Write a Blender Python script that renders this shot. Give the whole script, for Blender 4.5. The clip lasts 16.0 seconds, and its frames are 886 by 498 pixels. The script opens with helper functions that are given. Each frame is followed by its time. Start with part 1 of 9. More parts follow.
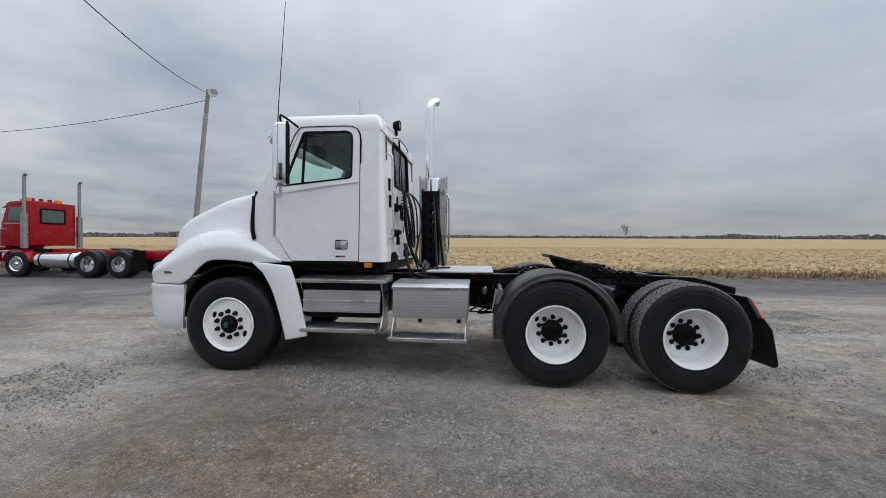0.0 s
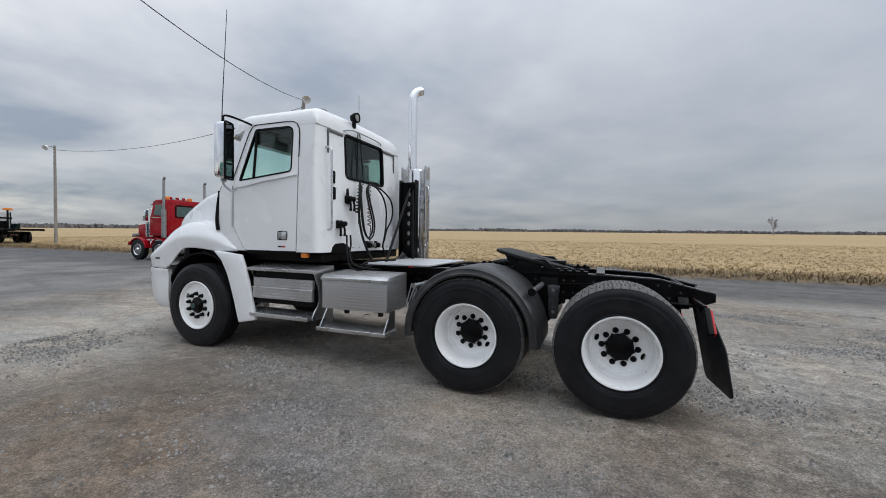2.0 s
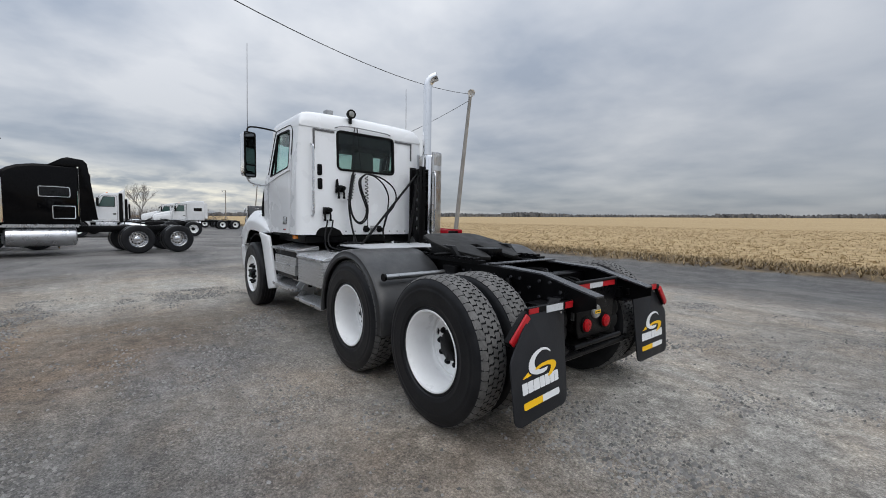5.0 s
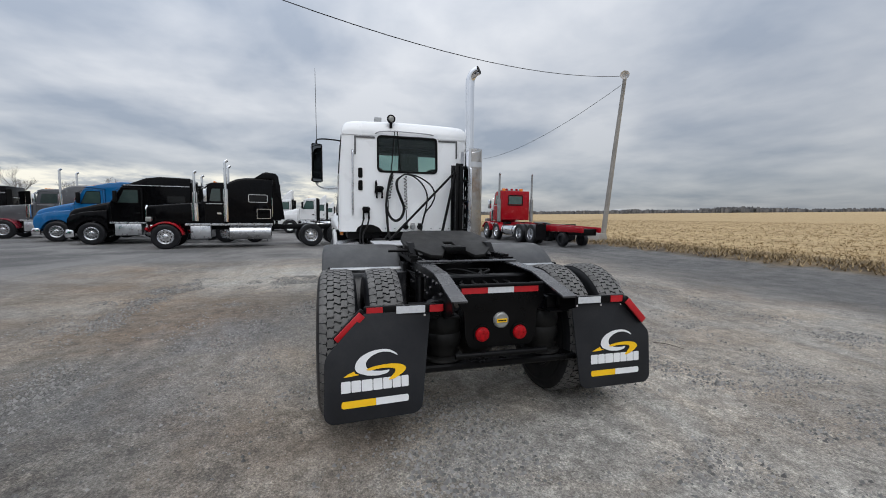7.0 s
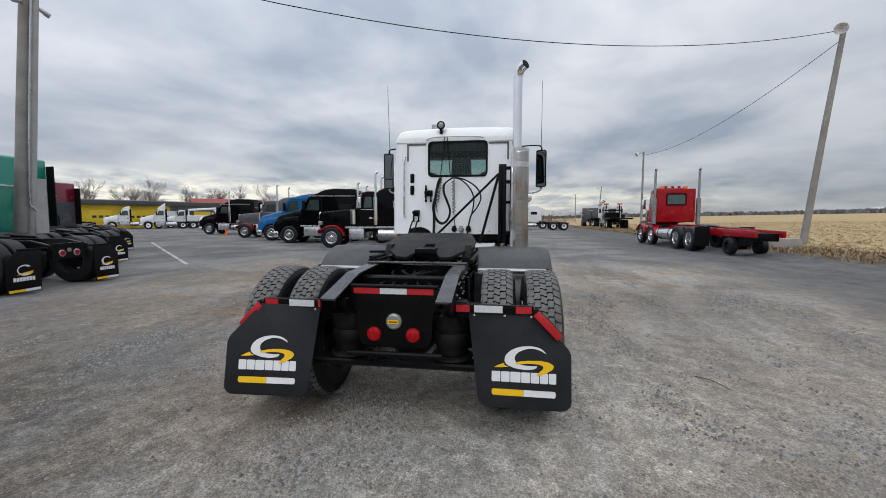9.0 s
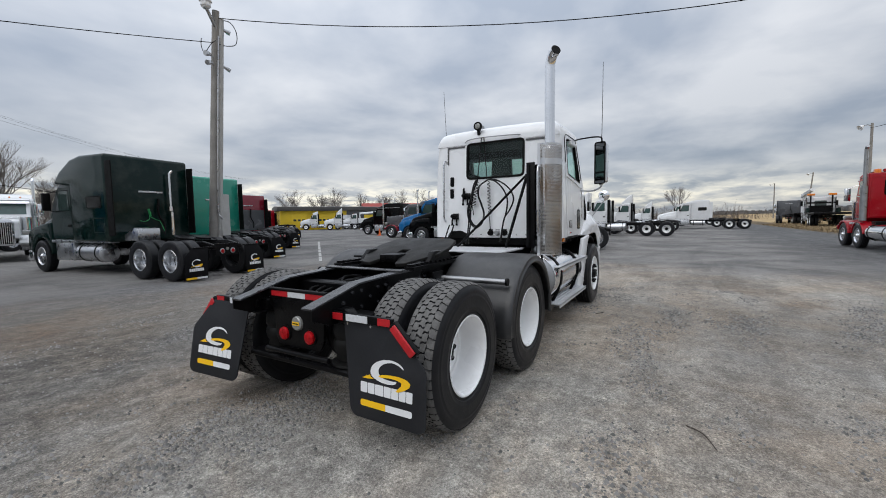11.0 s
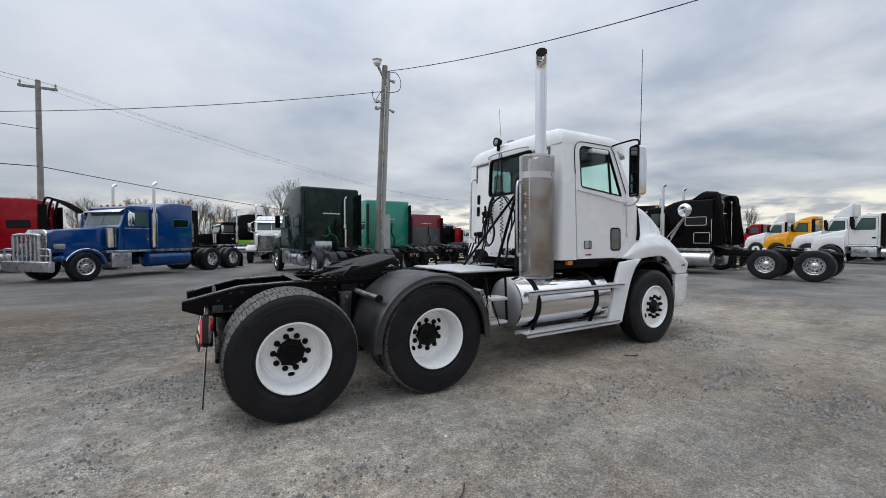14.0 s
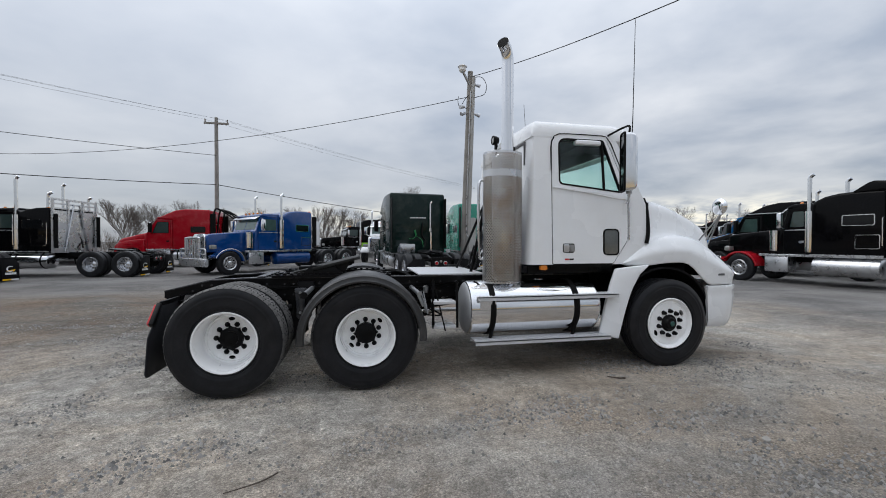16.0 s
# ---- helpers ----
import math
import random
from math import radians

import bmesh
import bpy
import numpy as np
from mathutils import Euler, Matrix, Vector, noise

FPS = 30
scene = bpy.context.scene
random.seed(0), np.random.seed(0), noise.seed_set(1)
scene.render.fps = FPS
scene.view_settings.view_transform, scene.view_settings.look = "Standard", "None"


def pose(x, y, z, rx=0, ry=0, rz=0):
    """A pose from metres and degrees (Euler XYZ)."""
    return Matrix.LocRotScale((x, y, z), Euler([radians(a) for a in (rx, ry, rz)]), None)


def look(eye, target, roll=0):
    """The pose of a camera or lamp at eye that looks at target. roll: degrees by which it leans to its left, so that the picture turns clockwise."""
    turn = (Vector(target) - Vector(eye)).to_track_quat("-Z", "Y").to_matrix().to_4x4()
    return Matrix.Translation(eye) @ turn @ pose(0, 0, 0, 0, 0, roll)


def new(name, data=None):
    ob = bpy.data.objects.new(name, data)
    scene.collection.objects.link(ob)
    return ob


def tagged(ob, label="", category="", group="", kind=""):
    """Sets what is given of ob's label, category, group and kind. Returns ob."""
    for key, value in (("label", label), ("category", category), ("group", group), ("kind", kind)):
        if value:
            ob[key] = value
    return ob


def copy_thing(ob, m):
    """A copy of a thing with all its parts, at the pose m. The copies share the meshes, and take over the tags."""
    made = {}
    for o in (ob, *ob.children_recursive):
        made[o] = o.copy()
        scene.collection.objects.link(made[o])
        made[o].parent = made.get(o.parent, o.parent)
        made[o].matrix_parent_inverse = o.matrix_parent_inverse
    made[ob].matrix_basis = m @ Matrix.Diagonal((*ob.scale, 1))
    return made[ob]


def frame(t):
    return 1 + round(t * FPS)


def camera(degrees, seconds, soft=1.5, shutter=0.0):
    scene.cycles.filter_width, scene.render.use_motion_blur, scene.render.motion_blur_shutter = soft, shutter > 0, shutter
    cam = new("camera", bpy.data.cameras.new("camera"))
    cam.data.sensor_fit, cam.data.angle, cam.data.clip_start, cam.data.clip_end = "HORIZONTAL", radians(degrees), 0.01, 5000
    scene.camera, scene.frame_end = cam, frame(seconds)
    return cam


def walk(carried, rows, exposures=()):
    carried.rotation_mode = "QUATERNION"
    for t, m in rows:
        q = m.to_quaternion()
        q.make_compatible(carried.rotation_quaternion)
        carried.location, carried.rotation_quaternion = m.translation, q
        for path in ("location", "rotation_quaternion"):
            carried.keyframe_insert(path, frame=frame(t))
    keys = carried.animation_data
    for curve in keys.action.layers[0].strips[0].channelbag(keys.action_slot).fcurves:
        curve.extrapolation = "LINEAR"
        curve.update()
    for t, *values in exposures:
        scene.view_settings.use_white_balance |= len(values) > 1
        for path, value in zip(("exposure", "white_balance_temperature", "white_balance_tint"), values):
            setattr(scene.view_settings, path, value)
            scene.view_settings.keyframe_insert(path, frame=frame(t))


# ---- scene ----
cam = camera(95.7, 16.0, soft=0.95)
PATH = [
    (0, (-2.021, -5.321, 1.413), (-2.232, -3.332, 1.39), 0.3),
    (0.5, (-1.559, -5.147, 1.431), (-1.903, -3.177, 1.399), 0.3),
    (1, (-1.078, -5.057, 1.405), (-1.544, -3.113, 1.363), 0.6),
    (1.5, (-0.625, -4.89, 1.376), (-1.216, -2.98, 1.326), 0.9),
    (2, (-0.185, -4.699, 1.413), (-0.909, -2.836, 1.354), 0.9),
    (2.5, (0.272, -4.52, 1.423), (-0.591, -2.716, 1.364), 0.9),
    (3, (0.676, -4.216, 1.413), (-0.315, -2.48, 1.349), 1.0),
    (3.2, (0.813, -4.125, 1.434), (-0.222, -2.414, 1.373), 1.1),
    (5.3, (2.386, -2.672, 1.438), (0.769, -1.503, 1.3), 0.8),
    (5.5, (2.479, -2.478, 1.402), (0.812, -1.381, 1.271), 0.7),
    (6, (2.743, -2.034, 1.419), (0.97, -1.119, 1.274), 0.8),
    (6.5, (3.001, -1.598, 1.442), (1.143, -0.875, 1.284), 0.8),
    (7, (3.113, -1.116, 1.456), (1.189, -0.593, 1.294), 0.5),
    (7.5, (3.248, -0.633, 1.438), (1.279, -0.319, 1.275), 0.2),
    (8, (3.271, -0.193, 1.426), (1.28, -0.087, 1.269), -0.0),
    (8.5, (3.234, 0.274, 1.455), (1.242, 0.172, 1.304), 0.0),
    (9, (3.245, 0.749, 1.456), (1.274, 0.449, 1.306), 0.0),
    (9.5, (3.087, 1.172, 1.431), (1.155, 0.68, 1.281), -0.1),
    (9.7, (3.009, 1.335, 1.453), (1.097, 0.767, 1.302), -0.4),
    (11.8, (2.206, 3.121, 1.509), (0.643, 1.88, 1.375), -0.6),
    (12, (2.085, 3.267, 1.486), (0.563, 1.977, 1.357), -0.5),
    (12.5, (1.767, 3.619, 1.51), (0.353, 2.21, 1.385), -0.0),
    (13, (1.415, 4.027, 1.507), (0.131, 2.498, 1.381), 0.3),
    (13.5, (0.991, 4.284, 1.493), (-0.152, 2.646, 1.392), 0.1),
    (14, (0.583, 4.575, 1.484), (-0.417, 2.843, 1.433), -0.1),
    (14.5, (0.163, 4.859, 1.511), (-0.693, 3.052, 1.493), -0.1),
    (15, (-0.327, 4.996, 1.521), (-1.039, 3.127, 1.502), -0.1),
    (15.5, (-0.809, 5.199, 1.494), (-1.371, 3.28, 1.462), 0.0),
    (16, (-1.273, 5.268, 1.469), (-1.671, 3.309, 1.435), 0.1),
]
walk(cam, [(t, look(eye, target, roll)) for t, eye, target, roll in PATH])

# ---- sky and light ----
world = bpy.data.worlds.new("overcast_sky")
scene.world = world
world.use_nodes = True
wn = world.node_tree.nodes
wl = world.node_tree.links
wn.clear()


def wnode(kind, **values):
    n = wn.new(kind)
    for key, value in values.items():
        n.inputs[key].default_value = value
    return n


def wmath(op, a, b=None):
    n = wn.new("ShaderNodeMath")
    n.operation = op
    for i, v in enumerate((a, b)):
        if v is None:
            continue
        if isinstance(v, (int, float)):
            n.inputs[i].default_value = v
        else:
            wl.new(v, n.inputs[i])
    return n.outputs[0]


geo = wn.new("ShaderNodeTexCoord")
sep = wn.new("ShaderNodeSeparateXYZ")
wl.new(geo.outputs["Generated"], sep.inputs[0])
up = wmath("MAXIMUM", sep.outputs[2], 0.0)
# overcast gradient: the zenith is about three times as bright as the horizon
grad = wmath("MULTIPLY", wmath("ADD", wmath("MULTIPLY", up, 1.35), 0.62), wmath("SUBTRACT", 1.0, wmath("MULTIPLY", sep.outputs[1], 0.14)))
grad = wmath("ADD", grad, wmath("MULTIPLY", wmath("MAXIMUM", wmath("SUBTRACT", up, 0.48), 0.0), 1.2))
flat = wmath("ADD", up, 0.17)
comb = wn.new("ShaderNodeCombineXYZ")
wl.new(wmath("DIVIDE", sep.outputs[0], flat), comb.inputs[0])
wl.new(wmath("DIVIDE", sep.outputs[1], flat), comb.inputs[1])
big = wnode("ShaderNodeTexNoise", Scale=1.0, Detail=5.0, Roughness=0.48, Distortion=0.25)
wl.new(comb.outputs[0], big.inputs["Vector"])
small = wnode("ShaderNodeTexNoise", Scale=2.9, Detail=5.0, Roughness=0.55, Distortion=0.2)
wl.new(comb.outputs[0], small.inputs["Vector"])
mixn = wmath("ADD", wmath("MULTIPLY", big.outputs[0], 0.80), wmath("MULTIPLY", small.outputs[0], 0.20))
# the deck is even over the field and broken into rolls towards the south-west
side = wmath("ADD", wmath("MULTIPLY", sep.outputs[0], -0.75), wmath("MULTIPLY", sep.outputs[1], -0.66))
westward = wmath("MAXIMUM", wmath("ADD", wmath("MULTIPLY", sep.outputs[0], -1.0), 0.1), 0.0)
relief = wmath("ADD", wmath("MULTIPLY", westward, 0.75), 0.47)
mixn = wmath("ADD", wmath("MULTIPLY", wmath("SUBTRACT", mixn, 0.505), relief), 0.505)
cloud = wn.new("ShaderNodeValToRGB")
cloud.color_ramp.elements[0].position, cloud.color_ramp.elements[0].color = 0.36, (0.44, 0.50, 0.60, 1)
cloud.color_ramp.elements[1].position, cloud.color_ramp.elements[1].color = 0.63, (0.86, 0.885, 0.93, 1)
wl.new(mixn, cloud.inputs[0])
# the cloud deck is thinner and brighter low over the south-west
low = wmath("SUBTRACT", 1.0, wmath("MULTIPLY", wmath("ABSOLUTE", wmath("SUBTRACT", sep.outputs[2], 0.045)), 17.0))
gap = wmath("MULTIPLY", wmath("MAXIMUM", low, 0.0), wmath("MAXIMUM", wmath("MULTIPLY", wmath("SUBTRACT", side, 0.30), 2.0), 0.0))
gapn = wmath("MULTIPLY", gap, wmath("MAXIMUM", wmath("MULTIPLY", wmath("SUBTRACT", small.outputs[0], 0.40), 6.0), 0.0))
warm = wn.new("ShaderNodeMix")
warm.data_type = "RGBA"
wl.new(wmath("MINIMUM", gapn, 1.0), warm.inputs["Factor"])
wl.new(cloud.outputs[0], warm.inputs["A"])
warm.inputs["B"].default_value = (1.50, 1.44, 1.27, 1)
sky = wn.new("ShaderNodeTexSky")
sky.sky_type = "NISHITA"
sky.sun_disc = False
sky.sun_elevation = radians(47)
sky.sun_rotation = radians(92)
skyb = wnode("ShaderNodeBackground", Strength=0.012)
wl.new(sky.outputs[0], skyb.inputs[0])
scaled = wn.new("ShaderNodeVectorMath")
scaled.operation = "SCALE"
wl.new(warm.outputs["Result"], scaled.inputs[0])
wl.new(grad, scaled.inputs["Scale"])
deck = wnode("ShaderNodeBackground", Strength=0.80)
wl.new(scaled.outputs[0], deck.inputs[0])
both = wn.new("ShaderNodeAddShader")
wl.new(skyb.outputs[0], both.inputs[0])
wl.new(deck.outputs[0], both.inputs[1])
wout = wn.new("ShaderNodeOutputWorld")
wl.new(both.outputs[0], wout.inputs[0])

sun = new("sun", bpy.data.lights.new("sun", "SUN"))
sun.data.energy, sun.data.angle, sun.data.color = 0.7, radians(45), (1.0, 0.97, 0.92)
sun.matrix_world = look((13, -0.5, 14), (0, 0, 0))

# ---- materials ----


def material(name, color, rough=0.5, metal=0.0, vary=0.12, scale=3.0, fine=60.0, bump=0.0, bump_scale=80.0, coat=0.0, rough_vary=0.1, dirt=None, dirt_amount=0.0, dirt_scale=1.5, per_object=0.0, spec=0.5):
    """A surface with variation at two scales: large soft patches and fine grain, and optional dirt."""
    m = bpy.data.materials.new(name)
    m.use_nodes = True
    t = m.node_tree
    n, l = t.nodes, t.links
    bsdf = n["Principled BSDF"]
    bsdf.inputs["Metallic"].default_value = metal
    bsdf.inputs["Specular IOR Level"].default_value = spec
    bsdf.inputs["Coat Weight"].default_value = coat
    bsdf.inputs["Coat Roughness"].default_value = 0.06
    co = n.new("ShaderNodeTexCoord")
    a = n.new("ShaderNodeTexNoise")
    a.inputs["Scale"].default_value, a.inputs["Detail"].default_value = scale, 5.0
    b = n.new("ShaderNodeTexNoise")
    b.inputs["Scale"].default_value, b.inputs["Detail"].default_value = fine, 3.0
    l.new(co.outputs["Object"], a.inputs["Vector"])
    l.new(co.outputs["Object"], b.inputs["Vector"])
    s = n.new("ShaderNodeMath")
    s.operation = "MULTIPLY_ADD"
    l.new(b.outputs[0], s.inputs[0])
    s.inputs[1].default_value = 0.4
    l.new(a.outputs[0], s.inputs[2])
    ramp = n.new("ShaderNodeMapRange")
    ramp.inputs["From Min"].default_value, ramp.inputs["From Max"].default_value = 0.45, 0.95
    ramp.inputs["To Min"].default_value, ramp.inputs["To Max"].default_value = 1 - vary, 1 + vary
    l.new(s.outputs[0], ramp.inputs[0])
    sc = n.new("ShaderNodeVectorMath")
    sc.operation = "SCALE"
    sc.inputs[0].default_value = color[:3]
    l.new(ramp.outputs[0], sc.inputs["Scale"])
    out = sc.outputs[0]
    if per_object:
        info = n.new("ShaderNodeObjectInfo")
        pr = n.new("ShaderNodeMapRange")
        pr.inputs["To Min"].default_value, pr.inputs["To Max"].default_value = 1 - per_object, 1 + per_object
        l.new(info.outputs["Random"], pr.inputs[0])
        s2 = n.new("ShaderNodeVectorMath")
        s2.operation = "SCALE"
        l.new(out, s2.inputs[0])
        l.new(pr.outputs[0], s2.inputs["Scale"])
        out = s2.outputs[0]
    if dirt:
        d = n.new("ShaderNodeTexNoise")
        d.inputs["Scale"].default_value, d.inputs["Detail"].default_value, d.inputs["Roughness"].default_value = dirt_scale, 8.0, 0.65
        l.new(co.outputs["Object"], d.inputs["Vector"])
        dr = n.new("ShaderNodeMapRange")
        dr.inputs["From Min"].default_value, dr.inputs["From Max"].default_value = 0.48, 0.75
        dr.inputs["To Max"].default_value = dirt_amount
        l.new(d.outputs[0], dr.inputs[0])
        mx = n.new("ShaderNodeMix")
        mx.data_type = "RGBA"
        l.new(dr.outputs[0], mx.inputs["Factor"])
        l.new(out, mx.inputs["A"])
        mx.inputs["B"].default_value = (*dirt, 1)
        out = mx.outputs["Result"]
    l.new(out, bsdf.inputs["Base Color"])
    rr = n.new("ShaderNodeMapRange")
    rr.inputs["From Min"].default_value, rr.inputs["From Max"].default_value = 0.3, 0.7
    rr.inputs["To Min"].default_value, rr.inputs["To Max"].default_value = max(0.02, rough - rough_vary), min(1, rough + rough_vary)
    l.new(a.outputs[0], rr.inputs[0])
    l.new(rr.outputs[0], bsdf.inputs["Roughness"])
    if bump:
        bn = n.new("ShaderNodeTexNoise")
        bn.inputs["Scale"].default_value, bn.inputs["Detail"].default_value = bump_scale, 4.0
        l.new(co.outputs["Object"], bn.inputs["Vector"])
        bp = n.new("ShaderNodeBump")
        bp.inputs["Strength"].default_value, bp.inputs["Distance"].default_value = bump, 0.01
        l.new(bn.outputs[0], bp.inputs["Height"])
        l.new(bp.outputs[0], bsdf.inputs["Normal"])
    return m


def tread_plate(name, color, pitch=0.032):
    """Aluminium diamond plate: short raised bars that lie crosswise by turns, polished on top and dull between."""
    m = material(name, color, 0.40, 1.0, 0.10, 4.0, 90.0, rough_vary=0.08)
    n, l = m.node_tree.nodes, m.node_tree.links
    bsdf = n["Principled BSDF"]

    def calc(op, a, b=0.0):
        k = n.new("ShaderNodeMath")
        k.operation = op
        for i, v in enumerate((a, b)):
            if isinstance(v, (int, float)):
                k.inputs[i].default_value = v
            else:
                l.new(v, k.inputs[i])
        return k.outputs[0]

    def pick(f, a, b):
        return calc("ADD", a, calc("MULTIPLY", f, calc("SUBTRACT", b, a)))

    co, geo = n.new("ShaderNodeTexCoord"), n.new("ShaderNodeNewGeometry")
    pos, nor = n.new("ShaderNodeSeparateXYZ"), n.new("ShaderNodeSeparateXYZ")
    l.new(co.outputs["Object"], pos.inputs[0])
    l.new(geo.outputs["True Normal"], nor.inputs[0])
    x, y, z = pos.outputs
    u = calc("DIVIDE", pick(calc("GREATER_THAN", calc("ABSOLUTE", nor.outputs[0]), 0.7), x, y), pitch)
    v = calc("DIVIDE", pick(calc("GREATER_THAN", calc("ABSOLUTE", nor.outputs[2]), 0.7), z, y), pitch)
    iu, iv = calc("FLOOR", u), calc("FLOOR", v)
    fu, fv = calc("SUBTRACT", calc("SUBTRACT", u, iu), 0.5), calc("SUBTRACT", calc("SUBTRACT", v, iv), 0.5)
    turn = calc("FLOORED_MODULO", calc("ADD", iu, iv), 2.0)
    a, b = calc("MULTIPLY", calc("ADD", fu, fv), 0.7071), calc("MULTIPLY", calc("SUBTRACT", fu, fv), 0.7071)
    along, across = pick(turn, a, b), pick(turn, b, a)
    # a lens-shaped bar
    reach = calc("ADD", calc("MULTIPLY", calc("MULTIPLY", along, along), 3.4), calc("MULTIPLY", calc("ABSOLUTE", across), 4.6))
    r = n.new("ShaderNodeMapRange")
    r.inputs["From Min"].default_value, r.inputs["From Max"].default_value = 0.62, 0.98
    r.inputs["To Min"].default_value, r.inputs["To Max"].default_value = 1.0, 0.0
    l.new(reach, r.inputs[0])
    bar = r.outputs[0]
    bp = n.new("ShaderNodeBump")
    bp.inputs["Strength"].default_value, bp.inputs["Distance"].default_value = 1.0, 0.006
    l.new(bar, bp.inputs["Height"])
    l.new(bp.outputs[0], bsdf.inputs["Normal"])
    # bars rubbed bright, grime between; their glint is also put into the colour
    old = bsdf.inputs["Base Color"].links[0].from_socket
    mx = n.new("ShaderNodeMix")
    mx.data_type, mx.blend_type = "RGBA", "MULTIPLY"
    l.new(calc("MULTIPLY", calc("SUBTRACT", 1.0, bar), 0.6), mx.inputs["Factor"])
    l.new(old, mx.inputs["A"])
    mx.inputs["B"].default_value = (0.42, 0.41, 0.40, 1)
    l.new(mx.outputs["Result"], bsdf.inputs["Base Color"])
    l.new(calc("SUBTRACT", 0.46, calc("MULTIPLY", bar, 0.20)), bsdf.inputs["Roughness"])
    return m


def tinted_glass(name, tint, gloss=0.03):
    m = bpy.data.materials.new(name)
    m.use_nodes = True
    n, l = m.node_tree.nodes, m.node_tree.links
    n.clear()
    tr = n.new("ShaderNodeBsdfTransparent")
    tr.inputs[0].default_value = (*tint, 1)
    gl = n.new("ShaderNodeBsdfGlossy")
    gl.inputs["Roughness"].default_value = 0.02
    lw = n.new("ShaderNodeLayerWeight")
    lw.inputs[0].default_value = 0.5
    pw = n.new("ShaderNodeMath")
    pw.operation = "POWER"
    l.new(lw.outputs["Facing"], pw.inputs[0])
    pw.inputs[1].default_value = 4.0
    fr = n.new("ShaderNodeMath")
    fr.operation = "MULTIPLY_ADD"
    l.new(pw.outputs[0], fr.inputs[0])
    fr.inputs[1].default_value, fr.inputs[2].default_value = 0.6, gloss
    mx = n.new("ShaderNodeMixShader")
    l.new(fr.outputs[0], mx.inputs[0])
    l.new(tr.outputs[0], mx.inputs[1])
    l.new(gl.outputs[0], mx.inputs[2])
    o = n.new("ShaderNodeOutputMaterial")
    l.new(mx.outputs[0], o.inputs[0])
    return m


WHITE = material("white_truck_paint", (0.85, 0.865, 0.88), 0.26, 0, 0.015, 1.5, 40, coat=0.5, dirt=(0.62, 0.60, 0.57), dirt_amount=0.10, dirt_scale=3.5)
BLACKP = material("black_chassis_paint", (0.0035, 0.0035, 0.004), 0.33, 0, 0.3, 5, 70, bump=0.15, bump_scale=90, dirt=(0.014, 0.013, 0.012), dirt_amount=0.12, dirt_scale=5, spec=0.13)
BLACKPL = material("black_plastic", (0.006, 0.006, 0.007), 0.44, 0, 0.2, 6, 90, bump=0.1, bump_scale=160, dirt=(0.02, 0.019, 0.017), dirt_amount=0.12, dirt_scale=4, spec=0.10)
SEAL = material("black_rubber_seal", (0.005, 0.005, 0.005), 0.55, 0, 0.2, 9, 80, spec=0.10)
RUBBER = material("tyre_rubber", (0.0125, 0.0130, 0.0150), 0.38, 0, 0.25, 7, 60, bump=0.08, bump_scale=50, dirt=(0.040, 0.039, 0.038), dirt_amount=0.35, dirt_scale=4, spec=0.2)
# scuffs and dust, with sky sheen put into the grey base colour
WORN_SHEEN = material("scuffed_sheen_black_paint", (0.030, 0.031, 0.035), 0.26, 0, 0.3, 6, 70, bump=0.08, bump_scale=60, dirt=(0.13, 0.13, 0.13), dirt_amount=0.5, dirt_scale=8, spec=0.6)
FENDER = material("black_plastic_fender", (0.016, 0.0165, 0.018), 0.40, 0, 0.2, 6, 90, bump=0.08, bump_scale=120, dirt=(0.085, 0.083, 0.080), dirt_amount=0.45, dirt_scale=5, spec=0.6)
TREAD = material("dusty_tread_rubber", (0.125, 0.122, 0.118), 0.85, 0, 0.3, 12, 70, bump=0.2, bump_scale=120, dirt=(0.035, 0.034, 0.033), dirt_amount=0.6, dirt_scale=9)
RIMW = material("white_steel_wheel", (0.93, 0.935, 0.935), 0.32, 0, 0.02, 4, 50, coat=0.3, dirt=(0.50, 0.47, 0.43), dirt_amount=0.10, dirt_scale=14)
CHROME = material("polished_metal", (0.80, 0.81, 0.83), 0.10, 1.0, 0.05, 3, 50, rough_vary=0.06)
WHEELM = material("polished_wheel_alloy", (0.60, 0.61, 0.63), 0.22, 1.0, 0.10, 5, 60, rough_vary=0.08, dirt=(0.20, 0.19, 0.18), dirt_amount=0.35, dirt_scale=9)
ALU = material("brushed_aluminium", (0.62, 0.63, 0.65), 0.30, 1.0, 0.10, 4, 80, rough_vary=0.12)
STEEL = material("dull_steel", (0.36, 0.37, 0.38), 0.40, 1.0, 0.15, 6, 80, rough_vary=0.15, dirt=(0.16, 0.12, 0.08), dirt_amount=0.3, dirt_scale=5)
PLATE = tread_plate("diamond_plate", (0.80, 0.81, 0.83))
GLASS = tinted_glass("green_tinted_glass", (0.86, 0.985, 0.945))
GLASSR = tinted_glass("smoked_rear_glass", (0.60, 0.70, 0.665))
MIRROR = material("mirror_glass", (0.16, 0.17, 0.18), 0.03, 1.0, 0.02, 3, 30, rough_vary=0.01)
INSIDE = material("dark_cab_trim", (0.022, 0.023, 0.025), 0.75, 0, 0.2, 5, 60)
DECKP = material("dusty_aluminium", (0.60, 0.61, 0.63), 0.45, 0.35, 0.12, 6, 60, bump=0.25, bump_scale=45, dirt=(0.40, 0.39, 0.37), dirt_amount=0.4, dirt_scale=6)
FLAPM = material("grey_black_flap_rubber", (0.0155, 0.0165, 0.0195), 0.55, 0, 0.18, 5, 70, bump=0.06, bump_scale=70, dirt=(0.04, 0.039, 0.038), dirt_amount=0.25, dirt_scale=5, spec=0.25)
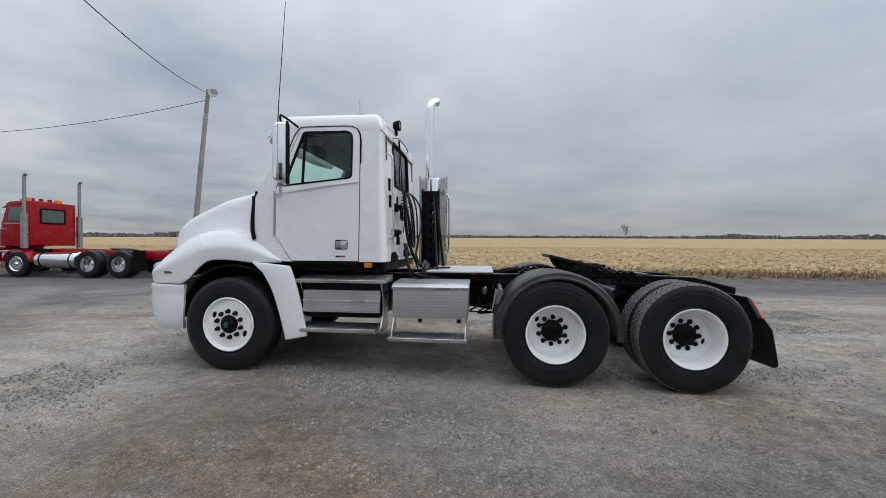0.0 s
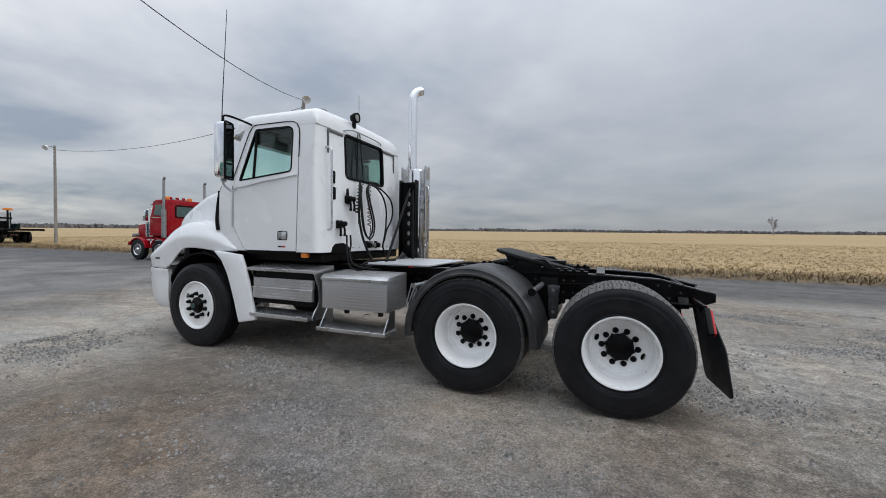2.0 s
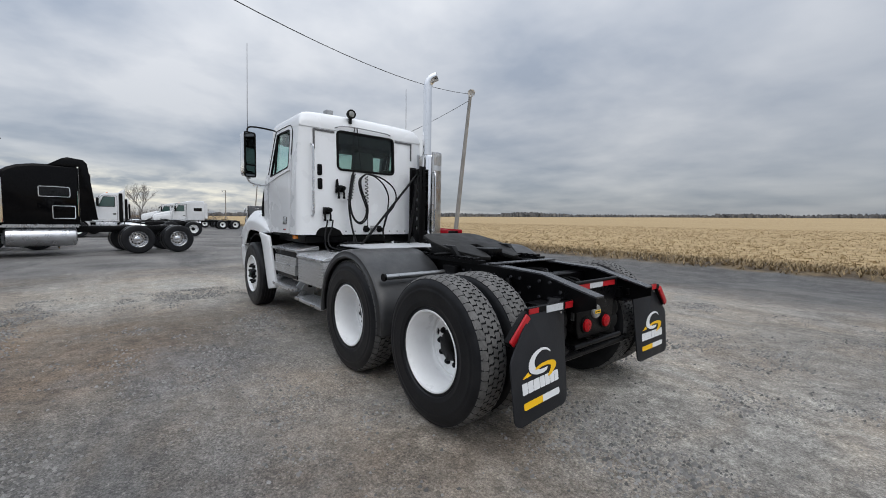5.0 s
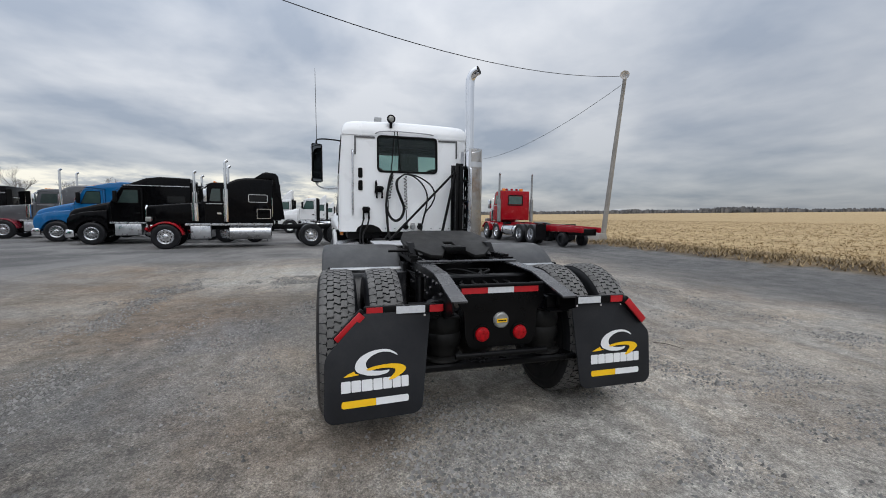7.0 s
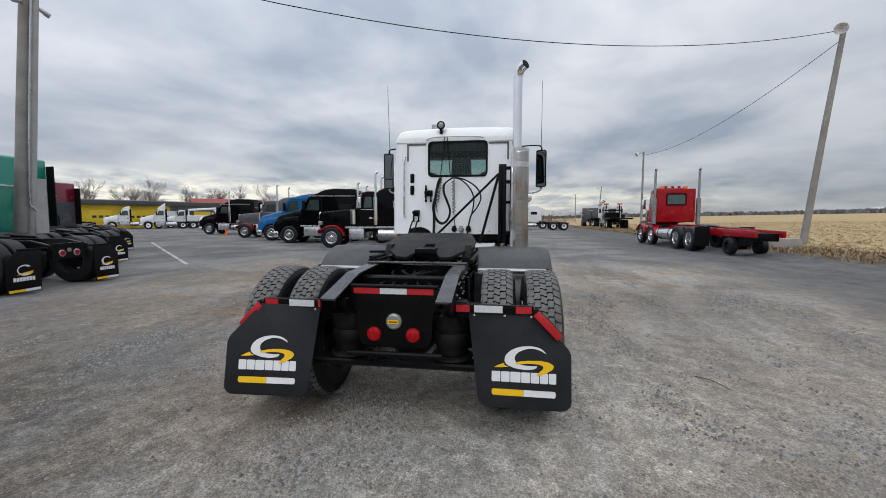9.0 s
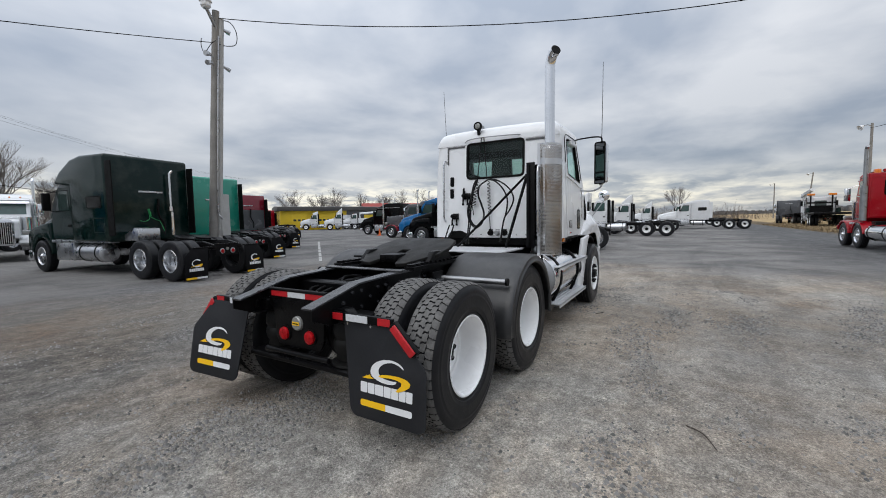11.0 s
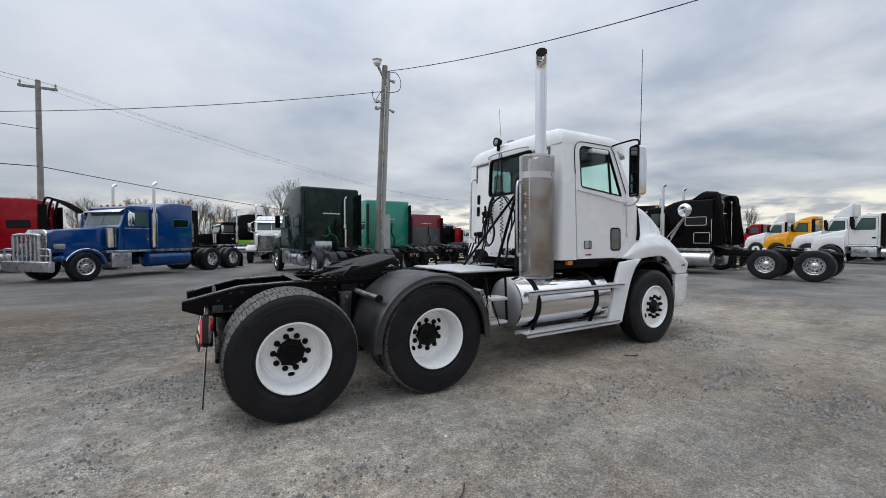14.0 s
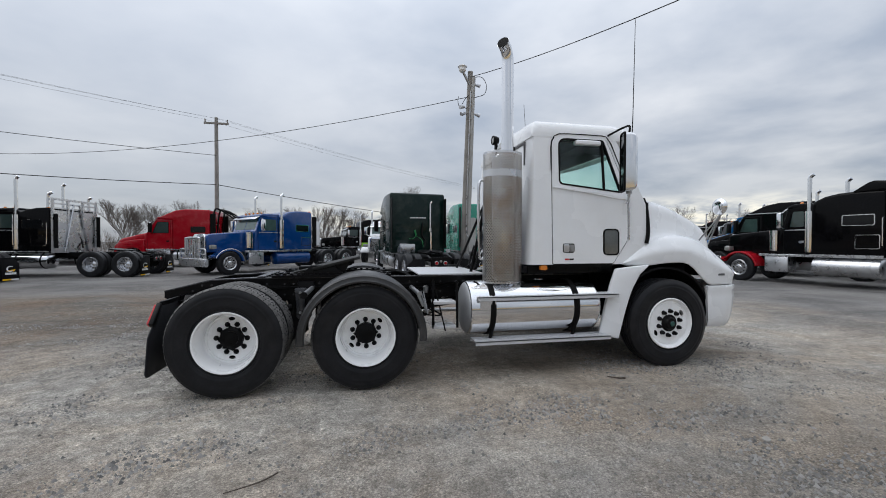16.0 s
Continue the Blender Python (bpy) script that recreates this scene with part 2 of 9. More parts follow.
TANKEND = material("dull_tank_end", (0.30, 0.31, 0.325), 0.5, 0.55, 0.15, 4, 60, dirt=(0.16, 0.155, 0.15), dirt_amount=0.4, dirt_scale=5)
TRIM = material("dull_grey_trim", (0.10, 0.10, 0.105), 0.6, 0, 0.2, 8, 60)
HOSE = material("glossy_hose_rubber", (0.004, 0.004, 0.0045), 0.38, 0, 0.2, 9, 80, spec=0.22)
BAG = material("dusty_bag_rubber", (0.006, 0.006, 0.006), 0.5, 0, 0.3, 6, 60, bump=0.1, bump_scale=60, dirt=(0.03, 0.028, 0.026), dirt_amount=0.3, dirt_scale=6, spec=0.16)
REDLENS = material("red_lens", (0.36, 0.002, 0.006), 0.35, 0, 0.45, 45, 160, bump=0.3, bump_scale=90, coat=0.0, spec=0.25)
REDTAPE = material("red_reflector_tape", (0.46, 0.008, 0.014), 0.45, 0, 0.12, 40, 160)
WHITETAPE = material("white_reflector_tape", (0.62, 0.64, 0.66), 0.35, 0, 0.08, 40, 160)
YELLOW = material("yellow_print", (0.93, 0.54, 0.004), 0.5, 0, 0.05, 10, 60)
WHITEPR = material("white_print", (0.78, 0.79, 0.80), 0.5, 0, 0.04, 10, 60)
AMBER = material("amber_lens", (0.75, 0.22, 0.02), 0.2, 0, 0.1, 20, 90, coat=0.5)
LAMPG = material("clear_lamp_lens", (0.27, 0.275, 0.26), 0.15, 0.2, 0.12, 30, 90, coat=0.6)
GALV = material("galvanised_steel", (0.42, 0.42, 0.41), 0.55, 0.3, 0.12, 5, 70, dirt=(0.25, 0.21, 0.17), dirt_amount=0.3, dirt_scale=3)
WOODP = material("weathered_pole_wood", (0.27, 0.258, 0.24), 0.85, 0, 0.25, 2.0, 40, bump=0.4, bump_scale=30)
CONC = material("old_concrete", (0.30, 0.285, 0.26), 0.9, 0, 0.2, 1.5, 30, bump=0.3, bump_scale=25)

# ---- shapes ----


def box(bm, x0, x1, y0, y1, z0, z1):
    v = [bm.verts.new((x, y, z)) for z in (z0, z1) for x, y in ((x0, y0), (x1, y0), (x1, y1), (x0, y1))]
    for f in ((0, 3, 2, 1), (4, 5, 6, 7), (0, 1, 5, 4), (1, 2, 6, 5), (2, 3, 7, 6), (3, 0, 4, 7)):
        bm.faces.new([v[i] for i in f])
    return v


def prism(bm, pts, axis, a, b):
    """A polygon drawn across an axis, drawn out from a to b along it."""
    def at(p, h):
        return {"x": (h, p[0], p[1]), "y": (p[0], h, p[1]), "z": (p[0], p[1], h)}[axis]
    lo = [bm.verts.new(at(p, a)) for p in pts]
    hi = [bm.verts.new(at(p, b)) for p in pts]
    bm.faces.new(lo[::-1])
    bm.faces.new(hi)
    for i in range(len(pts)):
        j = (i + 1) % len(pts)
        bm.faces.new((lo[i], lo[j], hi[j], hi[i]))
    return lo + hi


def lathe(bm, prof, axis="y", c=(0, 0, 0), n=40, loop=False):
    """A profile of (radius, height) turned about an axis through c."""
    rings = []
    for r, h in prof:
        ring = []
        for k in range(n):
            s, o = r * math.cos(2 * math.pi * k / n), r * math.sin(2 * math.pi * k / n)
            p = {"y": (s, h, o), "x": (h, s, o), "z": (s, o, h)}[axis]
            ring.append(bm.verts.new((p[0] + c[0], p[1] + c[1], p[2] + c[2])))
        rings.append(ring)
    pairs = list(zip(rings, rings[1:])) + ([(rings[-1], rings[0])] if loop else [])
    for r0, r1 in pairs:
        for k in range(n):
            j = (k + 1) % n
            bm.faces.new((r0[k], r0[j], r1[j], r1[k]))
    if not loop:
        for ring, p in ((rings[0], prof[0]), (rings[-1], prof[-1])):
            if p[0] > 1e-4:
                bm.faces.new(ring)
    bmesh.ops.remove_doubles(bm, verts=[v for r in rings for v in r], dist=1e-5)


def tube(bm, pts, r, n=8, r2=None):
    pts = [Vector(p) for p in pts]
    r2 = r if r2 is None else r2
    d = (pts[1] - pts[0]).normalized()
    u = d.orthogonal().normalized()
    rings = []
    for i, p in enumerate(pts):
        a = pts[max(0, i - 1)]
        b = pts[min(len(pts) - 1, i + 1)]
        d = (b - a).normalized()
        u = (u - d * u.dot(d)).normalized()
        w = d.cross(u)
        rad = r + (r2 - r) * i / (len(pts) - 1)
        rings.append([bm.verts.new(p + rad * (math.cos(2 * math.pi * k / n) * u + math.sin(2 * math.pi * k / n) * w)) for k in range(n)])
    for r0, r1 in zip(rings, rings[1:]):
        for k in range(n):
            j = (k + 1) % n
            bm.faces.new((r0[k], r0[j], r1[j], r1[k]))
    bm.faces.new(rings[0][::-1])
    bm.faces.new(rings[-1])


def spline(pts, k=6, closed=False):
    """Catmull-Rom through the points."""
    pts = [Vector(p) for p in pts]
    n = len(pts)
    out = []
    for i in range(n if closed else n - 1):
        p0, p1, p2, p3 = (pts[(i + s) % n] if closed else pts[min(max(i + s, 0), n - 1)] for s in (-1, 0, 1, 2))
        for j in range(k):
            t = j / k
            out.append(0.5 * ((2 * p1) + (p2 - p0) * t + (2 * p0 - 5 * p1 + 4 * p2 - p3) * t * t + (3 * p1 - p0 - 3 * p2 + p3) * t ** 3))
    if not closed:
        out.append(pts[-1])
    return out


def rounded(pts, r, seg=4):
    """A polygon with its corners rounded."""
    out = []
    n = len(pts)
    for i in range(n):
        p0, p1, p2 = (Vector(pts[(i + s) % n]) for s in (-1, 0, 1))
        rr = r[i] if isinstance(r, (list, tuple)) else r
        a, b = p0 - p1, p2 - p1
        d = min(rr, a.length * 0.48, b.length * 0.48)
        if d < 1e-4:
            out.append(tuple(p1))
            continue
        a, b = p1 + a.normalized() * d, p1 + b.normalized() * d
        for k in range(seg + 1):
            t = k / seg
            out.append(tuple((1 - t) ** 2 * a + 2 * t * (1 - t) * p1 + t * t * b))
    return out


def panel(bm, outline, holes, fmap, inner_material=0):
    """A sheet with holes: fmap(u, v, 0) is its outer face and fmap(u, v, 1) its inner face."""
    t = bmesh.new()
    edges = []
    for ring in (outline, *holes):
        vs = [t.verts.new((p[0], p[1], 0)) for p in ring]
        edges += [t.edges.new((vs[i], vs[(i + 1) % len(vs)])) for i in range(len(vs))]
    bmesh.ops.triangle_fill(t, use_beauty=True, use_dissolve=False, edges=edges)
    t.verts.index_update()
    o = [bm.verts.new(fmap(v.co.x, v.co.y, 0)) for v in t.verts]
    i = [bm.verts.new(fmap(v.co.x, v.co.y, 1)) for v in t.verts]
    for f in t.faces:
        ids = [v.index for v in f.verts]
        bm.faces.new([o[k] for k in ids])
        g = bm.faces.new([i[k] for k in reversed(ids)])
        g.material_index = inner_material
    for e in t.edges:
        if len(e.link_faces) == 1:
            a, b = e.verts[0].index, e.verts[1].index
            bm.faces.new((o[a], o[b], i[b], i[a]))
    t.free()


def loft(bm, rows, caps=True, closed=True):
    """Faces between rows of points of equal count."""
    vs = [[bm.verts.new(p) for p in row] for row in rows]
    n = len(vs[0])
    for a, b in zip(vs, vs[1:]):
        for k in range(n if closed else n - 1):
            j = (k + 1) % n
            bm.faces.new((a[k], a[j], b[j], b[k]))
    if caps and closed:
        bm.faces.new(vs[0][::-1])
        bm.faces.new(vs[-1])


def mesh_of(bm, name, mats, bevel=0.0, smooth=35.0, seg=2):
    bmesh.ops.recalc_face_normals(bm, faces=bm.faces)
    if bevel:
        sharp = [e for e in bm.edges if len(e.link_faces) == 2 and e.calc_face_angle(0) > radians(28)]
        bmesh.ops.bevel(bm, geom=sharp, offset=bevel, segments=seg, profile=0.5, affect="EDGES", clamp_overlap=True)
    me = bpy.data.meshes.new(name)
    bm.to_mesh(me)
    bm.free()
    for m in mats if isinstance(mats, (list, tuple)) else [mats]:
        me.materials.append(m)
    if smooth:
        me.shade_smooth()
        me.set_sharp_from_angle(angle=radians(smooth))
    return me


def part(name, bm, mat, parent=None, label="", bevel=0.0, smooth=35.0, seg=2):
    """Links a bmesh as one mesh object under a thing or under a part."""
    ob = new(name, mesh_of(bm, name, mat, bevel, smooth, seg))
    ob.parent = parent
    if label:
        tagged(ob, label=label)
    return ob


def share(name, me, parent, m=None, label=""):
    """Another object on a mesh that is there already."""
    ob = new(name, me)
    ob.parent = parent
    if m is not None:
        ob.matrix_basis = m
    if label:
        tagged(ob, label=label)
    return ob


def thing(name, label, category, m=None, group="", kind=""):
    e = new(name)
    e.empty_display_size = 0.3
    if m is not None:
        e.matrix_basis = m
    return tagged(e, label, category, group, kind)


def bx(name, mat, parent, x0, x1, y0, y1, z0, z1, bevel=0.004, label="", seg=1):
    b = bmesh.new()
    box(b, x0, x1, y0, y1, z0, z1)
    return part(name, b, mat, parent, label, bevel, seg=seg)


def rod(name, mat, parent, pts, r, n=8, label=""):
    b = bmesh.new()
    tube(b, pts, r, n)
    return part(name, b, mat, parent, label, smooth=50)



# ---- ground: lot, verge and field in one sheet ----


def ground_height(x, y):
    """The lot is level; a low bank leads up to the field, which rises very gently."""
    t = min(max((y - 9.6) / 2.8, 0.0), 1.0)
    t = t * t * (3 - 2 * t)
    return 0.24 * t + max(0.0, y - 12.4) * 0.0185


def lot_dip(x, y):
    """The lot sags a little where the drive axles stand."""
    a = min(max((x + 3.6) / 2.2, 0.0), 1.0) * min(max((6.5 - x) / 3.0, 0.0), 1.0)
    b = min(max((6.5 - abs(y)) / 3.0, 0.0), 1.0)
    return -0.034 * a * a * (3 - 2 * a) * b * b * (3 - 2 * b)


def ground_material():
    m = bpy.data.materials.new("lot_and_field")
    m.use_nodes = True
    n, l = m.node_tree.nodes, m.node_tree.links
    bsdf = n["Principled BSDF"]
    co = n.new("ShaderNodeTexCoord")
    pos = co.outputs["Object"]

    def noise_node(scale, detail=5.0, rough=0.55, vec=pos, dist=0.0):
        k = n.new("ShaderNodeTexNoise")
        k.inputs["Scale"].default_value, k.inputs["Detail"].default_value = scale, detail
        k.inputs["Roughness"].default_value, k.inputs["Distortion"].default_value = rough, dist
        l.new(vec, k.inputs["Vector"])
        return k.outputs[0]

    def span(v, a, b, c=0.0, d=1.0):
        k = n.new("ShaderNodeMapRange")
        k.interpolation_type = "SMOOTHSTEP"
        for i, q in enumerate((a, b, c, d)):
            k.inputs[i + 1].default_value = q
        l.new(v, k.inputs[0])
        return k.outputs[0]

    def mix(f, a, b):
        k = n.new("ShaderNodeMix")
        k.data_type = "RGBA"
        l.new(f, k.inputs["Factor"])
        for key, v in (("A", a), ("B", b)):
            if isinstance(v, tuple):
                k.inputs[key].default_value = (*v, 1)
            else:
                l.new(v, k.inputs[key])
        return k.outputs["Result"]

    def calc(op, a, b):
        k = n.new("ShaderNodeMath")
        k.operation = op
        for i, v in enumerate((a, b)):
            if isinstance(v, (int, float)):
                k.inputs[i].default_value = v
            else:
                l.new(v, k.inputs[i])
        return k.outputs[0]

    sep = n.new("ShaderNodeSeparateXYZ")
    l.new(pos, sep.inputs[0])
    # tyre-swept streaks run along the lot, bending as vehicles turned
    bend = n.new("ShaderNodeVectorMath")
    bend.operation = "ADD"
    wob = n.new("ShaderNodeTexNoise")
    wob.inputs["Scale"].default_value, wob.inputs["Detail"].default_value = 0.11, 1.0
    l.new(pos, wob.inputs["Vector"])
    wide = n.new("ShaderNodeVectorMath")
    wide.operation = "SCALE"
    wide.inputs["Scale"].default_value = 4.0
    l.new(wob.outputs["Color"], wide.inputs[0])
    l.new(pos, bend.inputs[0])
    l.new(wide.outputs[0], bend.inputs[1])
    streak = n.new("ShaderNodeMapping")
    streak.inputs["Scale"].default_value = (0.13, 1.15, 1)
    streak.inputs["Rotation"].default_value = (0, 0, radians(12))
    l.new(bend.outputs[0], streak.inputs[0])
    streaks = noise_node(0.9, 7, 0.62, streak.outputs[0], 0.5)
    patches = noise_node(0.33, 7, 0.62, dist=0.5)
    middle = noise_node(2.2, 7, 0.68)
    mottle = noise_node(5.5, 8, 0.78, dist=0.3)
    grit = noise_node(75, 5, 0.8)
    speck = n.new("ShaderNodeTexVoronoi")
    speck.inputs["Scale"].default_value = 85
    l.new(pos, speck.inputs["Vector"])
    c = mix(span(patches, 0.36, 0.64), (0.185, 0.171, 0.156), (0.325, 0.304, 0.275))
    c = mix(span(streaks, 0.50, 0.68, 0, 0.42), c, (0.34, 0.325, 0.298))
    c = mix(span(streaks, 0.465, 0.335, 0, 0.36), c, (0.125, 0.120, 0.114))
    ruts = n.new("ShaderNodeMapping")
    ruts.inputs["Scale"].default_value = (0.45, 3.6, 1)
    ruts.inputs["Rotation"].default_value = (0, 0, radians(-9))
    l.new(bend.outputs[0], ruts.inputs[0])
    rut = noise_node(1.0, 7, 0.66, ruts.outputs[0], 0.6)
    c = mix(span(rut, 0.47, 0.33, 0, 0.26), c, (0.125, 0.118, 0.110))
    c = mix(span(rut, 0.54, 0.70, 0, 0.26), c, (0.38, 0.36, 0.33))
    c = mix(span(middle, 0.52, 0.72, 0, 0.42), c, (0.130, 0.122, 0.112))
    c = mix(span(mottle, 0.51, 0.66, 0, 0.55), c, (0.37, 0.352, 0.325))
    c = mix(span(mottle, 0.47, 0.36, 0, 0.45), c, (0.115, 0.109, 0.102))
    # pale crushed stone lies thickest behind the drive axles
    off = n.new("ShaderNodeVectorMath")
    off.operation = "DISTANCE"
    l.new(pos, off.inputs[0])
    off.inputs[1].default_value = (0.7, 0.1, 0)
    crush = span(calc("ADD", off.outputs["Value"], calc("MULTIPLY", calc("SUBTRACT", patches, 0.5), 5.0)), 0.8, 3.4, 0.62, 0.0)
    c = mix(crush, c, mix(span(mottle, 0.36, 0.64), (0.31, 0.295, 0.272), (0.53, 0.508, 0.468)))
    # bluish spilt stone dust, and brown earth that shows through
    dust = noise_node(0.8, 5, 0.6, dist=0.3)
    c = mix(span(dust, 0.60, 0.72, 0, 0.5), c, (0.165, 0.168, 0.178))
    brown = noise_node(0.40, 6, 0.62, dist=0.6)
    c = mix(span(brown, 0.53, 0.70, 0, 0.55), c, (0.175, 0.135, 0.102))
    # the strip along the driver's side is darker, packed earth
    sidey = calc("ADD", sep.outputs[1], calc("MULTIPLY", calc("SUBTRACT", noise_node(0.3, 6, 0.6, dist=0.5), 0.5), 5.0))
    earth = mix(span(streaks, 0.36, 0.66), (0.095, 0.088, 0.079), (0.165, 0.154, 0.140))
    earth = mix(span(mottle, 0.50, 0.72, 0, 0.4), earth, (0.26, 0.245, 0.223))
    earth = mix(span(mottle, 0.47, 0.36, 0, 0.5), earth, (0.075, 0.07, 0.064))
    earth = mix(span(rut, 0.46, 0.34, 0, 0.25), earth, (0.085, 0.078, 0.07))
    earth = mix(span(brown, 0.46, 0.64, 0, 0.7), earth, (0.125, 0.088, 0.062))
    def spot(x, y, r0, r1, amount):
        """A ragged round patch on the lot."""
        k = n.new("ShaderNodeVectorMath")
        k.operation = "DISTANCE"
        l.new(pos, k.inputs[0])
        k.inputs[1].default_value = (x, y, 0)
        return span(calc("ADD", k.outputs["Value"], calc("MULTIPLY", calc("SUBTRACT", middle, 0.5), 2.2)), r0, r1, amount, 0.0)

    packed = calc("MULTIPLY", calc("SUBTRACT", 1.0, span(sidey, -3.6, 0.4, 0.1, 1.0)), span(calc("ADD", sep.outputs[0], calc("MULTIPLY", calc("SUBTRACT", patches, 0.5), 5.0)), -3.6, 1.0, 0.38, 1.0))
    c = mix(packed, c, earth)
    c = mix(spot(-3.0, -3.15, 0.5, 1.8, 0.62), c, mix(span(mottle, 0.4, 0.6), (0.11, 0.078, 0.054), (0.20, 0.15, 0.11)))
    c = mix(spot(-4.9, -3.9, 0.3, 1.3, 0.4), c, (0.175, 0.135, 0.10))
    c = mix(spot(-2.2, -2.35, 0.3, 1.2, 0.65), c, (0.165, 0.168, 0.176))
    c = mix(spot(-0.5, -2.7, 0.3, 1.5, 0.5), c, (0.14, 0.143, 0.15))
    c = mix(spot(-4.6, -2.4, 0.3, 1.3, 0.52), c, (0.17, 0.135, 0.105))
    c = mix(spot(-1.0, -1.8, 0.3, 1.3, 0.42), c, (0.31, 0.275, 0.24))
    c = mix(spot(-7.2, -2.2, 1.2, 3.2, 0.65), c, (0.39, 0.382, 0.36))
    c = mix(spot(-1.5, 3.4, 0.3, 1.3, 0.35), c, (0.20, 0.165, 0.135))
    c = mix(spot(-3.0, 3.3, 0.3, 1.2, 0.35), c, (0.19, 0.192, 0.195))
    c = mix(spot(2.6, -3.6, 0.3, 1.6, 0.5), c, (0.15, 0.115, 0.085))
    c = mix(spot(1.0, 2.4, 0.2, 0.9, 0.5), c, (0.20, 0.165, 0.135))
    c = mix(spot(2.0, 3.4, 0.5, 2.0, 0.6), c, (0.15, 0.14, 0.128))
    c = mix(spot(-4.4, 3.4, 0.5, 2.2, 0.5), c, (0.16, 0.15, 0.137))
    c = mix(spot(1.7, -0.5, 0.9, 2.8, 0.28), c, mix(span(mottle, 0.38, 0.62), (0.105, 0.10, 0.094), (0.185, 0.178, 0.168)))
    # paler stone along the passenger side, darker ground beyond the driver's drive wheels
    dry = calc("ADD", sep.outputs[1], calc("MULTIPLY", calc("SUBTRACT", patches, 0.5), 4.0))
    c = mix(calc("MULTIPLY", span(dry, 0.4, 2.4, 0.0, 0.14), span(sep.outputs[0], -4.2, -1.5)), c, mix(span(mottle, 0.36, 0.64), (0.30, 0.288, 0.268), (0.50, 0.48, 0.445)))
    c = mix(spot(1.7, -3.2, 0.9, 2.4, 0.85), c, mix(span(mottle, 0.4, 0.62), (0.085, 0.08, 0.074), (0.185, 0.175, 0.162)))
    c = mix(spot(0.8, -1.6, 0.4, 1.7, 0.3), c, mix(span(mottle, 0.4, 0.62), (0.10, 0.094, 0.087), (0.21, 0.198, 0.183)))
    stone = mix(span(speck.outputs["Color"], 0.2, 0.95), (0.74, 0.74, 0.74), (1.28, 1.27, 1.25))
    loose = span(noise_node(1.4, 5, 0.65, dist=0.4), 0.42, 0.62, 0.35, 0.85)
    mul = n.new("ShaderNodeMix")
    mul.data_type, mul.blend_type = "RGBA", "MULTIPLY"
    l.new(loose, mul.inputs["Factor"])
    l.new(c, mul.inputs["A"])
    l.new(stone, mul.inputs["B"])
    pebble = n.new("ShaderNodeTexVoronoi")
    pebble.inputs["Scale"].default_value = 34
    l.new(pos, pebble.inputs["Vector"])
    chip = calc("MULTIPLY", span(pebble.outputs["Distance"], 0.42, 0.26), loose)
    chips = mix(span(pebble.outputs["Color"], 0.35, 0.9), (0.50, 0.49, 0.48), (1.75, 1.72, 1.66))
    mul3 = n.new("ShaderNodeMix")
    mul3.data_type, mul3.blend_type = "RGBA", "MULTIPLY"
    l.new(calc("MULTIPLY", chip, 0.6), mul3.inputs["Factor"])
    l.new(mul.outputs["Result"], mul3.inputs["A"])
    l.new(chips, mul3.inputs["B"])
    mul2 = n.new("ShaderNodeMix")
    mul2.data_type, mul2.blend_type = "RGBA", "MULTIPLY"
    mul2.inputs["Factor"].default_value = 1.0
    l.new(mul3.outputs["Result"], mul2.inputs["A"])
    gr = span(grit, 0.33, 0.67, 0.62, 1.42)
    l.new(gr, mul2.inputs["B"])
    tint = n.new("ShaderNodeMix")
    tint.data_type, tint.blend_type = "RGBA", "MULTIPLY"
    tint.inputs["Factor"].default_value = 1.0
    l.new(mul2.outputs["Result"], tint.inputs["A"])
    tint.inputs["B"].default_value = (1.06, 1.02, 0.965, 1)
    # sweeps of tyres at two widths, and a warm or cool cast from patch to patch
    gravel = tint.outputs["Result"]
    for size, turn_, seed_, lo_, hi_ in ((0.55, 24, 3.0, 0.93, 1.07), (1.7, -17, 11.0, 0.95, 1.05)):
        arcs = n.new("ShaderNodeMapping")
        arcs.inputs["Scale"].default_value = (0.22 * size, 1.9 * size, 1)
        arcs.inputs["Rotation"].default_value = (0, 0, radians(turn_))
        arcs.inputs["Location"].default_value = (seed_, seed_, 0)
        l.new(bend.outputs[0], arcs.inputs[0])
        sw = n.new("ShaderNodeVectorMath")
        sw.operation = "SCALE"
        l.new(gravel, sw.inputs[0])
        l.new(span(noise_node(1.0, 6, 0.62, arcs.outputs[0], 0.8), 0.34, 0.66, lo_, hi_), sw.inputs["Scale"])
        gravel = sw.outputs[0]
    # trodden mottling of hand to foot size, with small pits
    for size, lo_, hi_ in ((4.2, 0.90, 1.10), (13.0, 0.86, 1.14), (60.0, 0.84, 1.16)):
        sw = n.new("ShaderNodeVectorMath")
        sw.operation = "SCALE"
        l.new(gravel, sw.inputs[0])
        l.new(span(noise_node(size, 8, 0.72, dist=0.6), 0.38, 0.62, lo_, hi_), sw.inputs["Scale"])
        gravel = sw.outputs[0]
    cast = n.new("ShaderNodeMix")
    cast.data_type, cast.blend_type = "RGBA", "MULTIPLY"
    cast.inputs["Factor"].default_value = 1.0
    l.new(gravel, cast.inputs["A"])
    l.new(mix(span(noise_node(0.55, 6, 0.65, dist=0.8), 0.38, 0.64), (0.965, 1.0, 1.04), (1.04, 0.995, 0.95)), cast.inputs["B"])
    gravel = cast.outputs["Result"]
    # darker worn asphalt: the lane along the field and the yard in front of the parked trucks
    edge = calc("ADD", sep.outputs[1], calc("MULTIPLY", calc("SUBTRACT", noise_node(0.35, 5), 0.5), 4.0))
    asph_f = span(edge, 5.0, 8.5)
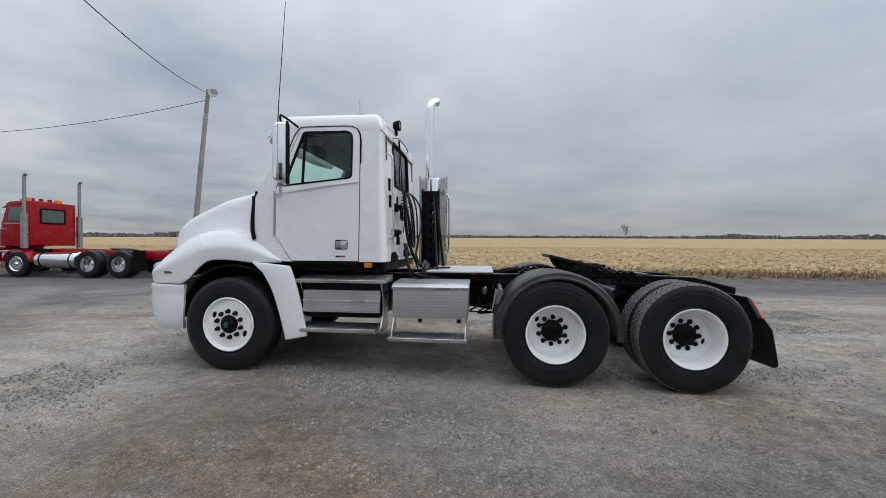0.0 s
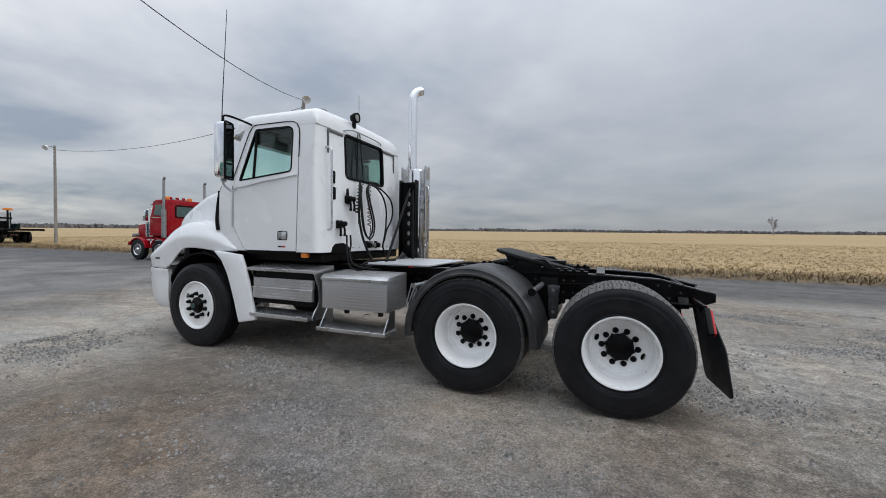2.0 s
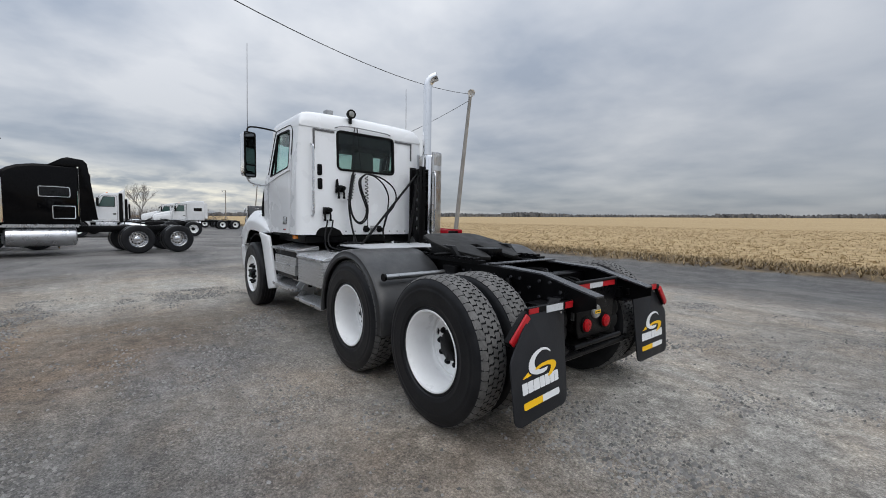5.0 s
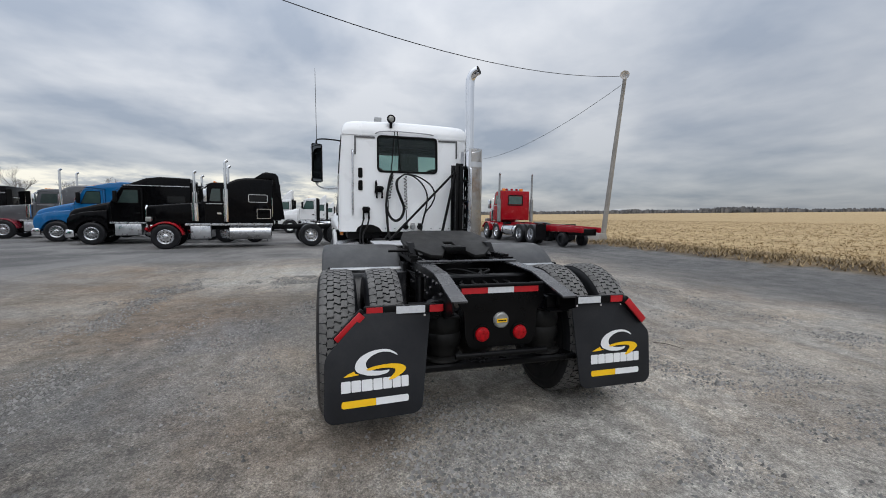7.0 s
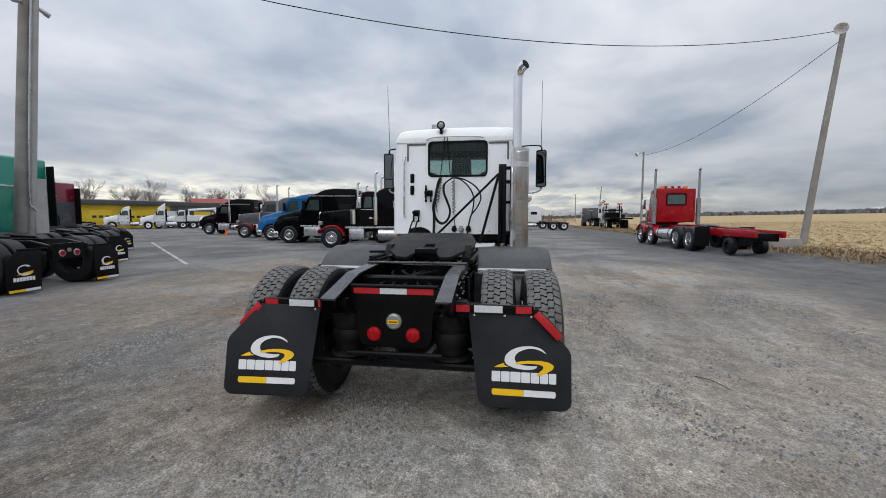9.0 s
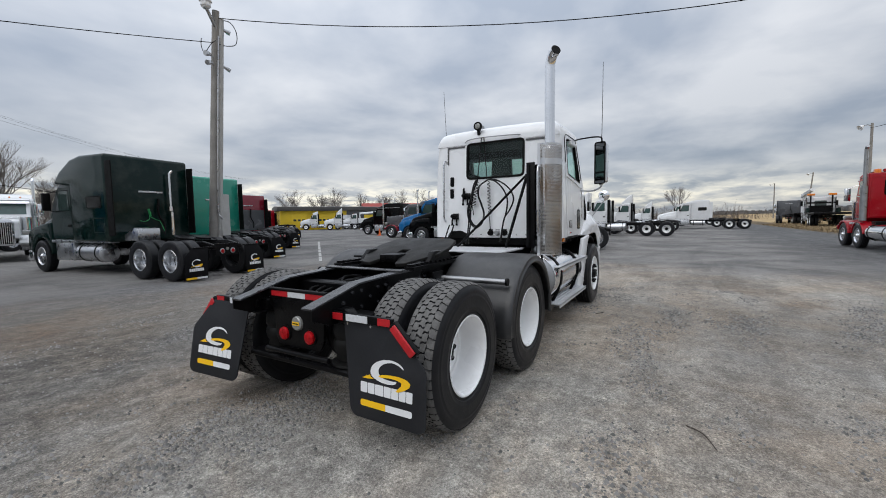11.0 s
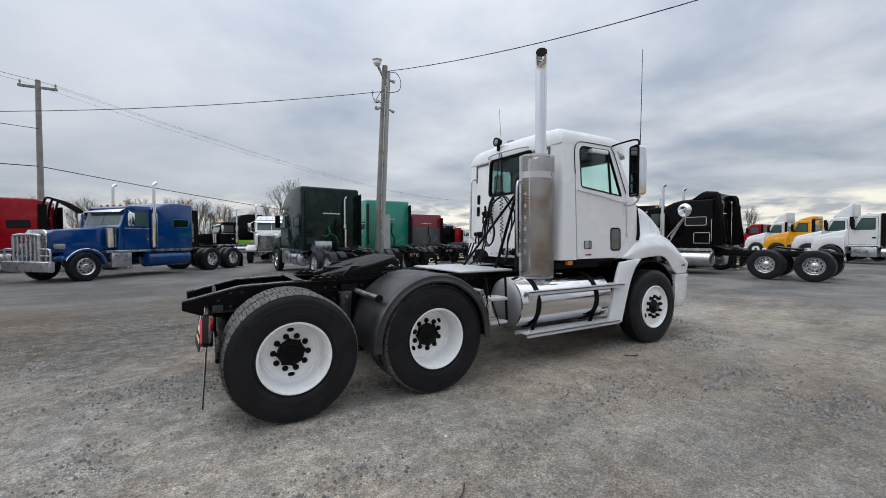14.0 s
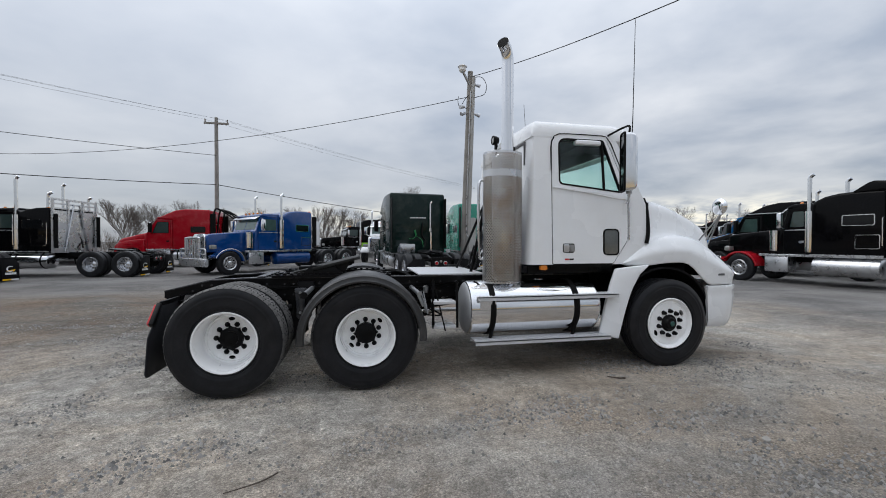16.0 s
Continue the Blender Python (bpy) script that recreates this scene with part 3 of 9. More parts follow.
    far_x = calc("ADD", sep.outputs[0], calc("MULTIPLY", calc("SUBTRACT", noise_node(0.22, 5), 0.5), 7.0))
    asph_b = calc("SUBTRACT", 1.0, span(far_x, -12.0, -8.3))
    far_y = calc("ADD", sep.outputs[1], calc("MULTIPLY", calc("SUBTRACT", noise_node(0.25, 5), 0.5), 6.0))
    asph_c = calc("SUBTRACT", 1.0, span(far_y, -9.5, -5.5))
    worn = calc("MINIMUM", calc("ADD", calc("MULTIPLY", asph_b, 0.8), calc("MULTIPLY", asph_c, 0.8)), 0.9)
    tar = mix(span(middle, 0.35, 0.7), (0.068, 0.069, 0.072), (0.13, 0.13, 0.129))
    tar = mix(span(streaks, 0.50, 0.70, 0, 0.4), tar, (0.21, 0.205, 0.195))
    old = mix(span(patches, 0.38, 0.62), (0.10, 0.10, 0.102), (0.195, 0.193, 0.19))
    old = mix(span(streaks, 0.47, 0.34, 0, 0.4), old, (0.075, 0.076, 0.078))
    old = mix(span(mottle, 0.50, 0.68, 0, 0.3), old, (0.27, 0.267, 0.26))
    # a darker patch of blue-grey asphalt before the trucks that stand tail to the yard
    near = n.new("ShaderNodeVectorMath")
    near.operation = "DISTANCE"
    l.new(pos, near.inputs[0])
    near.inputs[1].default_value = (-2.6, -6.2, 0)
    dark_f = span(calc("ADD", near.outputs["Value"], calc("MULTIPLY", calc("SUBTRACT", noise_node(0.7, 6, 0.65, dist=0.5), 0.5), 4.5)), 1.6, 3.6, 0.8, 0.0)
    old = mix(dark_f, old, mix(span(mottle, 0.4, 0.62), (0.085, 0.089, 0.098), (0.17, 0.173, 0.182)))
    lot = mix(calc("MULTIPLY", asph_f, 0.88), mix(worn, gravel, old), tar)
    # field
    rows = n.new("ShaderNodeMapping")
    rows.inputs["Scale"].default_value = (0.05, 1.3, 1)
    l.new(pos, rows.inputs[0])
    rown = noise_node(1.0, 5, 0.6, rows.outputs[0])
    straw = mix(span(rown, 0.35, 0.65), (0.30, 0.205, 0.098), (0.46, 0.335, 0.175))
    straw = mix(span(noise_node(3.0, 6, 0.7), 0.42, 0.7, 0, 0.6), straw, (0.52, 0.41, 0.25))
    verge = mix(span(noise_node(1.1, 6, 0.7), 0.4, 0.65), (0.075, 0.055, 0.036), (0.19, 0.14, 0.082))
    vy = calc("ADD", sep.outputs[1], calc("MULTIPLY", calc("SUBTRACT", noise_node(0.8, 5), 0.5), 1.4))
    land = mix(span(vy, 13.1, 14.5), verge, straw)
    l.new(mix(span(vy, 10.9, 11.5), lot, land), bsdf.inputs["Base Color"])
    bsdf.inputs["Roughness"].default_value = 0.92
    bsdf.inputs["Specular IOR Level"].default_value = 0.3
    hb = calc("ADD", calc("MULTIPLY", speck.outputs["Distance"], calc("MULTIPLY", loose, -0.5)), calc("ADD", calc("MULTIPLY", grit, 0.5), calc("ADD", calc("MULTIPLY", mottle, 0.8), calc("MULTIPLY", middle, 1.2))))
    bp = n.new("ShaderNodeBump")
    bp.inputs["Strength"].default_value, bp.inputs["Distance"].default_value = 0.8, 0.024
    l.new(hb, bp.inputs["Height"])
    l.new(bp.outputs[0], bsdf.inputs["Normal"])
    return m


def build_ground():
    near = [i * 0.5 for i in range(-60, 61)]
    far = [30 * 1.32 ** k for k in range(1, 17)]
    xs = [-v for v in reversed(far)] + near + far
    ys = xs
    vs, fs = [], []
    for y in ys:
        for x in xs:
            z = ground_height(x, y)
            if abs(x) < 30 and -30 < y < 12:
                z += 0.018 * noise.noise((x * 0.35, y * 0.35, 0)) * min(1, max(0, (abs(y) + abs(x)) / 6 - 0.5))
            vs.append((x, y, z + lot_dip(x, y)))
    w = len(xs)
    for j in range(len(ys) - 1):
        for i in range(w - 1):
            a = j * w + i
            fs.append((a, a + 1, a + w + 1, a + w))
    me = bpy.data.meshes.new("ground")
    me.from_pydata(vs, [], fs)
    me.materials.append(ground_material())
    me.shade_smooth()
    tagged(new("ground", me), "grey gravel lot with worn asphalt and a harvested field beyond", "ground", kind="structure")


build_ground()


def scatter(name, label, category, mat, count, place, shape):
    """Many small pieces joined into one object."""
    rng = np.random.default_rng(5)
    vs, fs = [], []
    for k in range(count):
        p = place(rng)
        if p is None:
            continue
        v, f = shape(rng, p)
        o = len(vs)
        vs += v
        fs += [tuple(i + o for i in q) for q in f]
    me = bpy.data.meshes.new(name)
    me.from_pydata(vs, [], fs)
    me.materials.append(mat)
    return tagged(new(name, me), label, category, kind="stuff")


def island_material(name, a, b, rough=0.9):
    m = bpy.data.materials.new(name)
    m.use_nodes = True
    n, l = m.node_tree.nodes, m.node_tree.links
    g = n.new("ShaderNodeNewGeometry")
    r = n.new("ShaderNodeValToRGB")
    r.color_ramp.elements[0].color, r.color_ramp.elements[1].color = (*a, 1), (*b, 1)
    l.new(g.outputs["Random Per Island"], r.inputs[0])
    l.new(r.outputs[0], n["Principled BSDF"].inputs["Base Color"])
    n["Principled BSDF"].inputs["Roughness"].default_value = rough
    return m


def stone_shape(rng, p):
    s = p[3] * (0.005 + 0.012 * rng.random() ** 2.5)
    a = rng.random() * 6.28
    v = []
    for k in range(5):
        w = a + k * 1.2566
        q = s * (0.75 + 0.5 * rng.random())
        v.append((p[0] + q * math.cos(w), p[1] + q * math.sin(w), p[2] - 0.002))
    v.append((p[0] + s * 0.2, p[1], p[2] + s * (0.7 + 0.6 * rng.random())))
    return v, [(k, (k + 1) % 5, 5) for k in range(5)]


def stone_place(rng):
    """Loose stones gather in drifts between the tyre tracks."""
    x, y = rng.uniform(-7, 4.8), rng.uniform(-5.0, 5.5)
    drift = 0.5 + 0.5 * noise.noise((x * 0.55 + 3, y * 1.1, 0)) + 0.35 * noise.noise((x * 1.9, y * 2.6, 5))
    if rng.random() > max(0.035, (drift - 0.53) * 3.0):
        return None
    return (x, y, lot_dip(x, y) + (0.001 if abs(x) + abs(y) < 9 else 0.004), 0.75 + 0.5 * max(0.0, drift))


scatter("gravel", "loose grey gravel stones lying on the lot in drifts", "gravel", island_material("gravel_stones", (0.10, 0.098, 0.095), (0.33, 0.32, 0.305)), 250000, stone_place, stone_shape)


def stalk_place(rng):
    y = 13.9 + 42 * rng.random() ** 1.7
    x = rng.uniform(-75, 70)
    y = 0.76 * round(y / 0.76) + rng.normal(0, 0.10)
    return (x, y, ground_height(x, y))


def stalk_shape(rng, p):
    h = 0.03 + 0.15 * rng.random() ** 1.7
    lean = rng.normal(0, 0.4) * h, rng.normal(0, 0.4) * h
    w = 0.009 + 0.011 * rng.random()
    v = [(p[0] - w, p[1], p[2]), (p[0] + w, p[1], p[2]), (p[0], p[1] + w, p[2]), (p[0] + lean[0], p[1] + lean[1], p[2] + h)]
    f = [(0, 1, 3), (1, 2, 3), (2, 0, 3)]
    a = rng.random() * 6.28
    q = 0.07 + 0.15 * rng.random()
    z = h * (0.1 + 0.6 * rng.random())
    v += [(p[0], p[1], p[2] + z), (p[0] + q * math.cos(a), p[1] + q * math.sin(a), p[2] + z * 0.4 + 0.03), (p[0] + q * math.cos(a + 0.25), p[1] + q * math.sin(a + 0.25), p[2] + 0.015)]
    f += [(4, 5, 6)]
    return v, f


scatter("corn_stubble", "dry straw-coloured corn stubble standing in rows", "stubble", island_material("dry_corn_stalks", (0.24, 0.165, 0.08), (0.54, 0.42, 0.245)), 46000, stalk_place, stalk_shape)


def tuft_place(rng):
    x, y = rng.uniform(-60, 40), rng.normal(12.3, 0.7)
    if y < 11.2:
        return None
    return (x, y, ground_height(x, y))


def tuft_shape(rng, p):
    v, f = [], []
    for k in range(4):
        h, a = 0.05 + 0.14 * rng.random(), rng.random() * 6.28
        o = len(v)
        v += [(p[0] + 0.02 * math.cos(a + 1.5), p[1] + 0.02 * math.sin(a + 1.5), p[2]), (p[0] - 0.02 * math.cos(a + 1.5), p[1] - 0.02 * math.sin(a + 1.5), p[2]), (p[0] + h * 0.8 * math.cos(a), p[1] + h * 0.8 * math.sin(a), p[2] + h)]
        f.append((o, o + 1, o + 2))
    return v, f


scatter("dead_grass", "dead brown grass along the edge of the field", "grass", island_material("dead_grass_blades", (0.14, 0.10, 0.055), (0.42, 0.31, 0.17)), 9000, tuft_place, tuft_shape)

# ---- wheels ----
R_TYRE = 0.520
R_DRIVE = 0.540


def tyre_mesh(y0, y1, ribs, mat=RUBBER):
    """A tyre between two planes; ribs: grooves round the tread of a steering tyre."""
    w = y1 - y0
    base = R_TYRE if ribs else R_DRIVE - 0.009
    grow = 1.0 if ribs else (R_DRIVE - 0.325) / (0.516 - 0.325)
    outer = [(0.284, 0.04), (0.30, 0.015), (0.318, 0.02), (0.325, 0.008), (0.347, 0.004), (0.350, 0.0025), (0.355, 0.0022), (0.359, 0.0025), (0.40, 0.0), (0.418, 0.001), (0.423, 0.000), (0.429, 0.0003), (0.434, 0.002), (0.447, 0.005), (0.455, 0.003), (0.478, 0.014), (0.492, 0.022), (base - 0.004, 0.034)]
    outer = [(r if r < 0.325 else 0.325 + (r - 0.325) * grow, d) for r, d in outer[:-1]] + outer[-1:]
    prof = [(r, y0 + d) for r, d in outer]
    if ribs:
        for k in range(1, 5):
            c = y0 + 0.03 + (w - 0.06) * k / 5
            prof += [(base, c - 0.008), (base - 0.012, c - 0.006), (base - 0.012, c + 0.006), (base, c + 0.008)]
    else:
        prof += [(base, y0 + w / 2)]
    prof += [(r, y1 - d) for r, d in reversed(outer)]
    b = bmesh.new()
    lathe(b, prof, "y", n=64, loop=True)
    return mesh_of(b, "tyre", mat, smooth=40)


def tread_mesh(y0, y1):
    """Interlocking lugs of a drive tyre."""
    b = bmesh.new()
    rows, count = 5, 52
    w = (y1 - y0 - 0.050) / rows
    lo, hi = R_DRIVE - 0.020, R_DRIVE
    for r in range(rows):
        c = y0 + 0.025 + w * (r + 0.5)
        for k in range(count):
            a0 = (k + 0.5 * (r % 2)) / count * 2 * math.pi
            da = (0.985 if r in (0, rows - 1) else 0.955) * math.pi / count
            hw = w * 0.555
            skew = 0.010 if r % 2 else -0.010
            shape = [(-0.72, -1.12), (0.30, -0.86), (0.72, -1.12), (1.0, -0.25), (0.80, 0.10), (0.72, 1.12), (-0.30, 0.86), (-0.72, 1.12), (-1.0, 0.25), (-0.80, -0.10)]
            shape = [(u, v * 0.88) for u, v in shape]
            if r in (0, rows - 1):
                s = -1 if r == 0 else 1
                shape = [(-0.90, -0.62 * s), (0.0, -1.0 * s), (0.90, -0.62 * s), (0.965, 0.4 * s), (0.86, s), (-0.86, s), (-0.965, 0.4 * s)]
            top, bot = [], []
            for u, v in shape:
                a = a0 + da * u + skew * v
                y = c + hw * v
                drop = 0.020 if (r == 0 and v < -0.9) or (r == rows - 1 and v > 0.9) else 0.006 if (r == 0 and v < -0.3) or (r == rows - 1 and v > 0.3) else 0.0
                for lst, rad in ((top, hi), (bot, lo)):
                    lst.append(b.verts.new(((rad - drop) * math.cos(a), y, (rad - drop) * math.sin(a))))
            b.faces.new(top)
            for i in range(len(top)):
                j = (i + 1) % len(top)
                b.faces.new((top[i], bot[i], bot[j], top[j])).material_index = 1
    return mesh_of(b, "tread", [TREAD, RUBBER], smooth=0)


def drilled_disc(bm, r0, r1, y_a, y_b, holes, hole_r, circle):
    """A flat ring with hand holes through it; circle: the radius at which they lie."""
    ring = [(r1 * math.cos(2 * math.pi * k / 48), r1 * math.sin(2 * math.pi * k / 48)) for k in range(48)]
    cuts = [[(r0 * math.cos(2 * math.pi * k / 24), r0 * math.sin(2 * math.pi * k / 24)) for k in range(24)]]
    for a in holes:
        c = (circle * math.cos(a), circle * math.sin(a))
        cuts.append([(c[0] + hole_r * 0.62 * math.cos(q) * math.cos(a) - hole_r * math.sin(q) * math.sin(a), c[1] + hole_r * 0.62 * math.cos(q) * math.sin(a) + hole_r * math.sin(q) * math.cos(a)) for q in [2 * math.pi * k / 14 for k in range(14)]])
    panel(bm, ring, cuts, lambda u, v, d: (u, y_b if d else y_a, v))


def rim_mesh(drive, mat):
    b = bmesh.new()
    if drive:
        lathe(b, [(0.296, 1.176), (0.300, 1.186), (0.293, 1.192), (0.282, 1.188), (0.272, 1.165), (0.264, 1.10), (0.258, 1.00), (0.261, 0.988), (0.257, 0.977), (0.250, 0.968), (0.246, 0.976), (0.238, 0.979), (0.229, 0.976), (0.225, 0.964), (0.225, 0.945), (0.27, 0.94), (0.288, 0.93)], "y", n=56, loop=True)
        many = mat.name != "white_steel_wheel"
        drilled_disc(b, 0.08, 0.228, 0.963, 0.951, [0.628 * k for k in range(10)] if many else [0.9, 0.9 + math.pi], 0.036 if many else 0.031, 0.184 if many else 0.194)
    else:
        lathe(b, [(0.296, 1.166), (0.300, 1.176), (0.290, 1.184), (0.280, 1.178), (0.268, 1.155), (0.256, 1.150), (0.248, 1.156), (0.246, 1.13), (0.27, 1.0), (0.288, 0.95)], "y", n=56, loop=True)
        many = mat.name != "white_steel_wheel"
        drilled_disc(b, 0.07, 0.252, 1.152, 1.140, [0.628 * k for k in range(10)] if many else [0.9, 0.9 + math.pi], 0.037 if many else 0.040, 0.205)
    return mesh_of(b, "rim", mat, smooth=40)


def hub_mesh(drive, mat):
    b = bmesh.new()
    if drive:
        lathe(b, [(0.0, 1.016), (0.045, 1.016), (0.06, 1.009), (0.094, 1.006), (0.106, 0.999), (0.110, 0.966), (0.116, 0.958), (0.116, 0.925), (0.0, 0.925)], "y", n=64)
        # eight flange bolts swell the rim of the hub
        for v in b.verts:
            r = math.hypot(v.co.x, v.co.z)
            if r > 0.09:
                k = 1 + 0.16 * max(0.0, math.cos(8 * math.atan2(v.co.z, v.co.x))) ** 3
                v.co.x, v.co.z = v.co.x * k, v.co.z * k
    else:
        lathe(b, [(0.0, 1.213), (0.03, 1.213), (0.034, 1.206), (0.062, 1.203), (0.07, 1.19), (0.080, 1.168), (0.100, 1.160), (0.102, 1.13), (0.0, 1.13)], "y", n=32)
    return mesh_of(b, "hub", mat, smooth=40)


def drum_mesh(drive):
    b = bmesh.new()
    prof = [(0.0, 0.925), (0.205, 0.925), (0.21, 0.91), (0.21, 0.72), (0.0, 0.72)] if drive else [(0.0, 1.115), (0.222, 1.115), (0.225, 1.10), (0.225, 0.90), (0.0, 0.90)]
    lathe(b, prof, "y", n=32)
    return mesh_of(b, "brake_drum", BLACKP, smooth=40)


def nut_mesh(drive, mat):
    b = bmesh.new()
    y = 0.961 if drive else 1.146
    r, h = (0.021, 0.030) if drive else (0.022, 0.052)
    lathe(b, [(0.0, y + h), (r * 0.55, y + h), (r * 0.95, y + h * 0.72), (r, y + 0.01), (r * 1.25, y + 0.006), (r * 1.25, y - 0.006)], "y", n=10)
    return mesh_of(b, "lug_nut", mat, smooth=40)


TYRE_OUT, TYRE_IN, TYRE_FRONT = tyre_mesh(0.93, 1.205, False), tyre_mesh(0.60, 0.875, False), tyre_mesh(0.905, 1.185, True)
TREAD_OUT, TREAD_IN = tread_mesh(0.93, 1.205), tread_mesh(0.60, 0.875)
RIMS = {}
b_ = bmesh.new()
lathe(b_, [(0.0, 1.2185), (0.022, 1.2180), (0.030, 1.2145), (0.030, 1.205)], "y", n=20)
OILCAP = mesh_of(b_, "oil_window", material("green_oil_window", (0.015, 0.075, 0.062), 0.15, 0, 0.2, 20, 80, coat=0.4), smooth=40)
DRUMS = {True: drum_mesh(True), False: drum_mesh(False)}


def wheel(parent, x, side, drive, finish, z=None, full=True, tread=True, turn=0.0, y=0.0):
    """One wheel end: a single front wheel, or a pair on a drive axle. side: -1 for the truck's left."""
    key = (drive, finish.name)
    z = z if z is not None else (R_DRIVE if drive else R_TYRE) - 0.004
    if key not in RIMS:
        dark = finish.name == "white_steel_wheel"
        RIMS[key] = (rim_mesh(drive, finish), hub_mesh(drive, BLACKP if dark else CHROME), nut_mesh(drive, BLACKPL if dark else CHROME))
    rim, hub, nut = RIMS[key]
    m = pose(x, y, z, 0, 0, 0 if side > 0 else 180) @ pose(0, 0, 0, 0, turn, 0)
    w = share("wheel", hub, parent, m)
    share("rim", rim, w)
    share("brake_drum", DRUMS[drive], w)
    if finish is RIMW and not drive:
        share("oil_window", OILCAP, w, None, "green-tinted oil window")
    if drive:
        share("tyre", TYRE_OUT, w)
        share("tyre", TYRE_IN, w)
        if tread:
            share("tread", TREAD_OUT, w)
            share("tread", TREAD_IN, w)
    else:
        share("tyre", TYRE_FRONT, w)
    if full:
        for k in range(10):
            a = 2 * math.pi * k / 10
            share("lug_nut", nut, w, pose(0.143 * math.cos(a), 0, 0.143 * math.sin(a)))
    return w


# ---- the white day-cab tractor ----
truck = thing("semi_truck", "white day-cab tractor unit parked on the gravel lot", "truck")


def side_y(z):
    """Half the cab's width at a height."""
    return 1.045 - 0.012 * (z - 1.2) / 0.85 if z < 2.05 else 1.033 - 0.045 * (z - 2.05) / 0.65


def rear_x(z):
    return -3.105 - 0.072 * (z - 1.2) / 1.5


DOOR = rounded([(-3.41, 1.225), (-3.41, 2.70), (-4.09, 2.70), (-4.36, 2.06), (-4.365, 1.50), (-4.175, 1.225)], [0.01, 0.13, 0.07, 0.08, 0.05, 0.03], 5)
SIDEWIN = rounded([(-3.488, 2.138), (-3.488, 2.668), (-4.062, 2.668), (-4.285, 2.055)], [0.05, 0.10, 0.03, 0.03], 5)
REARWIN = rounded([(-0.462, 2.128), (0.476, 2.128), (0.476, 2.682), (-0.462, 2.682)], 0.075, 5)


def shrink(pts, d):
    c = Vector((sum(p[0] for p in pts) / len(pts), sum(p[1] for p in pts) / len(pts)))
    out = []
    n = len(pts)
    for i in range(n):
        p0, p1, p2 = (Vector(pts[(i + k) % n]) for k in (-1, 0, 1))
        t = (p2 - p0).normalized()
        nrm = Vector((-t.y, t.x))
        if nrm.dot(c - p1) < 0:
            nrm = -nrm
        out.append(tuple(p1 + nrm * d))
    return out


def cab_side(s):
    def outer(x, z, d):
        return (x, s * (side_y(z) - 0.03 * d), z)

    def proud(x, z, d):
        return (x, s * (side_y(z) + 0.004 - 0.03 * d), z)

    def sunk(x, z, d):
        return (x, s * (side_y(z) - 0.006 - 0.012 * d), z)

    skin = [(-3.19, 1.215), (-3.19, 1.6), (-3.19, 2.05), (-3.19, 2.70), (-4.22, 2.70), (-4.61, 1.93), (-4.62, 1.55), (-4.62, 1.215)]
    b = bmesh.new()
    panel(b, skin, [shrink(DOOR, -0.010)], outer, 1)
    part("side_panel", b, [WHITE, INSIDE], truck, smooth=25)
    b = bmesh.new()
    panel(b, DOOR, [SIDEWIN], proud, 1)
    door = part("door", b, [WHITE, INSIDE], truck, "white cab door with a stepped belt line", smooth=20)
    b = bmesh.new()
    panel(b, shrink(DOOR, -0.036), [shrink(DOOR, 0.03)], sunk)
    part("door_seal", b, SEAL, door)
    b = bmesh.new()
    panel(b, shrink(SIDEWIN, -0.004), [shrink(SIDEWIN, 0.015)], lambda x, z, d: (x, s * (side_y(z) + 0.007 - 0.03 * d), z))
    part("window_seal", b, SEAL, door)
    b = bmesh.new()
    panel(b, shrink(SIDEWIN, 0.01), [], lambda x, z, d: (x, s * (side_y(z) - 0.008 - 0.005 * d), z))
    g = part("window_pane", b, GLASS, door, "green-tinted glass")
    g.visible_shadow = False
    # rubber gasket that arches over the door's top
    b = bmesh.new()
    arch = [(x, s * (side_y(min(z, 2.70)) + 0.005), z) for x, z in [(-3.393, 2.30), (-3.393, 2.55), (-3.405, 2.63), (-3.44, 2.69), (-3.50, 2.718), (-3.60, 2.724), (-3.85, 2.724), (-4.05, 2.722), (-4.10, 2.715), (-4.16, 2.64), (-4.25, 2.42), (-4.375, 2.10)]]
    tube(b, arch, 0.0055, 8)
    part("door_gasket", b, SEAL, door, "black rubber door gasket")
    # vent-window bar
    b = bmesh.new()
    for z0, z1 in ((2.075, 2.65),):
        tube(b, [(-4.055, s * (side_y(z0) + 0.002), z0), (-4.04, s * (side_y(z1) + 0.002), z1)], 0.016, 8)
    part("window_bar", b, SEAL, door)
    # door handle in its recess, label under it, hinge strip, belt moulding
    b = bmesh.new()
    prism(b, rounded([(-3.530, 1.350), (-3.530, 1.456), (-3.675, 1.456), (-3.675, 1.350)], 0.024), "y", s * 1.036, s * 1.050)
    part("handle_recess", b, SEAL, door, bevel=0.002)
    b = bmesh.new()
    prism(b, rounded([(-3.538, 1.358), (-3.538, 1.448), (-3.608, 1.448), (-3.608, 1.358)], 0.014), "y", s * 1.046, s * 1.058)
    paddle = part("door_handle", b, ALU, door, "grey paddle door handle", bevel=0.003)
    b = bmesh.new()
    prism(b, rounded([(-3.614, 1.362), (-3.614, 1.444), (-3.666, 1.444), (-3.666, 1.362)], 0.010), "y", s * 1.046, s * 1.054)
    lathe(b, [(0.0, s * 1.060), (0.011, s * 1.060), (0.013, s * 1.050)], "y", (-3.640, 0, 1.384), 12)
    part("lock", b, STEEL, paddle, bevel=0.002)
    bx("badge", REDTAPE, door, -3.61, -3.555, min(s * 1.044, s * 1.051), max(s * 1.044, s * 1.051), 1.266, 1.284, 0.001, "small red badge")
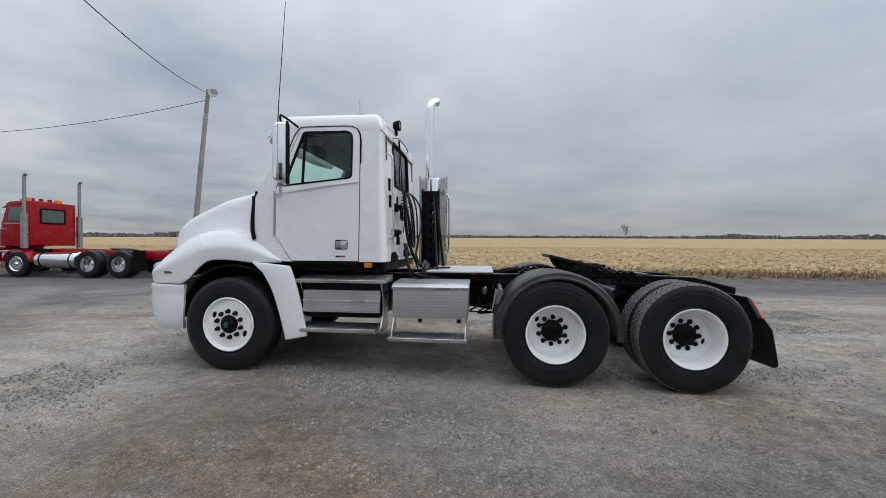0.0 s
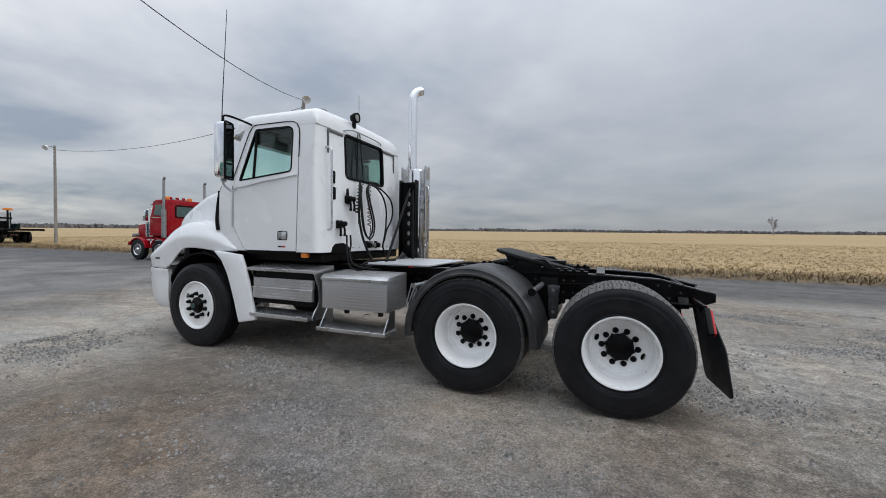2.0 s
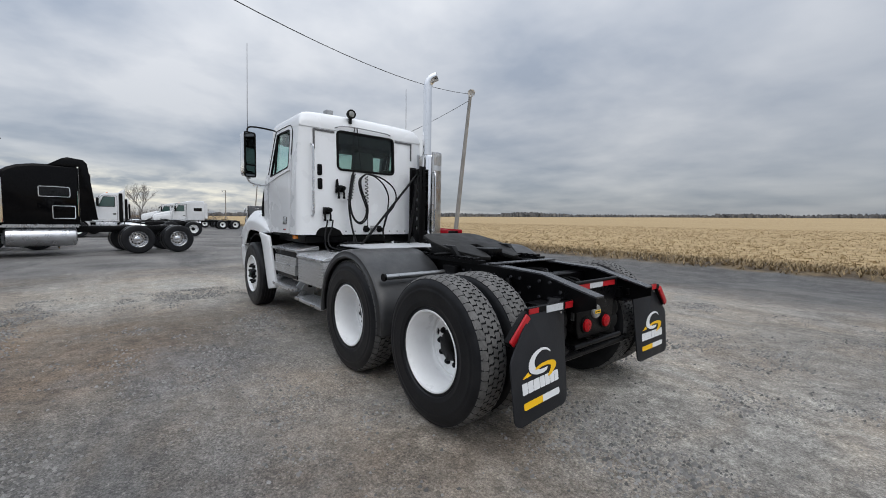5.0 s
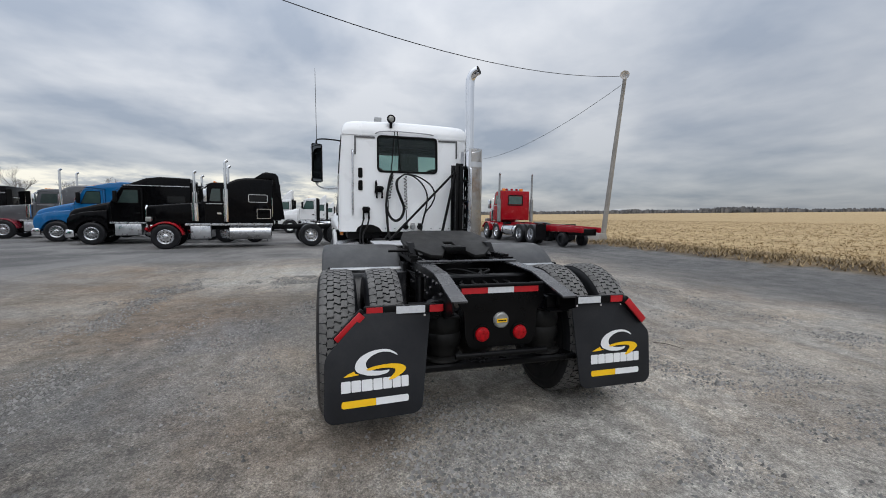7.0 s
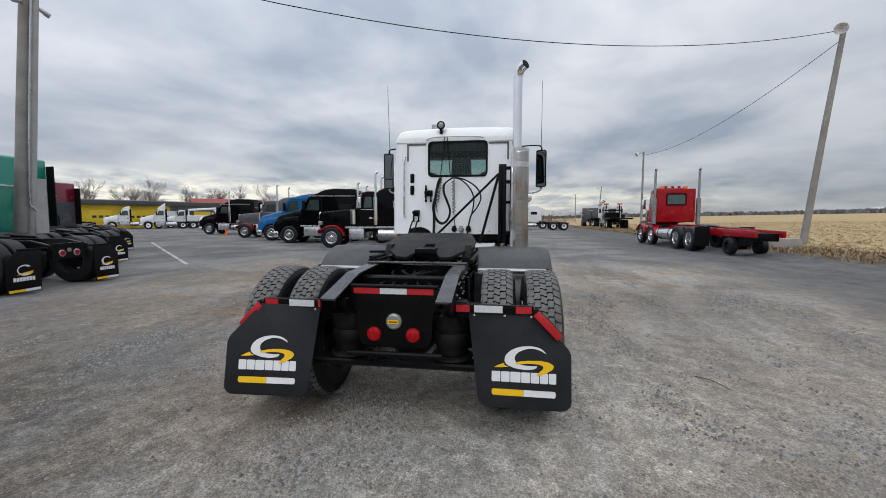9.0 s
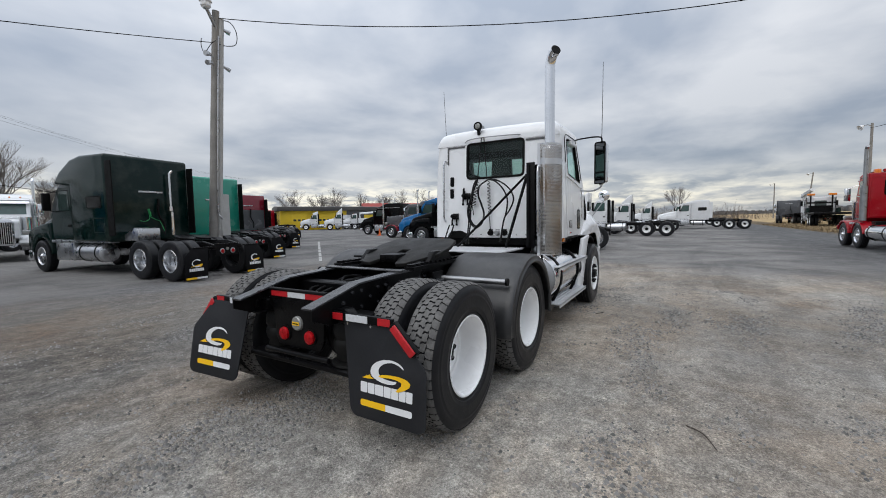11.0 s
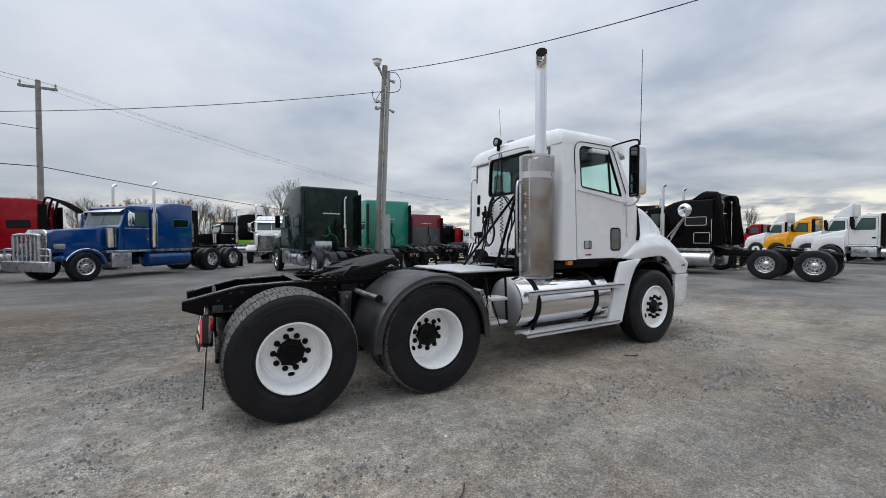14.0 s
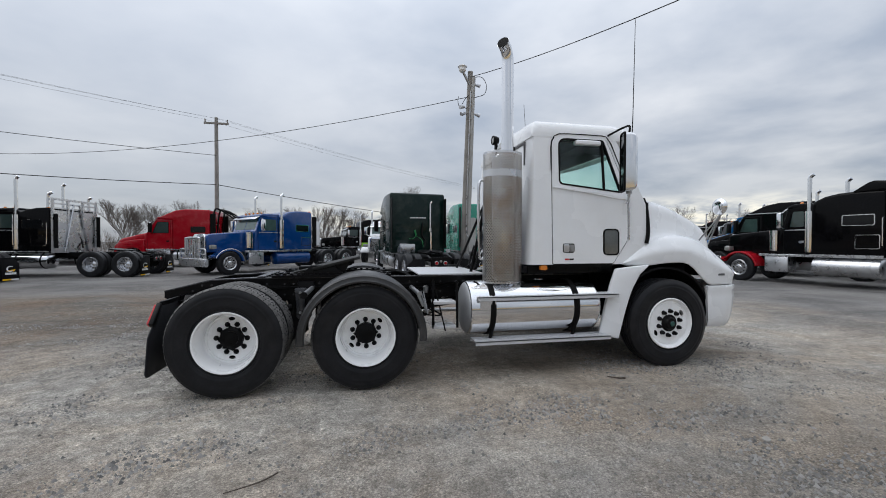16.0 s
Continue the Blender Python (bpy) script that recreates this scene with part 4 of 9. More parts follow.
    bx("badge", BLACKPL, door, -3.665, -3.613, min(s * 1.044, s * 1.051), max(s * 1.044, s * 1.051), 1.266, 1.284, 0.001, "small black badge")
    b = bmesh.new()
    tube(b, [(-4.385, s * 1.043, 1.50), (-4.385, s * 1.036, 2.00)], 0.010, 8)
    part("hinge", b, ALU, door)
    b = bmesh.new()
    prof = [(-3.42, 2.092), (-3.9, 2.035), (-4.20, 1.985), (-4.36, 1.975), (-4.36, 2.01), (-4.22, 2.02), (-3.9, 2.055), (-3.42, 2.104)]
    panel(b, prof, [], lambda x, z, d: (x, s * (side_y(z) + (-0.002 if d else 0.017)), z))
    part("belt_moulding", b, WHITE, door, smooth=60)
    if s > 0:
        b = bmesh.new()
        ring = rounded([(-4.042, 1.318), (-4.042, 1.63), (-4.252, 1.63), (-4.252, 1.318)], 0.06, 5)
        panel(b, ring, [shrink(ring, 0.018)], lambda x, z, d: (x, s * (side_y(z) + 0.008 - 0.012 * d), z))
        part("peep_window_seal", b, SEAL, door)
        b = bmesh.new()
        panel(b, shrink(ring, 0.012), [], lambda x, z, d: (x, s * (side_y(z) + 0.0055 - 0.006 * d), z))
        part("peep_window", b, material("peep_glass", (0.10, 0.11, 0.11), 0.08, 0, 0.2, 6, 40, coat=0.8), door, "small dark look-down window")
        bx("rain_visor", WHITE, truck, -4.02, -3.70, 0.95, 1.03, 2.60, 2.655, 0.012)
    # amber marker under the cab
    b = bmesh.new()
    prism(b, rounded([(-3.265, 1.152), (-3.265, 1.206), (-3.35, 1.206), (-3.35, 1.152)], 0.02), "y", s * 0.98, s * 1.03)
    part("marker_lamp", b, AMBER, truck, "amber side marker lamp", bevel=0.006)


def cab_rear():
    def skin(y, z, d):
        return (rear_x(z) - 0.03 * d, y, z)
    b = bmesh.new()
    panel(b, [(-0.94, 1.215), (0.94, 1.215), (0.94, 2.0), (0.90, 2.72), (-0.90, 2.72), (-0.94, 2.0)], [shrink(REARWIN, -0.004)], skin, 1)
    for s in (-1, 1):
        rows = []
        for z in (1.215, 1.6, 2.05, 2.4, 2.72):
            w = side_y(z)
            e = 0.94 if z < 2.05 else 0.94 - 0.04 * (z - 2.0) / 0.72
            row = []
            for k in range(9):
                a = math.pi / 2 * k / 8
                row.append((-3.19 + (rear_x(z) + 3.19) * math.sin(a), s * (e + (w - e) * math.cos(a)), z))
            rows.append(row)
        loft(b, rows, caps=False, closed=False)
    part("rear_panel", b, [WHITE, INSIDE], truck, "white riveted rear wall of the cab", smooth=50)
    b = bmesh.new()
    panel(b, shrink(REARWIN, -0.008), [shrink(REARWIN, 0.024)], lambda y, z, d: (rear_x(z) + 0.012 - 0.05 * d, y, z))
    rear = part("rear_window", b, SEAL, truck, "black rubber frame of the rear window", bevel=0.003)
    b = bmesh.new()
    panel(b, shrink(REARWIN, 0.008), [], lambda y, z, d: (rear_x(z) - 0.010 - 0.006 * d, y, z))
    g = part("window_pane", b, GLASSR, rear, "smoked rear glass")
    g.visible_shadow = False
    b = bmesh.new()
    prism(b, rounded([(-0.80, 1.20), (-0.40, 1.20), (-0.44, 1.275), (-0.56, 1.325), (-0.72, 1.315), (-0.78, 1.27)], 0.03), "x", rear_x(1.26) - 0.01, rear_x(1.26) + 0.006)
    part("wall_cutout", b, SEAL, truck, "dark cut-out at the foot of the wall")
    # rivets along the foot of the wall
    b = bmesh.new()
    for k in range(9):
        y = -0.35 + 0.145 * k
        lathe(b, [(0.0, 0.008), (0.010, 0.006), (0.013, -0.004)], "x", (rear_x(1.26), y, 1.262), 8)
    tagged(part("rivet_row", b, STEEL, truck), kind="stuff")
    # trim channels either side of the window, with their drop at the outer ends
    for s in (-1, 1):
        b = bmesh.new()
        y0, y1 = s * 0.50, s * 0.785
        box(b, rear_x(2.64), rear_x(2.64) + 0.014, min(y0, y1), max(y0, y1), 2.632, 2.658)
        box(b, rear_x(2.5), rear_x(2.5) + 0.014, min(y1, y1 + s * 0.024), max(y1, y1 + s * 0.024), 2.38, 2.658)
        part("trim_channel", b, TRIM, truck, "dull grey drip channel", bevel=0.002)
    for z in (2.105, 1.915):
        b = bmesh.new()
        prism(b, rounded([(-0.755, z - 0.075), (-0.69, z - 0.075), (-0.69, z + 0.075), (-0.755, z + 0.075)], 0.02), "x", rear_x(z) - 0.01, rear_x(z) + 0.016)
        vent = part("vent", b, SEAL, truck, "small black cab vent", bevel=0.004)
        for k in range(4):
            bx("slat", BLACKPL, vent, rear_x(z) + 0.014, rear_x(z) + 0.021, -0.748, -0.697, z - 0.055 + 0.033 * k, z - 0.042 + 0.033 * k, 0)
    x = rear_x(2.0) + 0.05
    rod("grab_handle", ALU, truck, spline([(rear_x(2.41), -0.838, 2.44), (x, -0.838, 2.42), (x + 0.015, -0.838, 2.3), (x + 0.025, -0.842, 1.62), (x + 0.02, -0.842, 1.50), (rear_x(1.5), -0.842, 1.48)], 5), 0.014, 10, "brushed metal grab handle")


def cab_roof():
    b = bmesh.new()
    xs = [-3.165, -3.168, -3.175, -3.19, -3.205, -3.225, -3.25, -3.27, -3.45, -3.7, -3.95, -4.10, -4.20, -4.28, -4.34, -4.39, -4.42, -4.45, -4.48, -4.51, -4.53, -4.545, -4.555, -4.56]
    us = [-1, -0.998, -0.992, -0.98, -0.965, -0.945, -0.91, -0.85, -0.75, -0.6, -0.4, -0.2, 0]
    us = us + [-u for u in reversed(us[:-1])]
    rows, low = [], []
    for x in xs:
        if x > -3.27:
            h = math.sqrt(max(0, 1 - ((x + 3.27) / 0.107) ** 2))
        elif x < -4.10:
            h = max(0, 1 - ((-4.10 - x) / 0.465) ** 4.5)
        else:
            h = 1.0
        half = side_y(2.70) + 0.004 - (0.09 * max(0, (-4.20 - x) / 0.3) ** 2)
        row = []
        for u in us:
            g = (1 - abs(u) ** 22) ** 0.5
            row.append((x, half * u, 2.692 + h * (0.188 * g + 0.03 * (1 - u * u))))
        rows.append(row)
        low.append([(p[0], p[1], 2.672 if x > -4.3 else 2.655) for p in row])
    loft(b, rows, caps=False, closed=False)
    loft(b, low, caps=False, closed=False)
    for r, q in ((rows, low),):
        loft(b, [r[0], q[0]], caps=False, closed=False)
        loft(b, [r[-1], q[-1]], caps=False, closed=False)
        loft(b, [[k[0] for k in r], [k[0] for k in q]], caps=False, closed=False)
        loft(b, [[k[-1] for k in r], [k[-1] for k in q]], caps=False, closed=False)
    bmesh.ops.remove_doubles(b, verts=b.verts, dist=1e-4)
    part("roof", b, WHITE, truck, smooth=50)
    # liner, so that the inside of the roof is dark
    bx("headliner", INSIDE, truck, -4.16, -3.22, -0.90, 0.90, 2.645, 2.668, 0.01)


def sun_visor():
    """A white lip that hangs over the windshield."""
    prof = [(-4.42, 2.795), (-4.54, 2.782), (-4.63, 2.745), (-4.685, 2.685), (-4.70, 2.640), (-4.692, 2.636), (-4.668, 2.682), (-4.615, 2.728), (-4.53, 2.760), (-4.42, 2.770)]
    rows = []
    for k in range(25):
        u = -1 + 2 * k / 24
        rows.append([(x + 0.20 * abs(u) ** 3, 0.93 * u, z - 0.03 * u * u) for x, z in prof])
    b = bmesh.new()
    loft(b, rows)
    part("sun_visor", b, WHITE, truck, "white sun visor over the windshield", smooth=50)


def windshield():
    rows, frame_l = [], []
    for z, x, w in ((1.90, -4.60, 0.99), (2.30, -4.42, 0.95), (2.68, -4.235, 0.905)):
        rows.append([(x - 0.13 * (1 - (u / 8) ** 2) * (1 if z < 2.5 else 0.8), w * u / 8, z) for u in range(-8, 9)])
    b = bmesh.new()
    loft(b, rows, caps=False, closed=False)
    bmesh.ops.solidify(b, geom=b.faces[:], thickness=0.006)
    g = part("windshield", b, GLASS, truck, "green-tinted curved windshield", smooth=60)
    g.visible_shadow = False
    for s in (-1, 1):
        b = bmesh.new()
        foot, head = (-4.585, s * 1.0, 1.88), (-4.225, s * 0.925, 2.70)
        tube(b, [foot, head], 0.030, 10)
        part("pillar", b, WHITE, truck, smooth=60)


def cab_inside():
    bx("cab_floor", INSIDE, truck, -4.55, -3.16, -0.97, 0.97, 1.20, 1.30, 0.01)
    b = bmesh.new()
    prism(b, rounded([(-4.62, 1.3), (-4.20, 1.3), (-4.12, 1.75), (-4.16, 1.93), (-4.30, 1.99), (-4.62, 1.93)], 0.05), "y", -0.93, 0.93)
    part("dashboard", b, INSIDE, truck, "dark grey dashboard", bevel=0.02)
    for s in (-1, 1):
        b = bmesh.new()
        box(b, -3.84, -3.36, s * 0.52 - 0.25, s * 0.52 + 0.25, 1.48, 1.66)
        seat = part("seat", b, INSIDE, truck, "dark high-backed cab seat", bevel=0.05, seg=3)
        b = bmesh.new()
        prism(b, rounded([(s * 0.52 - 0.25, 1.6), (s * 0.52 + 0.25, 1.6), (s * 0.52 + 0.26, 2.02), (s * 0.52 + 0.15, 2.22), (s * 0.52 - 0.15, 2.22), (s * 0.52 - 0.26, 2.02)], 0.08), "x", -3.45, -3.31)
        part("backrest", b, INSIDE, seat, bevel=0.03)
        bx("seat_base", INSIDE, seat, -3.78, -3.42, s * 0.52 - 0.16, s * 0.52 + 0.16, 1.29, 1.50, 0.01)
    b = bmesh.new()
    prism(b, rounded([(-0.16, 1.3), (0.24, 1.3), (0.20, 2.44), (-0.10, 2.44)], 0.06), "x", -3.42, -3.30)
    part("middle_backrest", b, INSIDE, truck, "dark middle seat back", bevel=0.03)
    b = bmesh.new()
    prism(b, rounded([(-4.20, 2.53), (-3.92, 2.54), (-3.88, 2.58), (-3.88, 2.69), (-4.22, 2.69), (-4.26, 2.60)], 0.03), "y", -0.86, 0.86)
    part("overhead_console", b, INSIDE, truck, "dark overhead console", bevel=0.01)
    b = bmesh.new()
    m = Matrix.Translation((-4.02, -0.52, 1.98)) @ Matrix.Rotation(radians(38), 4, "Y")
    ring = [m @ Vector((0.225 * math.cos(a), 0.225 * math.sin(a), 0)) for a in [2 * math.pi * k / 28 for k in range(29)]]
    tube(b, ring, 0.017, 8)
    for a in (0.5, 2.6, 4.7):
        tube(b, [m @ Vector((0, 0, -0.03)), m @ Vector((0.22 * math.cos(a), 0.22 * math.sin(a), 0))], 0.012, 6)
    tube(b, [m @ Vector((0, 0, 0)), m @ Vector((0, 0, -0.28))], 0.03, 8)
    part("steering_wheel", b, SEAL, truck, "black steering wheel")


def hood():
    """The one-piece sloping hood with its two fenders."""
    # stations: x, crown, shoulder (y, z), valley (y, z), fender crest (y, z), outermost (y, z), lower edge z
    st = [
        (-4.30, 1.50, (0.40, 1.45), (0.80, 1.34), (0.95, 1.27), (1.055, 1.23), 1.20),
        (-4.45, 1.85, (0.50, 1.75), (0.88, 1.42), (1.00, 1.37), (1.075, 1.29), 1.195),
        (-4.63, 2.09, (0.84, 2.005), (0.985, 1.52), (1.045, 1.45), (1.11, 1.36), 1.20),
        (-4.85, 2.075, (0.82, 1.97), (0.95, 1.565), (1.055, 1.53), (1.145, 1.40), 1.225),
        (-5.12, 2.03, (0.79, 1.91), (0.905, 1.56), (1.05, 1.545), (1.16, 1.39), 1.205),
        (-5.39, 1.955, (0.725, 1.82), (0.85, 1.49), (1.015, 1.48), (1.155, 1.30), 0.972),
        (-5.59, 1.88, (0.67, 1.75), (0.79, 1.40), (0.965, 1.385), (1.142, 1.20), 0.956),
        (-5.78, 1.80, (0.62, 1.665), (0.73, 1.30), (0.90, 1.275), (1.10, 1.13), 0.954),
        (-5.91, 1.70, (0.57, 1.56), (0.66, 1.21), (0.81, 1.18), (0.995, 1.08), 0.954),
        (-6.01, 1.55, (0.50, 1.42), (0.57, 1.13), (0.68, 1.10), (0.83, 1.03), 0.954),
    ]
    rows = []
    for x, crown, sh, va, cr, ou, lo in st:
        half = [(0.0, crown), (sh[0] * 0.55, crown - (crown - sh[1]) * 0.22), sh, ((sh[0] * 0.45 + va[0] * 0.55), sh[1] * 0.45 + va[1] * 0.55), va, cr, ou, (ou[0] + 0.004, (ou[1] + lo) / 2), (ou[0] - 0.012, lo)]
        curve = spline([(x, y, z) for y, z in half], 4)
        rows.append([Vector((p.x, -p.y, p.z)) for p in reversed(curve[1:])] + curve)
    dense = []
    cols = [spline([r[k] for r in rows], 4) for k in range(len(rows[0]))]
    for j in range(len(cols[0])):
        dense.append([c[j] for c in cols])
    b = bmesh.new()
    loft(b, dense, caps=False, closed=False)
    bmesh.ops.recalc_face_normals(b, faces=b.faces)
    if sum(f.normal.z for f in b.faces) < 0:
        bmesh.ops.reverse_faces(b, faces=b.faces)
    h = part("hood", b, [WHITE, SEAL], truck, "white sloping hood with moulded fenders", smooth=60)
    mod = h.modifiers.new("thickness", "SOLIDIFY")
    mod.thickness, mod.offset, mod.material_offset = 0.012, -1, 1
    # grille and its surround
    b = bmesh.new()
    prism(b, rounded([(-0.44, 1.0), (0.44, 1.0), (0.42, 1.36), (0.25, 1.46), (-0.25, 1.46), (-0.42, 1.36)], 0.05), "x", -6.08, -5.95)
    grille = part("grille", b, BLACKPL, truck, "black slotted grille", bevel=0.01)
    for k in range(6):
        bx("slat", CHROME, grille, -6.092, -6.072, -0.40, 0.40, 1.04 + 0.058 * k, 1.062 + 0.058 * k, 0.004)
    for s in (-1, 1):
        # headlamp
        b = bmesh.new()
        bmesh.ops.create_uvsphere(b, u_segments=16, v_segments=10, radius=1.0, matrix=Matrix.Translation((-5.885, s * 0.915, 1.115)) @ Matrix.Rotation(radians(-s * 36), 4, "Z") @ Matrix.Diagonal((0.07, 0.16, 0.075, 1)))
        part("headlight", b, LAMPG, truck, "clear headlight lens")
        # badge on the fender
        b = bmesh.new()
        prism(b, [(-5.535, 1.068), (-5.535, 1.094), (-5.63, 1.094), (-5.63, 1.068)], "y", s * 1.11, s * 1.152)
        part("fender_badge", b, TRIM, truck, "small grey fender badge", bevel=0.003)
        # black strip and box stand in for the shaded gap between hood and cowl
        b = bmesh.new()
        path = spline([(-4.622, s * 0.97, 2.00), (-4.634, s * 1.012, 1.88), (-4.640, s * 1.035, 1.70), (-4.632, s * 1.05, 1.56), (-4.612, s * 1.05, 1.46)], 5)
        tube(b, path, 0.024, 8)
        part("hood_gap_strip", b, SEAL, truck, "black strip for the gap behind the hood")
        b = bmesh.new()
        box(b, -4.66, -4.60, min(s * 0.80, s * 1.02), max(s * 0.80, s * 1.02), 1.25, 1.95)
        part("intake_gap", b, SEAL, truck)
        # rear fender skirt
        b = bmesh.new()
        sk = spline([(-4.60, 1.205), (-4.38, 1.19), (-4.17, 1.165)], 3) + spline([(-4.12, 1.02), (-4.055, 0.76), (-3.99, 0.385)], 5) + spline([(-4.215, 0.345), (-4.275, 0.62), (-4.36, 0.89), (-4.47, 1.09)], 5)
        sk = [(p[0], p[1]) for p in sk]
        outerf = lambda x, z, d, s=s: (x, s * (1.135 - 0.05 * max(0, (x + 4.25)) / 0.28 - (0.05 if d else 0) - 0.04 * max(0, 0.8 - z)), z)
        panel(b, sk, [], outerf)
        part("fender_skirt", b, WHITE, truck, "white skirt behind the front wheel", bevel=0.012, smooth=50)
        # dark wheel well
        b = bmesh.new()
        arc = [(-4.84 + 0.64 * math.cos(a), 0.56 + 0.62 * math.sin(a)) for a in [math.pi * k / 20 for k in range(21)]]
        arc2 = [(-4.84 + 0.615 * math.cos(a), 0.56 + 0.595 * math.sin(a)) for a in [math.pi * k / 20 for k in range(20, -1, -1)]]
        prism(b, arc + arc2, "y", s * 0.55, s * 1.10)
        part("wheel_well", b, BLACKPL, truck)
    # bumper wrapping round the nose
    b = bmesh.new()
    plan = [(-5.40, 1.14), (-5.60, 1.145), (-5.77, 1.115), (-5.895, 1.035), (-6.00, 0.88), (-6.075, 0.65), (-6.115, 0.33), (-6.125, 0.0)]
    plan = plan + [(x, -y) for x, y in reversed(plan[:-1])]
    sect = [(0.944, -0.05), (0.944, -0.015), (0.936, 0.0), (0.905, 0.004), (0.875, -0.008), (0.80, -0.002), (0.70, -0.008), (0.60, -0.020), (0.52, -0.036), (0.46, -0.058), (0.425, -0.085), (0.425, -0.115), (0.60, -0.05), (0.90, -0.05)]
    rings = []
    for i, (x, y) in enumerate(plan):
        p0, p1 = plan[max(0, i - 1)], plan[min(len(plan) - 1, i + 1)]
        d = Vector((p1[0] - p0[0], p1[1] - p0[1])).normalized()
        out = Vector((d.y, -d.x))
        if out.dot(Vector((x + 5.0, y * 0.9))) < 0:
            out = -out
        rings.append([(x + out.x * f - (0.06 * max(0, (0.75 - z) / 0.33) if x > -5.45 else 0), y + out.y * f, z) for z, f in sect])
    loft(b, rings)
    part("bumper", b, WHITE, truck, "white moulded front bumper", smooth=50)
    # engine and firewall mass that darkens the engine bay
    bx("engine", BLACKP, truck, -5.75, -4.3, -0.42, 0.42, 0.60, 1.35, 0.03)
    bx("firewall", BLACKP, truck, -4.60, -4.52, -0.95, 0.95, 1.0, 1.9, 0.01)
    bx("front_axle", BLACKP, truck, -4.90, -4.78, -0.92, 0.92, 0.42, 0.54, 0.02)


def mirrors():
    for s in (-1, 1):
        # turned in towards the driver
        m = Matrix.Translation((-4.095, s * 1.395, 2.335)) @ Matrix.Rotation(radians(-s * 21), 4, "Z")
        b = bmesh.new()
        rows = []
        for x, k in ((0.045, 1.0), (0.0, 0.995), (-0.045, 0.95), (-0.075, 0.84), (-0.092, 0.60)):
            rows.append([(x, q[0], q[1] * (0.5 + 0.5 * k) / 0.995) for q in rounded([(-0.084 * k, -0.312), (0.084 * k, -0.312), (0.084 * k, 0.312), (-0.084 * k, 0.312)], 0.035 * k, 4)])
        loft(b, rows)
        b.transform(m)
        mi = part("mirror", b, CHROME, truck, "tall chrome-backed door mirror", smooth=50)
        b = bmesh.new()
        ring = rounded([(-0.090, -0.322), (0.090, -0.322), (0.090, 0.322), (-0.090, 0.322)], 0.036, 4)
        panel(b, ring, [shrink(ring, 0.017)], lambda y, z, d: (0.058 - 0.022 * d, y, z))
        b.transform(m)
        part("mirror_housing", b, SEAL, mi, bevel=0.003)
        for nm, z0, z1 in (("mirror_glass", -0.135, 0.305), ("wide_angle_glass", -0.305, -0.155)):
            b = bmesh.new()
            prism(b, rounded([(-0.075, z0), (0.075, z0), (0.075, z1), (-0.075, z1)], 0.02), "x", 0.046, 0.050)
            b.transform(m)
            part(nm, b, MIRROR, mi)
        b = bmesh.new()
        prism(b, [(-0.081, -0.314), (0.081, -0.314), (0.081, 0.314), (-0.081, 0.314)], "x", 0.043, 0.0465)
        b.transform(m)
        part("mirror_back", b, SEAL, mi)
        rod("mirror_arm", SEAL, mi, spline([(-4.12, s * 1.39, 2.66), (-4.13, s * 1.38, 2.73), (-4.15, s * 1.27, 2.755), (-4.15, s * 1.05, 2.745), (-4.12, s * 0.97, 2.72)], 4), 0.012, 8)
        rod("mirror_arm", ALU, mi, spline([(-4.12, s * 1.39, 2.07), (-4.13, s * 1.38, 1.97), (-4.20, s * 1.24, 1.92), (-4.33, s * 1.07, 1.94), (-4.33, s * 1.03, 1.96)], 4), 0.014, 8)
        b = bmesh.new()
        lathe(b, [(0.0, 2.0), (0.03, 2.0), (0.03, 2.06), (0.0, 2.06)], "z", (-4.125, s * 1.385, 0), 12)
        part("mirror_clamp", b, STEEL, mi)
        b = bmesh.new()
        tube(b, [(-4.16, s * 1.38, 2.60), (-4.165 + (0.02 if s < 0 else 0), s * 1.385, 2.85), (-4.18 + (0.11 if s < 0 else 0), s * 1.39, 3.88)], 0.0065, 6, 0.003)
        part("whip_antenna", b, SEAL, mi, "thin black whip antenna")
    # convex mirror on the right fender
    b = bmesh.new()
    c = Vector((-5.485, 1.225, 1.86))
    for p in ((-5.50, 1.00, 1.50), (-5.38, 1.02, 1.50), (-5.58, 0.95, 1.45)):
        tube(b, [p, c + Vector((0.0, 0.0, -0.05))], 0.009, 6)
    arm = part("fender_mirror", b, STEEL, truck, "round convex mirror on a tripod")
    b = bmesh.new()
    bmesh.ops.create_uvsphere(b, u_segments=20, v_segments=10, radius=1.0, matrix=Matrix.Translation(c + Vector((0.02, 0, 0.04))) @ Matrix.Diagonal((0.045, 0.100, 0.100, 1)))
    part("mirror_glass", b, CHROME, arm)


